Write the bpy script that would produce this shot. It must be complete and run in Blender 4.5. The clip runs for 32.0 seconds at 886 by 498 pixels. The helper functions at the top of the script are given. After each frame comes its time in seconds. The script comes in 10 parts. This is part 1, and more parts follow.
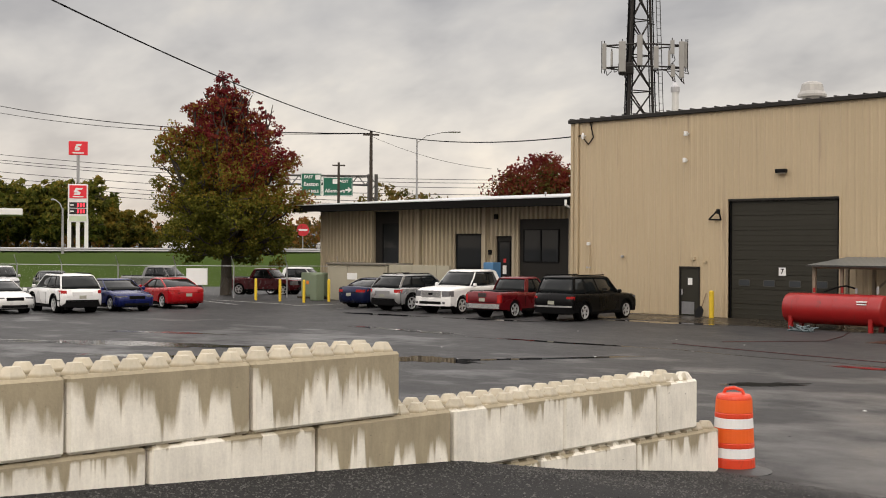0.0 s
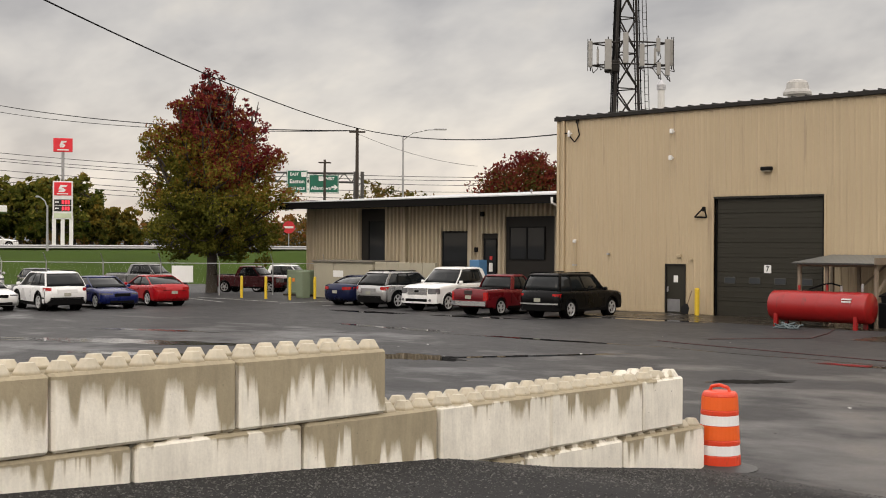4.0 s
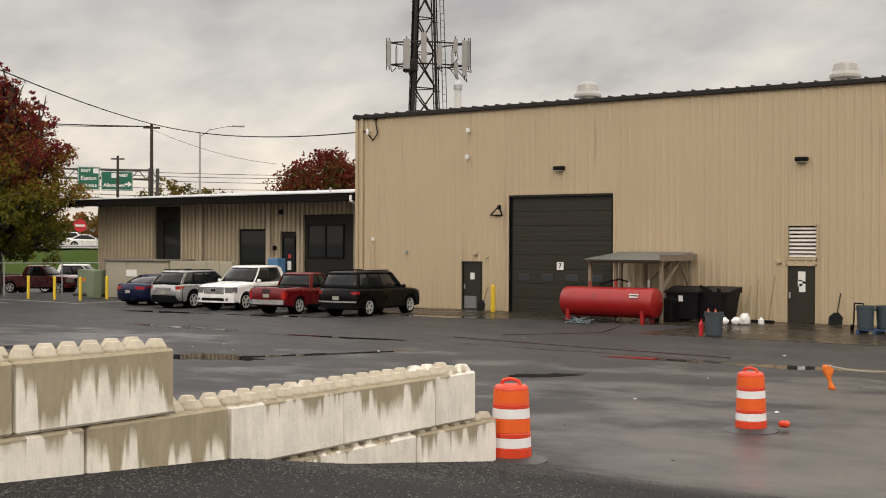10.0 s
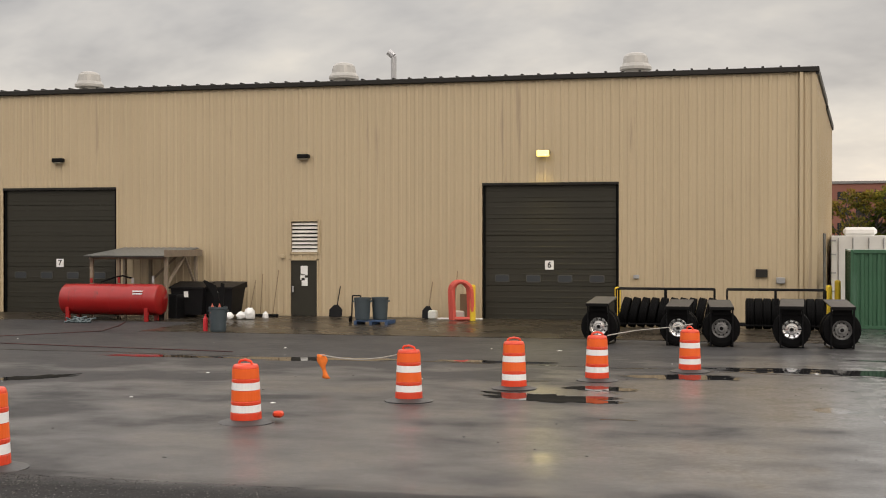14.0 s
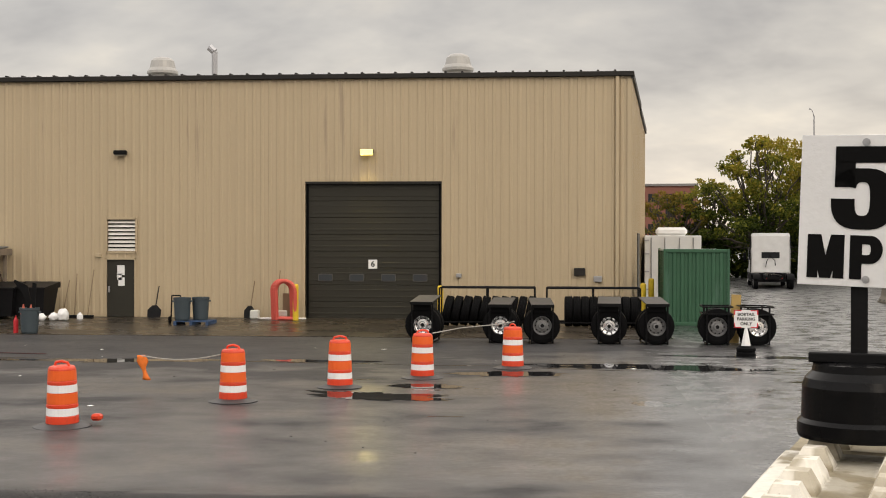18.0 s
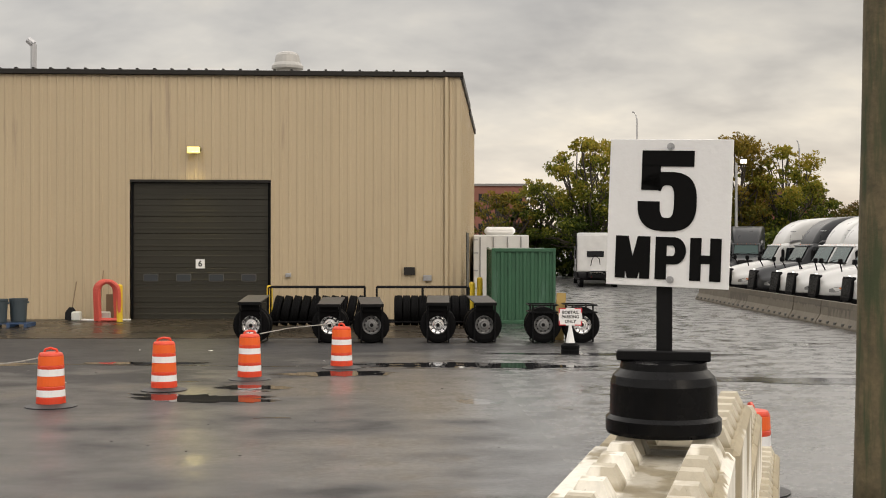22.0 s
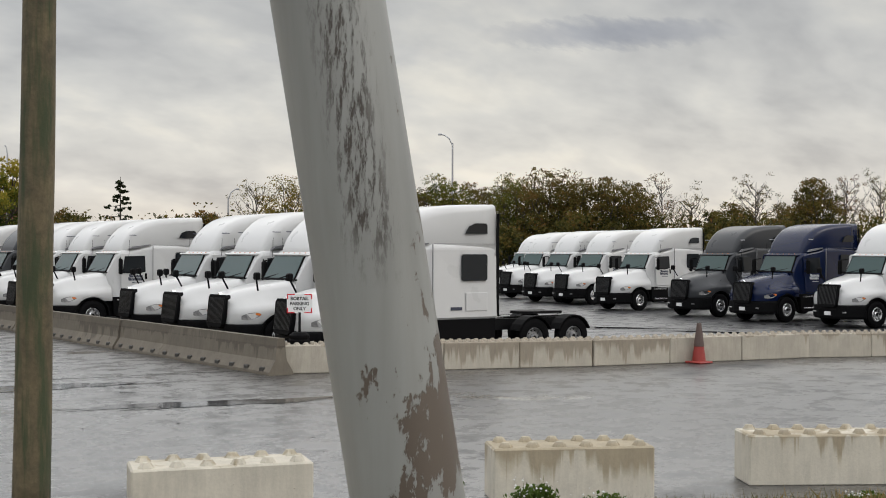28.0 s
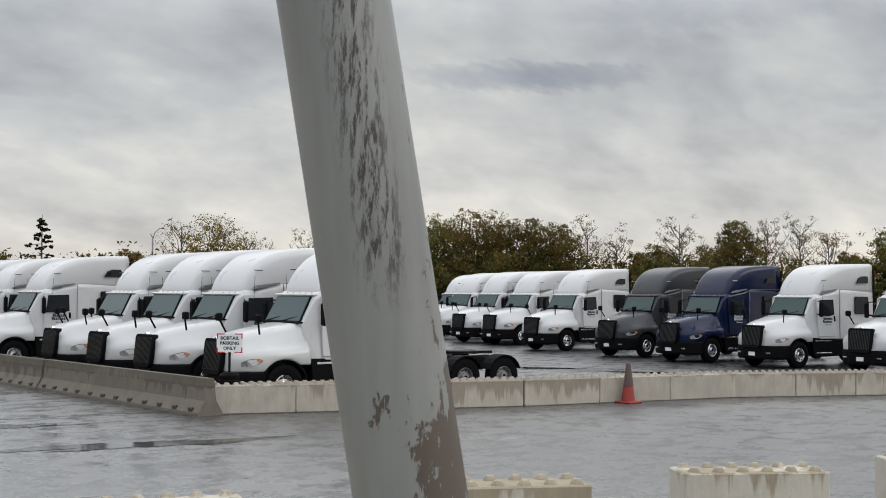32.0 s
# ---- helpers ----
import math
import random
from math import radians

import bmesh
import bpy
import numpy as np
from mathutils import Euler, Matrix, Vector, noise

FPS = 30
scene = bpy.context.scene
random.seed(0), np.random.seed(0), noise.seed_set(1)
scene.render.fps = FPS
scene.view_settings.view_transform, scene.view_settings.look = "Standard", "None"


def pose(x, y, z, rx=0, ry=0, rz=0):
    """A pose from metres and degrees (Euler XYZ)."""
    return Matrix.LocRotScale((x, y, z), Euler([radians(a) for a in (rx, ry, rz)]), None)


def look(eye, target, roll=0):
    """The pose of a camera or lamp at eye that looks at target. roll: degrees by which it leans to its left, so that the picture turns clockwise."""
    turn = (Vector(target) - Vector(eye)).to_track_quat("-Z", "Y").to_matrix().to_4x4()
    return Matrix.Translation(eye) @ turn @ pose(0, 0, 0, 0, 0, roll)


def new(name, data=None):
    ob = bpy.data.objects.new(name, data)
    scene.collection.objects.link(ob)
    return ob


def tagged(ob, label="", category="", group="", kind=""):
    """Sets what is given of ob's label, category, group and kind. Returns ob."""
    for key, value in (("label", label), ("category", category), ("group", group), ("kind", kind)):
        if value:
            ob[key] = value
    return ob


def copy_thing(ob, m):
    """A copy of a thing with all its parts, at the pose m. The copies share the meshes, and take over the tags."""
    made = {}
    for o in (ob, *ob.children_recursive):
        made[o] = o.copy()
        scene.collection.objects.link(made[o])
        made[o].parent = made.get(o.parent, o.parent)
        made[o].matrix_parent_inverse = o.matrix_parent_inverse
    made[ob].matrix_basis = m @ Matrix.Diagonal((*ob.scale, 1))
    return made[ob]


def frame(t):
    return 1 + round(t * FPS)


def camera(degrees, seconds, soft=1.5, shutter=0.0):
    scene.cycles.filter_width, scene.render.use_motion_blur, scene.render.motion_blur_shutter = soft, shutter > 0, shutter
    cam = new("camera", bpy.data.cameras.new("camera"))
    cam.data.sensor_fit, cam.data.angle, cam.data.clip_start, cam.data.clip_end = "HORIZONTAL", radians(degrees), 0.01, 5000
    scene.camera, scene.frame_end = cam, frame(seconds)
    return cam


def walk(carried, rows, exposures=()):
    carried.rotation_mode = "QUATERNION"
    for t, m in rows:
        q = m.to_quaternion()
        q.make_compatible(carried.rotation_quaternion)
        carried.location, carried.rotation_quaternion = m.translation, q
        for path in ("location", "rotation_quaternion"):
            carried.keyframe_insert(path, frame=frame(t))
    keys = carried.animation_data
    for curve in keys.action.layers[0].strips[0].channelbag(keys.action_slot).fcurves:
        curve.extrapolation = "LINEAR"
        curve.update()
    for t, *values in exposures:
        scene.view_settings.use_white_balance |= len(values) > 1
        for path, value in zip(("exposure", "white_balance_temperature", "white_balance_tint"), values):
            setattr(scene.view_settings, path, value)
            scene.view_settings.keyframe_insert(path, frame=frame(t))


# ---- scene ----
cam = camera(39.2, 32.0, soft=1.0)
PATH = [
    (0, (-0.024, -0.366, 2.931), (-1.445, 1.041, 2.928), 0.3),
    (0.5, (-0.042, -0.352, 2.925), (-1.459, 1.059, 2.922), 0.3),
    (1, (-0.036, -0.364, 2.934), (-1.452, 1.048, 2.929), 0.3),
    (1.5, (-0.038, -0.362, 2.932), (-1.452, 1.052, 2.927), 0.3),
    (2, (-0.051, -0.352, 2.923), (-1.463, 1.064, 2.919), 0.3),
    (2.5, (-0.048, -0.355, 2.929), (-1.458, 1.063, 2.924), 0.3),
    (3, (-0.054, -0.343, 2.93), (-1.463, 1.076, 2.925), 0.3),
    (3.5, (-0.04, -0.355, 2.931), (-1.447, 1.066, 2.925), 0.3),
    (5.5, (-0.045, -0.342, 2.924), (-1.445, 1.086, 2.917), 0.3),
    (6, (-0.046, -0.337, 2.917), (-1.444, 1.094, 2.911), 0.2),
    (6.5, (-0.022, -0.347, 2.919), (-1.418, 1.085, 2.913), 0.2),
    (7, (-0.024, -0.338, 2.924), (-1.418, 1.096, 2.917), 0.3),
    (7.5, (-0.032, -0.316, 2.915), (-1.424, 1.12, 2.909), 0.2),
    (8, (-0.014, -0.343, 2.917), (-1.343, 1.153, 2.911), 0.3),
    (8.5, (-0.019, -0.323, 2.924), (-1.251, 1.252, 2.915), 0.2),
    (9, (-0.013, -0.317, 2.923), (-1.216, 1.281, 2.914), 0.2),
    (9.5, (-0.015, -0.294, 2.912), (-1.197, 1.319, 2.903), 0.2),
    (10, (-0.006, -0.265, 2.908), (-1.167, 1.364, 2.9), 0.2),
    (10.5, (0.012, -0.259, 2.911), (-1.128, 1.384, 2.902), 0.2),
    (11, (0.046, -0.26, 2.903), (-1.069, 1.4, 2.894), 0.2),
    (11.5, (0.052, -0.225, 2.906), (-0.918, 1.523, 2.896), 0.2),
    (12, (0.045, -0.142, 2.882), (-0.725, 1.704, 2.871), 0.2),
    (12.5, (-0.018, 0.039, 2.854), (-0.594, 1.954, 2.841), 0.1),
    (13, (0.087, 0.123, 2.843), (-0.41, 2.06, 2.831), 0.0),
    (13.5, (0.112, 0.11, 2.838), (-0.359, 2.054, 2.827), 0.0),
    (15.5, (0.234, 0.206, 2.799), (-0.167, 2.165, 2.789), 0.1),
    (16, (0.117, 0.238, 2.795), (-0.132, 2.222, 2.785), 0.1),
    (16.5, (0.072, 0.215, 2.799), (-0.06, 2.211, 2.788), 0.1),
    (17, (0.039, 0.183, 2.793), (-0.088, 2.179, 2.782), 0.1),
    (17.5, (0.038, 0.196, 2.782), (-0.108, 2.191, 2.771), 0.1),
    (18, (0.017, 0.185, 2.786), (-0.16, 2.177, 2.776), 0.1),
    (18.5, (0.043, 0.185, 2.819), (-0.152, 2.176, 2.808), 0.1),
    (19, (0.054, 0.149, 2.82), (-0.137, 2.14, 2.811), 0.1),
    (19.5, (0.074, 0.171, 2.809), (-0.103, 2.163, 2.799), 0.1),
    (20, (0.088, 0.174, 2.807), (0.054, 2.174, 2.796), 0.1),
    (20.5, (0.099, 0.213, 2.802), (0.174, 2.211, 2.79), 0.0),
    (21, (0.118, 0.204, 2.799), (0.205, 2.202, 2.787), 0.1),
    (21.5, (0.11, 0.206, 2.791), (0.2, 2.204, 2.781), 0.2),
    (22, (0.095, 0.201, 2.796), (0.187, 2.199, 2.785), 0.1),
    (22.5, (0.093, 0.188, 2.792), (0.187, 2.185, 2.78), 0.1),
    (23, (0.09, 0.193, 2.784), (0.187, 2.191, 2.773), 0.2),
    (23.5, (0.12, 0.189, 2.797), (0.219, 2.187, 2.785), 0.1),
    (24, (0.18, 0.202, 2.816), (0.281, 2.199, 2.803), 0.1),
    (24.5, (0.256, 0.175, 2.822), (0.38, 2.171, 2.811), 0.2),
    (26.5, (0.44, 0.275, 2.82), (1.105, 2.161, 2.818), 0.9),
    (27, (0.468, 0.279, 2.787), (1.334, 2.081, 2.792), 0.2),
    (27.5, (0.539, 0.183, 2.779), (1.583, 1.889, 2.783), 0.3),
    (28, (0.636, 0.086, 2.767), (1.859, 1.669, 2.771), 0.2),
    (28.5, (0.691, 0.075, 2.762), (2.077, 1.517, 2.765), 0.1),
    (29, (0.686, 0.093, 2.758), (2.112, 1.495, 2.761), 0.2),
    (29.5, (0.676, 0.103, 2.752), (2.106, 1.5, 2.787), 0.2),
    (30, (0.67, 0.125, 2.737), (2.085, 1.529, 2.897), 0.2),
    (30.5, (0.661, 0.133, 2.738), (2.053, 1.56, 2.906), 0.2),
    (31, (0.649, 0.137, 2.743), (2.022, 1.59, 2.826), 0.3),
    (31.5, (0.584, 0.154, 2.744), (1.946, 1.617, 2.815), 0.4),
    (32, (0.513, 0.175, 2.743), (1.827, 1.681, 2.813), 0.4),
]
EXPOSURES = [(0, -0.19, 6980, 13), (9, -0.20, 7080, 13), (20, -0.22, 7080, 12), (24, -0.21, 6880, 11), (28, -0.34, 6350, 10), (29.3, -0.36, 6320, 10), (30.2, -0.5, 6300, 10), (30.8, -0.5, 6200, 10), (31.4, -0.43, 6120, 10), (32, -0.4, 6100, 10)]
walk(cam, [(t, look(eye, target, roll)) for t, eye, target, roll in PATH], EXPOSURES)

# ---- sky, sun, exposure ----
world = bpy.data.worlds.new("overcast_sky")
scene.world = world
world.use_nodes = True


def build_world():
    nt = world.node_tree
    nt.nodes.clear()
    N = nt.nodes.new
    L = nt.links.new
    out, bg = N("ShaderNodeOutputWorld"), N("ShaderNodeBackground")
    sky = N("ShaderNodeTexSky")
    sky.sky_type, sky.sun_disc = "NISHITA", False
    sky.sun_elevation, sky.sun_rotation = radians(34), radians(148)
    sky.air_density, sky.dust_density = 1.2, 3.0
    tc = N("ShaderNodeTexCoord")
    sep = N("ShaderNodeSeparateXYZ")
    L(tc.outputs["Generated"], sep.inputs[0])
    # cloud sheet: the direction laid on a flat ceiling, so that the bands crowd towards the horizon
    zz = N("ShaderNodeMath"); zz.operation = "MAXIMUM"; zz.inputs[1].default_value = 0.0
    L(sep.outputs["Z"], zz.inputs[0])
    za = N("ShaderNodeMath"); za.operation = "ADD"; za.inputs[1].default_value = 0.42
    L(zz.outputs[0], za.inputs[0])
    flat = N("ShaderNodeCombineXYZ")
    for axis in "XY":
        dv = N("ShaderNodeMath"); dv.operation = "DIVIDE"
        L(sep.outputs[axis], dv.inputs[0]); L(za.outputs[0], dv.inputs[1])
        L(dv.outputs[0], flat.inputs[axis])

    def cloud(scale, rot, stretch, detail, seed):
        mp = N("ShaderNodeMapping")
        mp.inputs["Rotation"].default_value = (0, 0, radians(rot))
        mp.inputs["Scale"].default_value = (scale, scale * stretch, 1)
        mp.inputs["Location"].default_value = (seed, seed * 1.7, seed * 0.3)
        L(flat.outputs[0], mp.inputs[0])
        no = N("ShaderNodeTexNoise")
        no.inputs["Detail"].default_value = detail
        no.inputs["Roughness"].default_value = 0.52
        no.inputs["Distortion"].default_value = 0.15
        L(mp.outputs[0], no.inputs["Vector"])
        return no.outputs[0]

    def ramp(value, stops):
        r = N("ShaderNodeValToRGB")
        e = r.color_ramp.elements
        while len(e) < len(stops):
            e.new(0.5)
        for el, (p, c) in zip(e, stops):
            el.position, el.color = p, (*c, 1)
        L(value, r.inputs[0])
        return r.outputs[0]

    def mix(kind, fac, a, b):
        m = N("ShaderNodeMix"); m.data_type, m.blend_type = "RGBA", kind
        if isinstance(fac, float):
            m.inputs[0].default_value = fac
        else:
            L(fac, m.inputs[0])
        for sock, v in ((m.inputs[6], a), (m.inputs[7], b)):
            if isinstance(v, tuple):
                sock.default_value = (*v, 1)
            else:
                L(v, sock)
        return m.outputs[2]

    # height gradient of the cloud light: bright near the horizon, greyer overhead
    grad = ramp(zz.outputs[0], [(0.0, (0.86, 0.78, 0.68)), (0.05, (0.80, 0.77, 0.735)), (0.12, (0.67, 0.66, 0.65)), (0.20, (0.53, 0.53, 0.535)), (0.25, (0.70, 0.70, 0.705)), (0.33, (1.55, 1.55, 1.55)), (0.6, (1.9, 1.9, 1.91))])
    big = ramp(cloud(0.95, 40, 1.35, 4, 3.1), [(0.30, (0.76, 0.76, 0.78)), (0.45, (0.94, 0.94, 0.945)), (0.58, (1.07, 1.065, 1.05)), (0.72, (1.26, 1.23, 1.16))])
    fine = ramp(cloud(2.6, 25, 1.4, 5, 8.4), [(0.28, (0.95, 0.95, 0.955)), (0.5, (1.0, 1.0, 1.0)), (0.72, (1.045, 1.042, 1.035))])
    col = mix("MULTIPLY", 1.0, grad, big)
    col = mix("MULTIPLY", 1.0, col, fine)
    # brighter, warmer part of the cloud where the low sun stands behind it
    sunward = N("ShaderNodeVectorMath"); sunward.operation = "DOT_PRODUCT"
    sunward.inputs[1].default_value = (math.sin(radians(42)) * 0.95, math.cos(radians(42)) * 0.95, 0.3)
    L(tc.outputs["Generated"], sunward.inputs[0])
    glow = ramp(sunward.outputs["Value"], [(0.2, (1.0, 1.0, 1.0)), (0.8, (1.04, 1.03, 1.01)), (1.0, (1.15, 1.12, 1.05))])
    col = mix("MULTIPLY", 1.0, col, glow)
    # one long dark lens of cloud, and a fainter one under it
    def math_node(op, a, b):
        q = N("ShaderNodeMath"); q.operation = op
        for i, v in enumerate((a, b)):
            if isinstance(v, (int, float)):
                q.inputs[i].default_value = v
            else:
                L(v, q.inputs[i])
        return q.outputs[0]
    wisp = math_node("SUBTRACT", cloud(7.0, 10, 2.0, 4, 5.5), 0.5)
    for az, el, wide, high, depth in ((45.2, 9.9, 0.105, 0.0135, (0.66, 0.68, 0.76)), (33.0, 9.0, 0.10, 0.012, (0.92, 0.925, 0.95)), (53.0, 12.6, 0.12, 0.014, (0.88, 0.89, 0.92))):
        c, d = math.cos(radians(az)), math.sin(radians(az))
        u = math_node("SUBTRACT", math_node("MULTIPLY", sep.outputs["X"], c), math_node("MULTIPLY", sep.outputs["Y"], d))
        u = math_node("DIVIDE", u, wide)
        w = math_node("ADD", math_node("SUBTRACT", sep.outputs["Z"], math.sin(radians(el))), math_node("MULTIPLY", wisp, 0.016))
        w = math_node("DIVIDE", w, high)
        r2 = math_node("ADD", math_node("MULTIPLY", u, u), math_node("MULTIPLY", w, w))
        front = math_node("GREATER_THAN", math_node("ADD", math_node("MULTIPLY", sep.outputs["X"], d), math_node("MULTIPLY", sep.outputs["Y"], c)), 0.0)
        lens = ramp(r2, [(0.0, (1, 1, 1)), (0.35, (0.7, 0.7, 0.7)), (1.0, (0, 0, 0))])
        fac = N("ShaderNodeMath"); fac.operation = "MULTIPLY"
        L(lens, fac.inputs[0]); L(front, fac.inputs[1])
        col = mix("MULTIPLY", fac.outputs[0], col, depth)
    dim = mix("MULTIPLY", 1.0, sky.outputs[0], (0.08, 0.08, 0.08))
    tint = mix("ADD", 0.25, col, dim)
    L(tint, bg.inputs["Color"])
    bg.inputs["Strength"].default_value = 1.0
    L(bg.outputs[0], out.inputs["Surface"])


build_world()
sun = new("sun", bpy.data.lights.new("sun", "SUN"))
sun.data.energy, sun.data.angle, sun.data.color = 0.5, radians(25), (1.0, 0.93, 0.82)
sun.matrix_world = look((42, -66, 52), (0, 0, 0))

# ---- building blocks ----
def part(name, bm, material, parent=None, label="", smooth=False):
    """One mesh object under a thing or a part."""
    me = bpy.data.meshes.new(name)
    bm.normal_update()
    bm.to_mesh(me)
    bm.free()
    return link_mesh(name, me, material, parent, label, smooth)


def link_mesh(name, me, material, parent=None, label="", smooth=False):
    if material is not None and not me.materials:
        me.materials.append(material)
    if smooth:
        for p in me.polygons:
            p.use_smooth = True
    ob = new(name, me)
    if parent is not None:
        ob.parent = parent
    if label:
        ob["label"] = label
    return ob


def piece(name, me, parent, m):
    """A repeat that shares the mesh me."""
    ob = new(name, me)
    ob.parent = parent
    ob.matrix_basis = m
    return ob


def thing(name, m, label, category, group="", kind=""):
    ob = new(name)
    ob.empty_display_size = 0.2
    ob.matrix_basis = m
    return tagged(ob, label, category, group, kind)


def box(bm, x0, y0, z0, x1, y1, z1, bevel=0.0, m=None):
    """A box between two corners; bevel rounds its edges a little."""
    ret = bmesh.ops.create_cube(bm, size=1.0)
    vs = ret["verts"]
    for v in vs:
        v.co = Vector(((x0 + x1) / 2 + v.co.x * (x1 - x0), (y0 + y1) / 2 + v.co.y * (y1 - y0), (z0 + z1) / 2 + v.co.z * (z1 - z0)))
    if bevel:
        es = list({e for v in vs for e in v.link_edges})
        r = bmesh.ops.bevel(bm, geom=es, offset=bevel, segments=1, affect="EDGES")
        vs = list({v for f in r["faces"] for v in f.verts} | {v for v in vs if v.is_valid})
    if m is not None:
        for v in vs:
            v.co = m @ v.co
    return vs


def bx(*a, **k):
    bm = bmesh.new()
    box(bm, *a, **k)
    return bm


def tube(bm, p, q, r0, r1=None, n=10, cap=True):
    """A round bar from p to q."""
    p, q = Vector(p), Vector(q)
    r1 = r0 if r1 is None else r1
    ax = (q - p).normalized()
    u = ax.orthogonal().normalized()
    w = ax.cross(u)
    a = [bm.verts.new(p + (u * math.cos(2 * math.pi * i / n) + w * math.sin(2 * math.pi * i / n)) * r0) for i in range(n)]
    b = [bm.verts.new(q + (u * math.cos(2 * math.pi * i / n) + w * math.sin(2 * math.pi * i / n)) * r1) for i in range(n)]
    for i in range(n):
        bm.faces.new((a[i], a[(i + 1) % n], b[(i + 1) % n], b[i]))
    if cap:
        bm.faces.new(a[::-1])
        bm.faces.new(b)


def path_tube(bm, pts, r, n=8):
    for p, q in zip(pts, pts[1:]):
        tube(bm, p, q, r, n=n)


def lathe(bm, prof, n=24, m=None, close=False):
    """Turns a profile of (radius, height) about z."""
    rings = []
    for r, z in prof:
        ring = []
        for i in range(n):
            a = 2 * math.pi * i / n
            co = Vector((r * math.cos(a), r * math.sin(a), z))
            ring.append(bm.verts.new(m @ co if m is not None else co))
        rings.append(ring)
    for a, b in zip(rings, rings[1:]):
        for i in range(n):
            bm.faces.new((a[i], a[(i + 1) % n], b[(i + 1) % n], b[i]))
    if close:
        bm.faces.new(rings[0][::-1])
        bm.faces.new(rings[-1])


def loft(bm, rings, cap=True, closed=True):
    """Skins rings of points, all of one count."""
    vs = [[bm.verts.new(p) for p in ring] for ring in rings]
    n = len(vs[0])
    for a, b in zip(vs, vs[1:]):
        for i in range(n if closed else n - 1):
            j = (i + 1) % n
            try:
                bm.faces.new((a[i], a[j], b[j], b[i]))
            except ValueError:
                pass
    if cap:
        bm.faces.new(vs[0][::-1])
        bm.faces.new(vs[-1])
    return vs


def prism(bm, pts, lo, hi, axis="y", m=None):
    """A flat outline of (a, b) pulled along an axis from lo to hi."""
    def co(a, b, c):
        v = Vector((a, c, b)) if axis == "y" else Vector((c, a, b)) if axis == "x" else Vector((a, b, c))
        return m @ v if m is not None else v
    a = [bm.verts.new(co(p, q, lo)) for p, q in pts]
    b = [bm.verts.new(co(p, q, hi)) for p, q in pts]
    n = len(pts)
    for i in range(n):
        bm.faces.new((a[i], a[(i + 1) % n], b[(i + 1) % n], b[i]))
    bm.faces.new(a[::-1])
    bm.faces.new(b)
    bmesh.ops.recalc_face_normals(bm, faces=bm.faces)


def lettering(text, size, material, parent, m, depth=0.002, align="CENTER", bold=0.0):
    """Raised letters in the built-in font, as a mesh."""
    cu = bpy.data.curves.new("lettering", "FONT")
    cu.body, cu.size, cu.extrude, cu.align_x, cu.align_y, cu.offset = text, size, depth, align, "CENTER", bold
    cu.resolution_u = 3
    tmp = bpy.data.objects.new("lettering", cu)
    scene.collection.objects.link(tmp)
    dg = bpy.context.evaluated_depsgraph_get()
    me = bpy.data.meshes.new_from_object(tmp.evaluated_get(dg))
    bpy.data.objects.remove(tmp)
    bpy.data.curves.remove(cu)
    me.materials.clear()
    ob = link_mesh("lettering", me, material, parent)
    ob.matrix_basis = m
    return ob


# ---- materials ----
MATS = {}


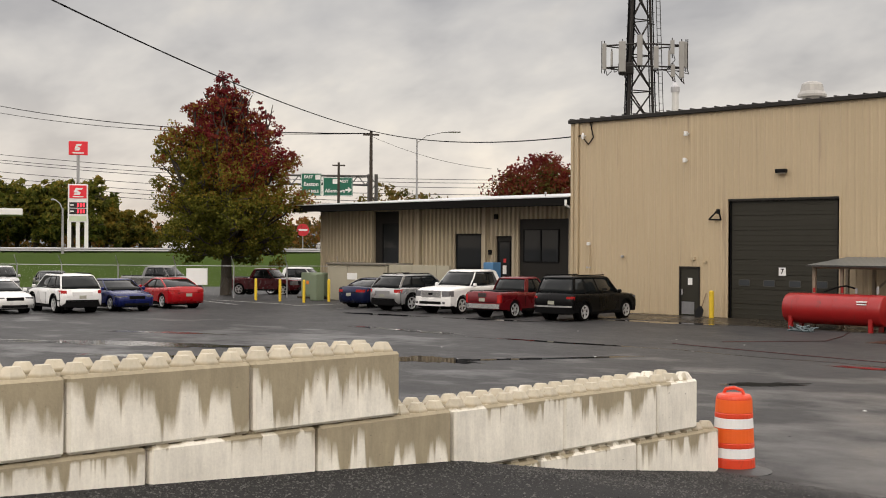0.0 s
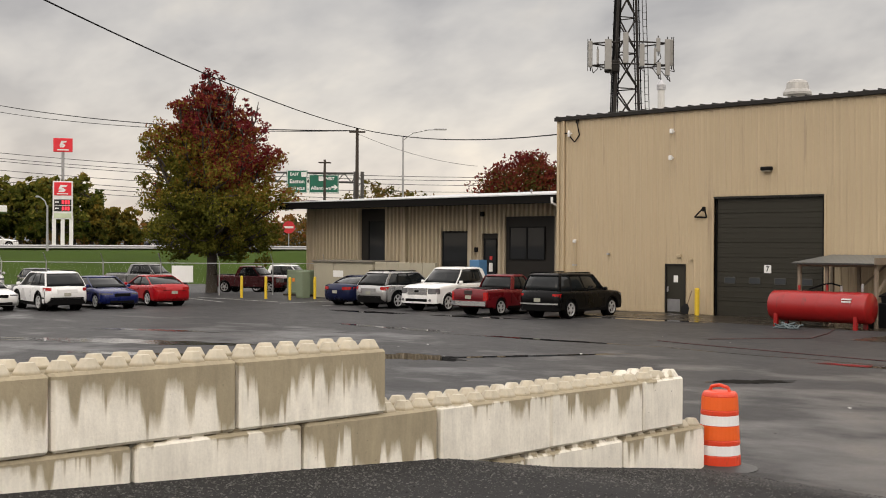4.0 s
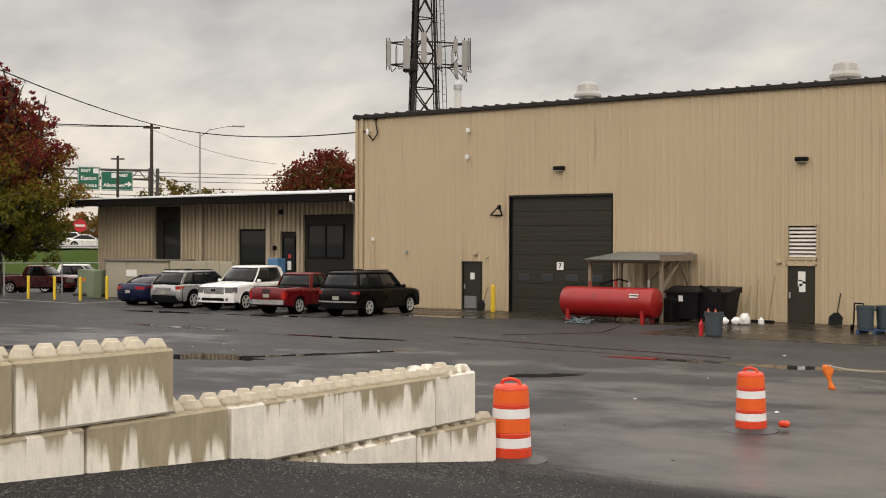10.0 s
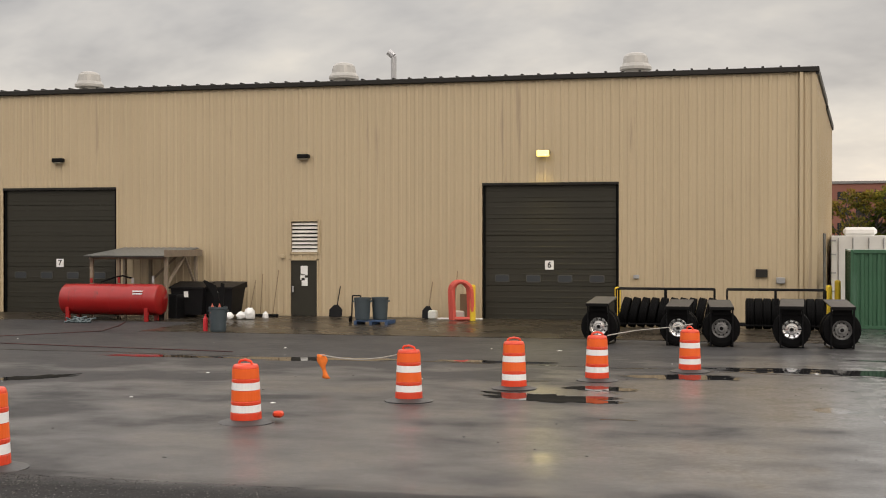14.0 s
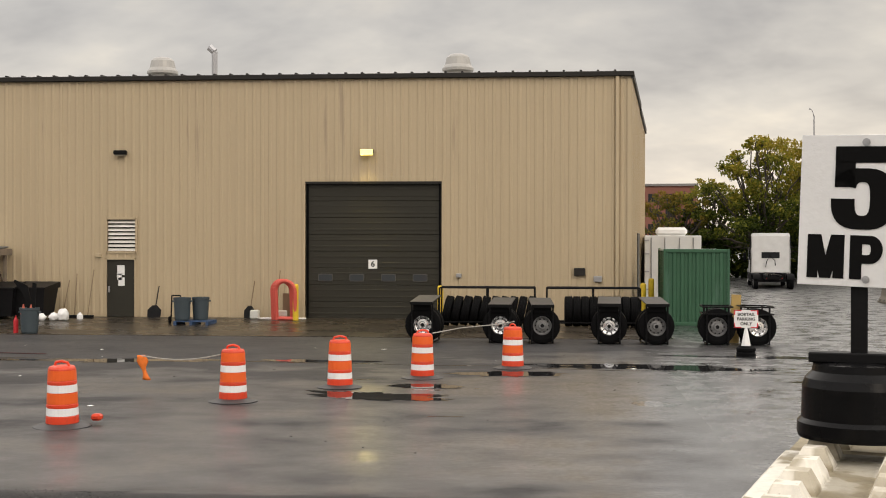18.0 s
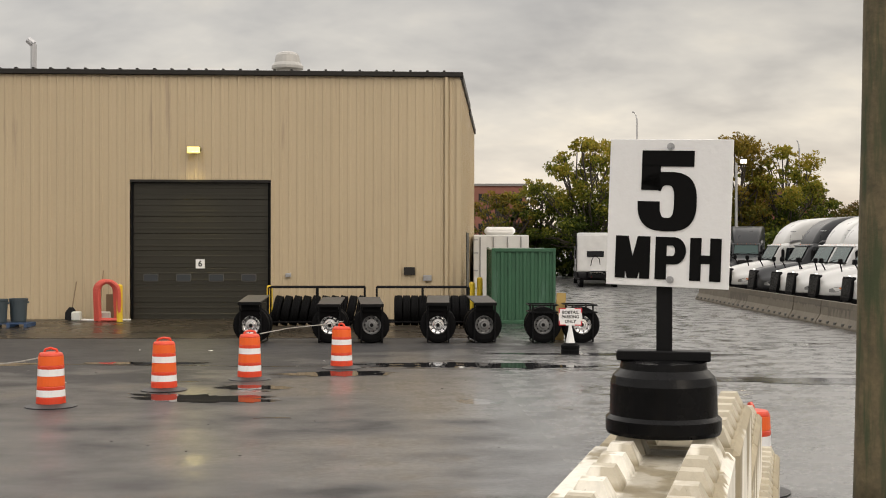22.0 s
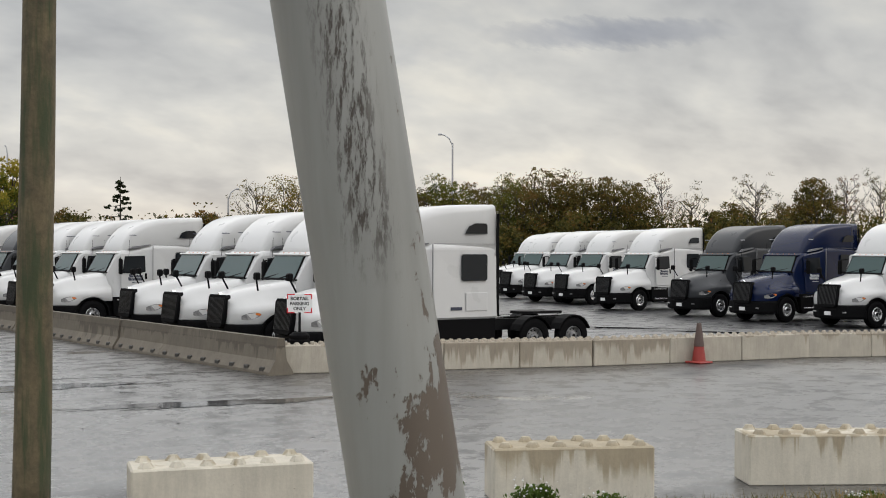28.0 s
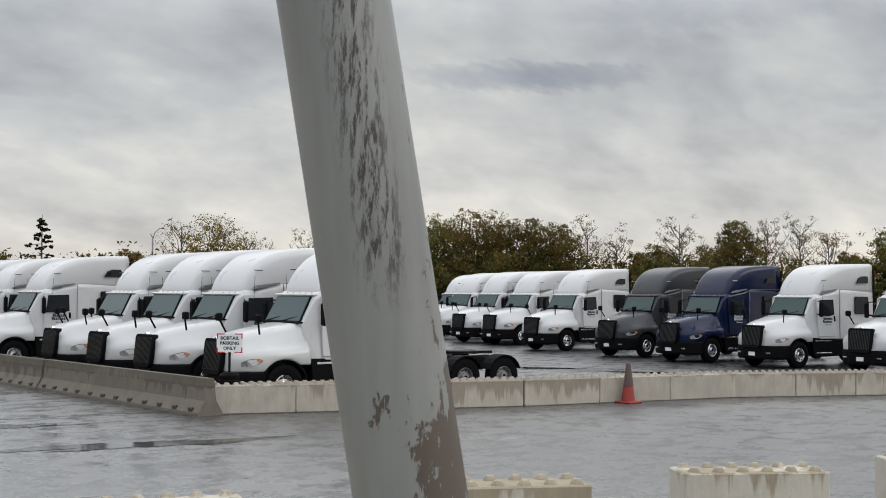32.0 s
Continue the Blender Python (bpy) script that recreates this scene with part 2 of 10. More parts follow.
def mat(name, col, rough=0.6, metal=0.0, var=0.15, scale=2.0, bump=0.15, bscale=40.0, stain=None, stain_amount=0.0, stain_scale=(1, 1, 1), spec=0.5, coat=0.0, rvar=0.1, per_object=0.0, per_island=0.0, emit=None, bdist=0.01):
    if name in MATS:
        return MATS[name]
    ma = bpy.data.materials.new(name)
    MATS[name] = ma
    ma.use_nodes = True
    nt = ma.node_tree
    N, L = nt.nodes.new, nt.links.new
    bs = nt.nodes["Principled BSDF"]
    tc = N("ShaderNodeTexCoord")
    src = tc.outputs["Object"]
    n1 = N("ShaderNodeTexNoise"); n1.inputs["Scale"].default_value = scale; n1.inputs["Detail"].default_value = 6
    n2 = N("ShaderNodeTexNoise"); n2.inputs["Scale"].default_value = bscale; n2.inputs["Detail"].default_value = 4
    L(src, n1.inputs["Vector"]); L(src, n2.inputs["Vector"])
    def m(op, a, b):
        q = N("ShaderNodeMath"); q.operation = op
        for i, v in enumerate((a, b)):
            if isinstance(v, (int, float)):
                q.inputs[i].default_value = v
            else:
                L(v, q.inputs[i])
        return q.outputs[0]
    f = m("ADD", m("MULTIPLY", m("SUBTRACT", n1.outputs[0], 0.5), 2.2 * var), m("MULTIPLY", m("SUBTRACT", n2.outputs[0], 0.5), 1.1 * var))
    if per_object:
        oi = N("ShaderNodeObjectInfo")
        f = m("ADD", f, m("MULTIPLY", m("SUBTRACT", oi.outputs["Random"], 0.5), per_object))
    if per_island:
        ge = N("ShaderNodeNewGeometry")
        f = m("ADD", f, m("MULTIPLY", m("SUBTRACT", ge.outputs["Random Per Island"], 0.5), per_island))
    f = m("ADD", f, 1.0)
    mx = N("ShaderNodeMix"); mx.data_type, mx.blend_type = "RGBA", "MULTIPLY"
    mx.inputs[0].default_value = 1.0
    mx.inputs[6].default_value = (*col, 1)
    L(f, mx.inputs[7])
    colour = mx.outputs[2]
    if stain is not None:
        mp = N("ShaderNodeMapping"); mp.inputs["Scale"].default_value = stain_scale
        L(src, mp.inputs[0])
        n3 = N("ShaderNodeTexNoise"); n3.inputs["Scale"].default_value = 1.0; n3.inputs["Detail"].default_value = 8; n3.inputs["Roughness"].default_value = 0.6
        L(mp.outputs[0], n3.inputs["Vector"])
        rp = N("ShaderNodeValToRGB"); rp.color_ramp.elements[0].position = 0.62 - 0.3 * stain_amount; rp.color_ramp.elements[1].position = 0.72 - 0.2 * stain_amount
        L(n3.outputs[0], rp.inputs[0])
        mx2 = N("ShaderNodeMix"); mx2.data_type = "RGBA"
        L(rp.outputs[0], mx2.inputs[0]); L(colour, mx2.inputs[6]); mx2.inputs[7].default_value = (*stain, 1)
        colour = mx2.outputs[2]
    L(colour, bs.inputs["Base Color"])
    L(m("ADD", rough, m("MULTIPLY", m("SUBTRACT", n1.outputs[0], 0.5), 2 * rvar)), bs.inputs["Roughness"])
    bs.inputs["Metallic"].default_value = metal
    bs.inputs["Specular IOR Level"].default_value = spec
    bs.inputs["Coat Weight"].default_value = coat
    bs.inputs["Coat Roughness"].default_value = 0.06
    if bump:
        bp = N("ShaderNodeBump"); bp.inputs["Strength"].default_value = bump; bp.inputs["Distance"].default_value = bdist
        L(n2.outputs[0], bp.inputs["Height"]); L(bp.outputs[0], bs.inputs["Normal"])
    if emit:
        bs.inputs["Emission Color"].default_value = (*emit[0], 1)
        bs.inputs["Emission Strength"].default_value = emit[1]
    return ma


def glass(name, tint, rough=0.03):
    """Dark tinted glass seen from outside: glossy and half clear."""
    if name in MATS:
        return MATS[name]
    ma = bpy.data.materials.new(name)
    MATS[name] = ma
    ma.use_nodes = True
    nt = ma.node_tree
    bs = nt.nodes["Principled BSDF"]
    bs.inputs["Base Color"].default_value = (*tint, 1)
    bs.inputs["Roughness"].default_value = rough
    bs.inputs["IOR"].default_value = 1.32
    no = nt.nodes.new("ShaderNodeTexNoise"); no.inputs["Scale"].default_value = 3.0
    bp = nt.nodes.new("ShaderNodeBump"); bp.inputs["Strength"].default_value = 0.03
    nt.links.new(no.outputs[0], bp.inputs["Height"]); nt.links.new(bp.outputs[0], bs.inputs["Normal"])
    return ma


ASPH_WET = None


def asphalt_material():
    ma = bpy.data.materials.new("wet_asphalt")
    ma.use_nodes = True
    nt = ma.node_tree
    N, L = nt.nodes.new, nt.links.new
    bs = nt.nodes["Principled BSDF"]
    tc = N("ShaderNodeTexCoord")
    src = tc.outputs["Object"]

    def noise_tex(scale, detail, stretch=(1, 1, 1), rot=0.0, rough=0.55):
        mp = N("ShaderNodeMapping"); mp.inputs["Scale"].default_value = stretch; mp.inputs["Rotation"].default_value = (0, 0, radians(rot))
        L(src, mp.inputs[0])
        n = N("ShaderNodeTexNoise"); n.inputs["Scale"].default_value = scale; n.inputs["Detail"].default_value = detail; n.inputs["Roughness"].default_value = rough
        L(mp.outputs[0], n.inputs["Vector"])
        return n.outputs[0]

    def ramp(v, stops):
        r = N("ShaderNodeValToRGB")
        e = r.color_ramp.elements
        while len(e) < len(stops):
            e.new(0.5)
        for el, (p, c) in zip(e, stops):
            el.position = p
            el.color = (c, c, c, 1) if isinstance(c, float) else (*c, 1)
        L(v, r.inputs[0])
        return r.outputs[0]

    big = noise_tex(0.15, 6, (0.8, 1.1, 1), 8)
    mid = noise_tex(0.6, 6, (0.85, 1.1, 1), -6)
    fleck = noise_tex(2.6, 7, (0.8, 1.1, 1), 4, 0.62)
    grain = noise_tex(46, 4, rough=0.62)
    speck = noise_tex(11, 7, rough=0.68)
    stone = noise_tex(120, 2)
    smear = noise_tex(1.5, 9, (0.9, 1.0, 1), 3, 0.72)

    def m(op, a, b):
        q = N("ShaderNodeMath"); q.operation = op
        for i, v in enumerate((a, b)):
            if isinstance(v, (int, float)):
                q.inputs[i].default_value = v
            else:
                L(v, q.inputs[i])
        return q.outputs[0]

    # the yard drains to the truck lot: it lies wetter there
    sep = N("ShaderNodeSeparateXYZ"); L(src, sep.inputs[0])
    low = N("ShaderNodeMapRange"); low.inputs["From Min"].default_value = -10.0; low.inputs["From Max"].default_value = 9.0
    low.inputs["To Min"].default_value = -0.15; low.inputs["To Max"].default_value = 0.17
    L(sep.outputs["X"], low.inputs["Value"])
    level = m("ADD", m("ADD", big, m("MULTIPLY", m("SUBTRACT", mid, 0.5), 0.55)), low.outputs[0])
    level = m("ADD", level, m("MULTIPLY", m("SUBTRACT", fleck, 0.5), 0.16))
    # the strip along the workshop sheds its water
    foot = N("ShaderNodeMapRange"); foot.inputs["From Min"].default_value = 27.0; foot.inputs["From Max"].default_value = 33.0
    L(sep.outputs["Y"], foot.inputs["Value"])
    near = N("ShaderNodeMapRange"); near.inputs["From Min"].default_value = 5.0; near.inputs["From Max"].default_value = -1.0
    L(sep.outputs["X"], near.inputs["Value"])
    level = m("SUBTRACT", level, m("MULTIPLY", m("MULTIPLY", foot.outputs[0], near.outputs[0]), 0.30))
    # the bank before the walls drains well and stays dull
    dry = N("ShaderNodeMapRange"); dry.inputs["From Min"].default_value = 0.03; dry.inputs["From Max"].default_value = 0.22
    L(sep.outputs["Z"], dry.inputs["Value"])
    level = m("SUBTRACT", level, m("MULTIPLY", dry.outputs[0], 0.3))
    damp = ramp(level, [(0.36, 0.0), (0.56, 1.0)])
    pool = ramp(m("SUBTRACT", level, m("MULTIPLY", m("MAXIMUM", low.outputs[0], 0.0), 1.1)), [(0.645, 0.0), (0.668, 1.0)])
    col = N("ShaderNodeMix"); col.data_type = "RGBA"
    L(ramp(mid, [(0.3, 0.0), (0.7, 1.0)]), col.inputs[0])
    col.inputs[6].default_value = (0.036, 0.036, 0.038, 1); col.inputs[7].default_value = (0.064, 0.063, 0.063, 1)
    c2 = N("ShaderNodeMix"); c2.data_type, c2.blend_type = "RGBA", "MULTIPLY"
    c2.inputs[0].default_value = 1.0
    L(col.outputs[2], c2.inputs[6]); L(ramp(speck, [(0.32, 0.55), (0.68, 1.45)]), c2.inputs[7])
    c3 = N("ShaderNodeMix"); c3.data_type, c3.blend_type = "RGBA", "MULTIPLY"
    L(damp, c3.inputs[0]); L(c2.outputs[2], c3.inputs[6]); c3.inputs[7].default_value = (0.60, 0.60, 0.61, 1)
    c4 = N("ShaderNodeMix"); c4.data_type = "RGBA"
    L(m("MULTIPLY", dry.outputs[0], 0.7), c4.inputs[0]); L(c3.outputs[2], c4.inputs[6]); c4.inputs[7].default_value = (0.020, 0.020, 0.020, 1)
    L(c4.outputs[2], bs.inputs["Base Color"])
    # a smooth film of water lies in the lowest parts, with ragged edges
    film = m("MULTIPLY", damp, ramp(m("ADD", smear, m("MULTIPLY", m("SUBTRACT", speck, 0.5), 0.22)), [(0.47, 0.0), (0.60, 1.0)]))
    rough = m("SUBTRACT", 0.50, m("MULTIPLY", damp, 0.16))
    rough = m("ADD", rough, m("MULTIPLY", m("SUBTRACT", fleck, 0.5), 0.22))
    rough = m("ADD", rough, m("MULTIPLY", m("SUBTRACT", speck, 0.5), 0.30))
    rough = m("ADD", rough, m("MULTIPLY", dry.outputs[0], 0.3))
    rough = m("MAXIMUM", rough, 0.12)
    rough = m("MULTIPLY", rough, m("SUBTRACT", 1.0, m("MULTIPLY", pool, 0.84)))
    L(rough, bs.inputs["Roughness"])
    bs.inputs["IOR"].default_value = 1.5
    L(m("ADD", 0.05, m("MULTIPLY", damp, 0.52)), bs.inputs["Specular IOR Level"])
    across = N("ShaderNodeMapRange"); across.inputs["From Min"].default_value = -12.0; across.inputs["From Max"].default_value = 24.0
    L(sep.outputs["X"], across.inputs["Value"])
    wet = ramp(across.outputs[0], [(0.12, 0.06), (0.24, 0.26), (0.42, 0.95), (0.60, 1.0), (0.78, 0.54)])
    sheet = m("MULTIPLY", m("MULTIPLY", damp, wet), m("ADD", 0.78, m("MULTIPLY", film, 0.22)))
    L(m("MULTIPLY", sheet, ramp(speck, [(0.34, 0.65), (0.56, 1.0)])), bs.inputs["Coat Weight"])
    L(m("ADD", 0.07, m("MULTIPLY", m("SUBTRACT", 1.0, film), m("ADD", 0.10, m("MULTIPLY", across.outputs[0], 0.26)))), bs.inputs["Coat Roughness"])
    ripple = N("ShaderNodeBump"); ripple.inputs["Distance"].default_value = 0.02
    L(m("MULTIPLY", m("SUBTRACT", 1.0, m("MULTIPLY", film, 0.75)), 0.13), ripple.inputs["Strength"]); L(m("ADD", m("ADD", speck, m("MULTIPLY", grain, 0.5)), m("MULTIPLY", fleck, 1.2)), ripple.inputs["Height"]); L(ripple.outputs[0], bs.inputs["Coat Normal"])
    bs.inputs["Coat IOR"].default_value = 2.35
    bp = N("ShaderNodeBump"); bp.inputs["Distance"].default_value = 0.006
    L(m("MULTIPLY", m("SUBTRACT", 1.03, pool), m("SUBTRACT", 0.6, m("MULTIPLY", damp, 0.3))), bp.inputs["Strength"]); L(m("ADD", grain, m("MULTIPLY", stone, 0.35)), bp.inputs["Height"]); L(bp.outputs[0], bs.inputs["Normal"])
    return ma


def concrete_material(name, base, stain, drip=0.5):
    """Cast concrete with rain streaks that run down from the top edge in irregular tongues."""
    ma = bpy.data.materials.new(name)
    ma.use_nodes = True
    nt = ma.node_tree
    N, L = nt.nodes.new, nt.links.new
    bs = nt.nodes["Principled BSDF"]
    tc = N("ShaderNodeTexCoord")
    oi = N("ShaderNodeObjectInfo")
    sh = N("ShaderNodeVectorMath"); sh.operation = "ADD"
    cr = N("ShaderNodeCombineXYZ")
    mu = N("ShaderNodeMath"); mu.operation = "MULTIPLY"; mu.inputs[1].default_value = 37.0
    L(oi.outputs["Random"], mu.inputs[0]); L(mu.outputs[0], cr.inputs[0]); L(mu.outputs[0], cr.inputs[1])
    L(tc.outputs["Object"], sh.inputs[0]); L(cr.outputs[0], sh.inputs[1])

    def noise_tex(scale, detail, stretch, rough=0.55):
        mp = N("ShaderNodeMapping"); mp.inputs["Scale"].default_value = stretch
        L(sh.outputs[0], mp.inputs[0])
        n = N("ShaderNodeTexNoise"); n.inputs["Scale"].default_value = scale; n.inputs["Detail"].default_value = detail; n.inputs["Roughness"].default_value = rough
        L(mp.outputs[0], n.inputs["Vector"])
        return n.outputs[0]

    def m(op, a, b, c=None):
        q = N("ShaderNodeMath"); q.operation = op
        for i, v in enumerate((a, b, c)):
            if v is None:
                continue
            if isinstance(v, (int, float)):
                q.inputs[i].default_value = v
            else:
                L(v, q.inputs[i])
        return q.outputs[0]

    sep = N("ShaderNodeSeparateXYZ"); L(tc.outputs["Object"], sep.inputs[0])
    streak = noise_tex(1.0, 2, (3.0, 3.0, 0.07))
    thread = noise_tex(1.0, 2, (9.5, 9.5, 0.12))
    reach = noise_tex(1.0, 4, (1.5, 1.5, 0.4))
    edge = noise_tex(7.0, 6, (2.4, 2.4, 0.34), 0.65)
    # the water runs in columns: each one wide or narrow, long or short
    def column(value, lo, hi):
        c = N("ShaderNodeMapRange"); c.interpolation_type = "SMOOTHSTEP"
        c.inputs["From Min"].default_value = lo; c.inputs["From Max"].default_value = hi
        L(value, c.inputs["Value"])
        return c.outputs[0]
    v = m("ADD", m("MULTIPLY", sep.outputs["Z"], 1.7), m("MULTIPLY", m("SUBTRACT", reach, 0.5), 1.7))
    v = m("ADD", v, m("MULTIPLY", m("SUBTRACT", column(streak, 0.47, 0.56), 0.4), 0.36))
    v = m("ADD", v, m("MULTIPLY", m("SUBTRACT", column(thread, 0.54, 0.60), 0.3), 0.20))
    v = m("ADD", v, m("MULTIPLY", m("SUBTRACT", streak, 0.5), 0.35))
    v = m("ADD", v, m("MULTIPLY", m("SUBTRACT", edge, 0.5), 0.36))
    v = m("ADD", v, m("MULTIPLY", m("SUBTRACT", oi.outputs["Random"], 0.47), 1.5))
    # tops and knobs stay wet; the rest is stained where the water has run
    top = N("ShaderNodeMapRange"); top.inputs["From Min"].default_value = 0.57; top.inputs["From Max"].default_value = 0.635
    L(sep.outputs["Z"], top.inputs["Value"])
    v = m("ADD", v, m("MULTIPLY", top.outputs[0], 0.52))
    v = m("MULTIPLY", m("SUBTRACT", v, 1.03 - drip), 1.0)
    rp = N("ShaderNodeValToRGB")
    rp.color_ramp.elements[0].position = 0.46; rp.color_ramp.elements[1].position = 0.72
    L(v, rp.inputs[0])
    mx = N("ShaderNodeMix"); mx.data_type = "RGBA"
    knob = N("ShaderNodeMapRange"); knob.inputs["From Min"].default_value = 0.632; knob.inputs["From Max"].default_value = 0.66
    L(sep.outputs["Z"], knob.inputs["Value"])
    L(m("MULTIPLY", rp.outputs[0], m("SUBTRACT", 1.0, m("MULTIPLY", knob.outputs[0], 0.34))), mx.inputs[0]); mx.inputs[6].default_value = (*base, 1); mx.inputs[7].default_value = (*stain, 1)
    # puddled dirt on the flat tops between the knobs
    flat = N("ShaderNodeMapRange"); flat.inputs["From Min"].default_value = 0.612; flat.inputs["From Max"].default_value = 0.623
    L(sep.outputs["Z"], flat.inputs["Value"])
    gutter = N("ShaderNodeMapRange"); gutter.inputs["From Min"].default_value = 0.115; gutter.inputs["From Max"].default_value = 0.075
    L(m("ADD", m("ABSOLUTE", sep.outputs["Y"], 0.0), m("MULTIPLY", m("SUBTRACT", edge, 0.5), 0.08)), gutter.inputs["Value"])
    mud = N("ShaderNodeMix"); mud.data_type = "RGBA"
    L(m("MULTIPLY", m("MULTIPLY", m("MULTIPLY", flat.outputs[0], gutter.outputs[0]), m("SUBTRACT", 1.0, knob.outputs[0])), m("ADD", reach, 0.3)), mud.inputs[0])
    # older, paler runs further down and dark pocks in the cast face
    faint = N("ShaderNodeMapRange"); faint.inputs["From Min"].default_value = 0.30; faint.inputs["From Max"].default_value = 0.56
    L(v, faint.inputs["Value"])
    old = N("ShaderNodeMix"); old.data_type = "RGBA"
    L(m("MULTIPLY", m("MULTIPLY", faint.outputs[0], 0.75), m("MULTIPLY", edge, thread)), old.inputs[0]); L(mx.outputs[2], old.inputs[6]); old.inputs[7].default_value = (stain[0] * 1.25, stain[1] * 1.2, stain[2] * 1.1, 1)
    pock = N("ShaderNodeValToRGB"); pock.color_ramp.elements[0].position = 0.69; pock.color_ramp.elements[1].position = 0.73
    L(noise_tex(17, 5, (1.0, 1.0, 1.6), 0.6), pock.inputs[0])
    hole = N("ShaderNodeMix"); hole.data_type = "RGBA"
    L(m("MULTIPLY", pock.outputs[0], 0.6), hole.inputs[0]); L(old.outputs[2], hole.inputs[6]); hole.inputs[7].default_value = (stain[0] * 0.4, stain[1] * 0.38, stain[2] * 0.36, 1)
    L(hole.outputs[2], mud.inputs[6]); mud.inputs[7].default_value = (stain[0] * 0.6, stain[1] * 0.58, stain[2] * 0.52, 1)
    mot = noise_tex(2.3, 7, (1, 1, 1), 0.6)
    pit = noise_tex(38, 4, (1, 1, 1))
    f = m("ADD", m("MULTIPLY_ADD", m("SUBTRACT", mot, 0.5), 0.5, 1.0), m("MULTIPLY", m("SUBTRACT", pit, 0.5), 0.22))
    f = m("ADD", f, m("MULTIPLY", m("SUBTRACT", oi.outputs["Random"], 0.5), 0.16))
    f = m("ADD", f, m("MULTIPLY", m("SUBTRACT", edge, 0.5), 0.45))
    f = m("ADD", f, m("MULTIPLY", m("SUBTRACT", streak, 0.5), 0.35))
    m2 = N("ShaderNodeMix"); m2.data_type, m2.blend_type = "RGBA", "MULTIPLY"
    m2.inputs[0].default_value = 1.0
    L(mud.outputs[2], m2.inputs[6]); L(f, m2.inputs[7])
    L(m2.outputs[2], bs.inputs["Base Color"])
    bs.inputs["Roughness"].default_value = 0.8
    bp = N("ShaderNodeBump"); bp.inputs["Strength"].default_value = 0.35; bp.inputs["Distance"].default_value = 0.006
    L(m("ADD", pit, m("MULTIPLY", mot, 1.5)), bp.inputs["Height"]); L(bp.outputs[0], bs.inputs["Normal"])
    return ma


ASPHALT = asphalt_material()
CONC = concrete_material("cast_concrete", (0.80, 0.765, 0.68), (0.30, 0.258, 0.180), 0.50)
CONC_LOOSE = concrete_material("loose_block_concrete", (0.50, 0.465, 0.385), (0.28, 0.24, 0.17), 0.42)
CONC_DARK = concrete_material("weathered_barrier_concrete", (0.150, 0.130, 0.100), (0.085, 0.073, 0.056), 0.45)
CONC_LOT = concrete_material("lot_wall_concrete", (0.40, 0.365, 0.30), (0.235, 0.205, 0.16), 0.45)
TAN = mat("tan_steel_siding", (0.455, 0.362, 0.235), 0.5, var=0.05, scale=0.35, bump=0.02, bscale=9, rvar=0.06, per_object=0.03, stain=(0.36, 0.28, 0.19), stain_amount=-0.05, stain_scale=(3.0, 3.0, 0.18))
DARKTRIM = mat("dark_bronze_trim", (0.022, 0.02, 0.018), 0.5, var=0.1, spec=0.2)
DOORGREY = mat("charcoal_door_paint", (0.034, 0.032, 0.025), 0.45, spec=0.2, var=0.12, scale=1.5, bump=0.05, bscale=15)
ORANGE = mat("orange_plastic", (0.66, 0.050, 0.014), 0.38, var=0.10, scale=3, bump=0.05, bscale=30, per_object=0.12, stain=(0.40, 0.055, 0.02), stain_amount=-0.05, stain_scale=(6, 6, 2))
ORANGE_TAPE = mat("orange_reflective_sheeting", (0.80, 0.115, 0.012), 0.45, var=0.06, scale=6, stain=(0.55, 0.10, 0.02), stain_amount=-0.1, stain_scale=(7, 7, 4))
WORN_RUBBER = mat("worn_grey_rubber", (0.035, 0.035, 0.036), 0.5, var=0.4, scale=6, bump=0.2, bscale=50)
WHITE_TAPE = mat("white_reflective_sheeting", (0.80, 0.80, 0.80), 0.4, var=0.07, scale=6, stain=(0.5, 0.48, 0.45), stain_amount=-0.1, stain_scale=(7, 7, 4))
RUBBER = mat("black_rubber", (0.005, 0.005, 0.0054), 0.65, spec=0.05, var=0.25, scale=8, bump=0.2, bscale=60)
BLACK = mat("black_painted_steel", (0.007, 0.007, 0.0075), 0.45, spec=0.1, var=0.25, scale=6, bump=0.15, bscale=50)
STEEL = mat("galvanised_steel", (0.42, 0.42, 0.43), 0.42, 0.85, var=0.15, scale=5)
CHROME = mat("polished_alloy", (0.72, 0.72, 0.72), 0.18, 0.95, var=0.08, scale=5)
YELLOW = mat("yellow_paint", (0.70, 0.48, 0.03), 0.5, var=0.12, scale=4, stain=(0.35, 0.25, 0.05), stain_amount=-0.1, stain_scale=(5, 5, 2))
WHITE = mat("white_paint", (0.78, 0.78, 0.77), 0.45, var=0.06, scale=3, bump=0.03)
RED_TANK = mat("red_tank_paint", (0.30, 0.010, 0.010), 0.32, var=0.14, scale=2.0, bump=0.08, bscale=25, stain=(0.11, 0.02, 0.018), stain_amount=0.05, stain_scale=(3, 3, 0.7))

# ---- ground ----
def ramp_height(y):
    """Height of the gravel bank on the camera's side of the retaining walls."""
    ks = ((-40, 1.35), (0, 1.25), (3.8, 1.04), (5.3, 0.95), (7.1, 0.84), (8.8, 0.73), (10.5, 0.43), (11.9, 0.25), (13.8, 0.0))
    if y <= ks[0][0]:
        return ks[0][1]
    for (a, p), (b, q) in zip(ks, ks[1:]):
        if y <= b:
            return p + (q - p) * (y - a) / (b - a)
    return 0.0


def wall_side(x, y):
    """Metres to the right of the line of the wall that carries the speed sign."""
    return (x - 0.75) * 0.957 - (y - 4.76) * 0.291


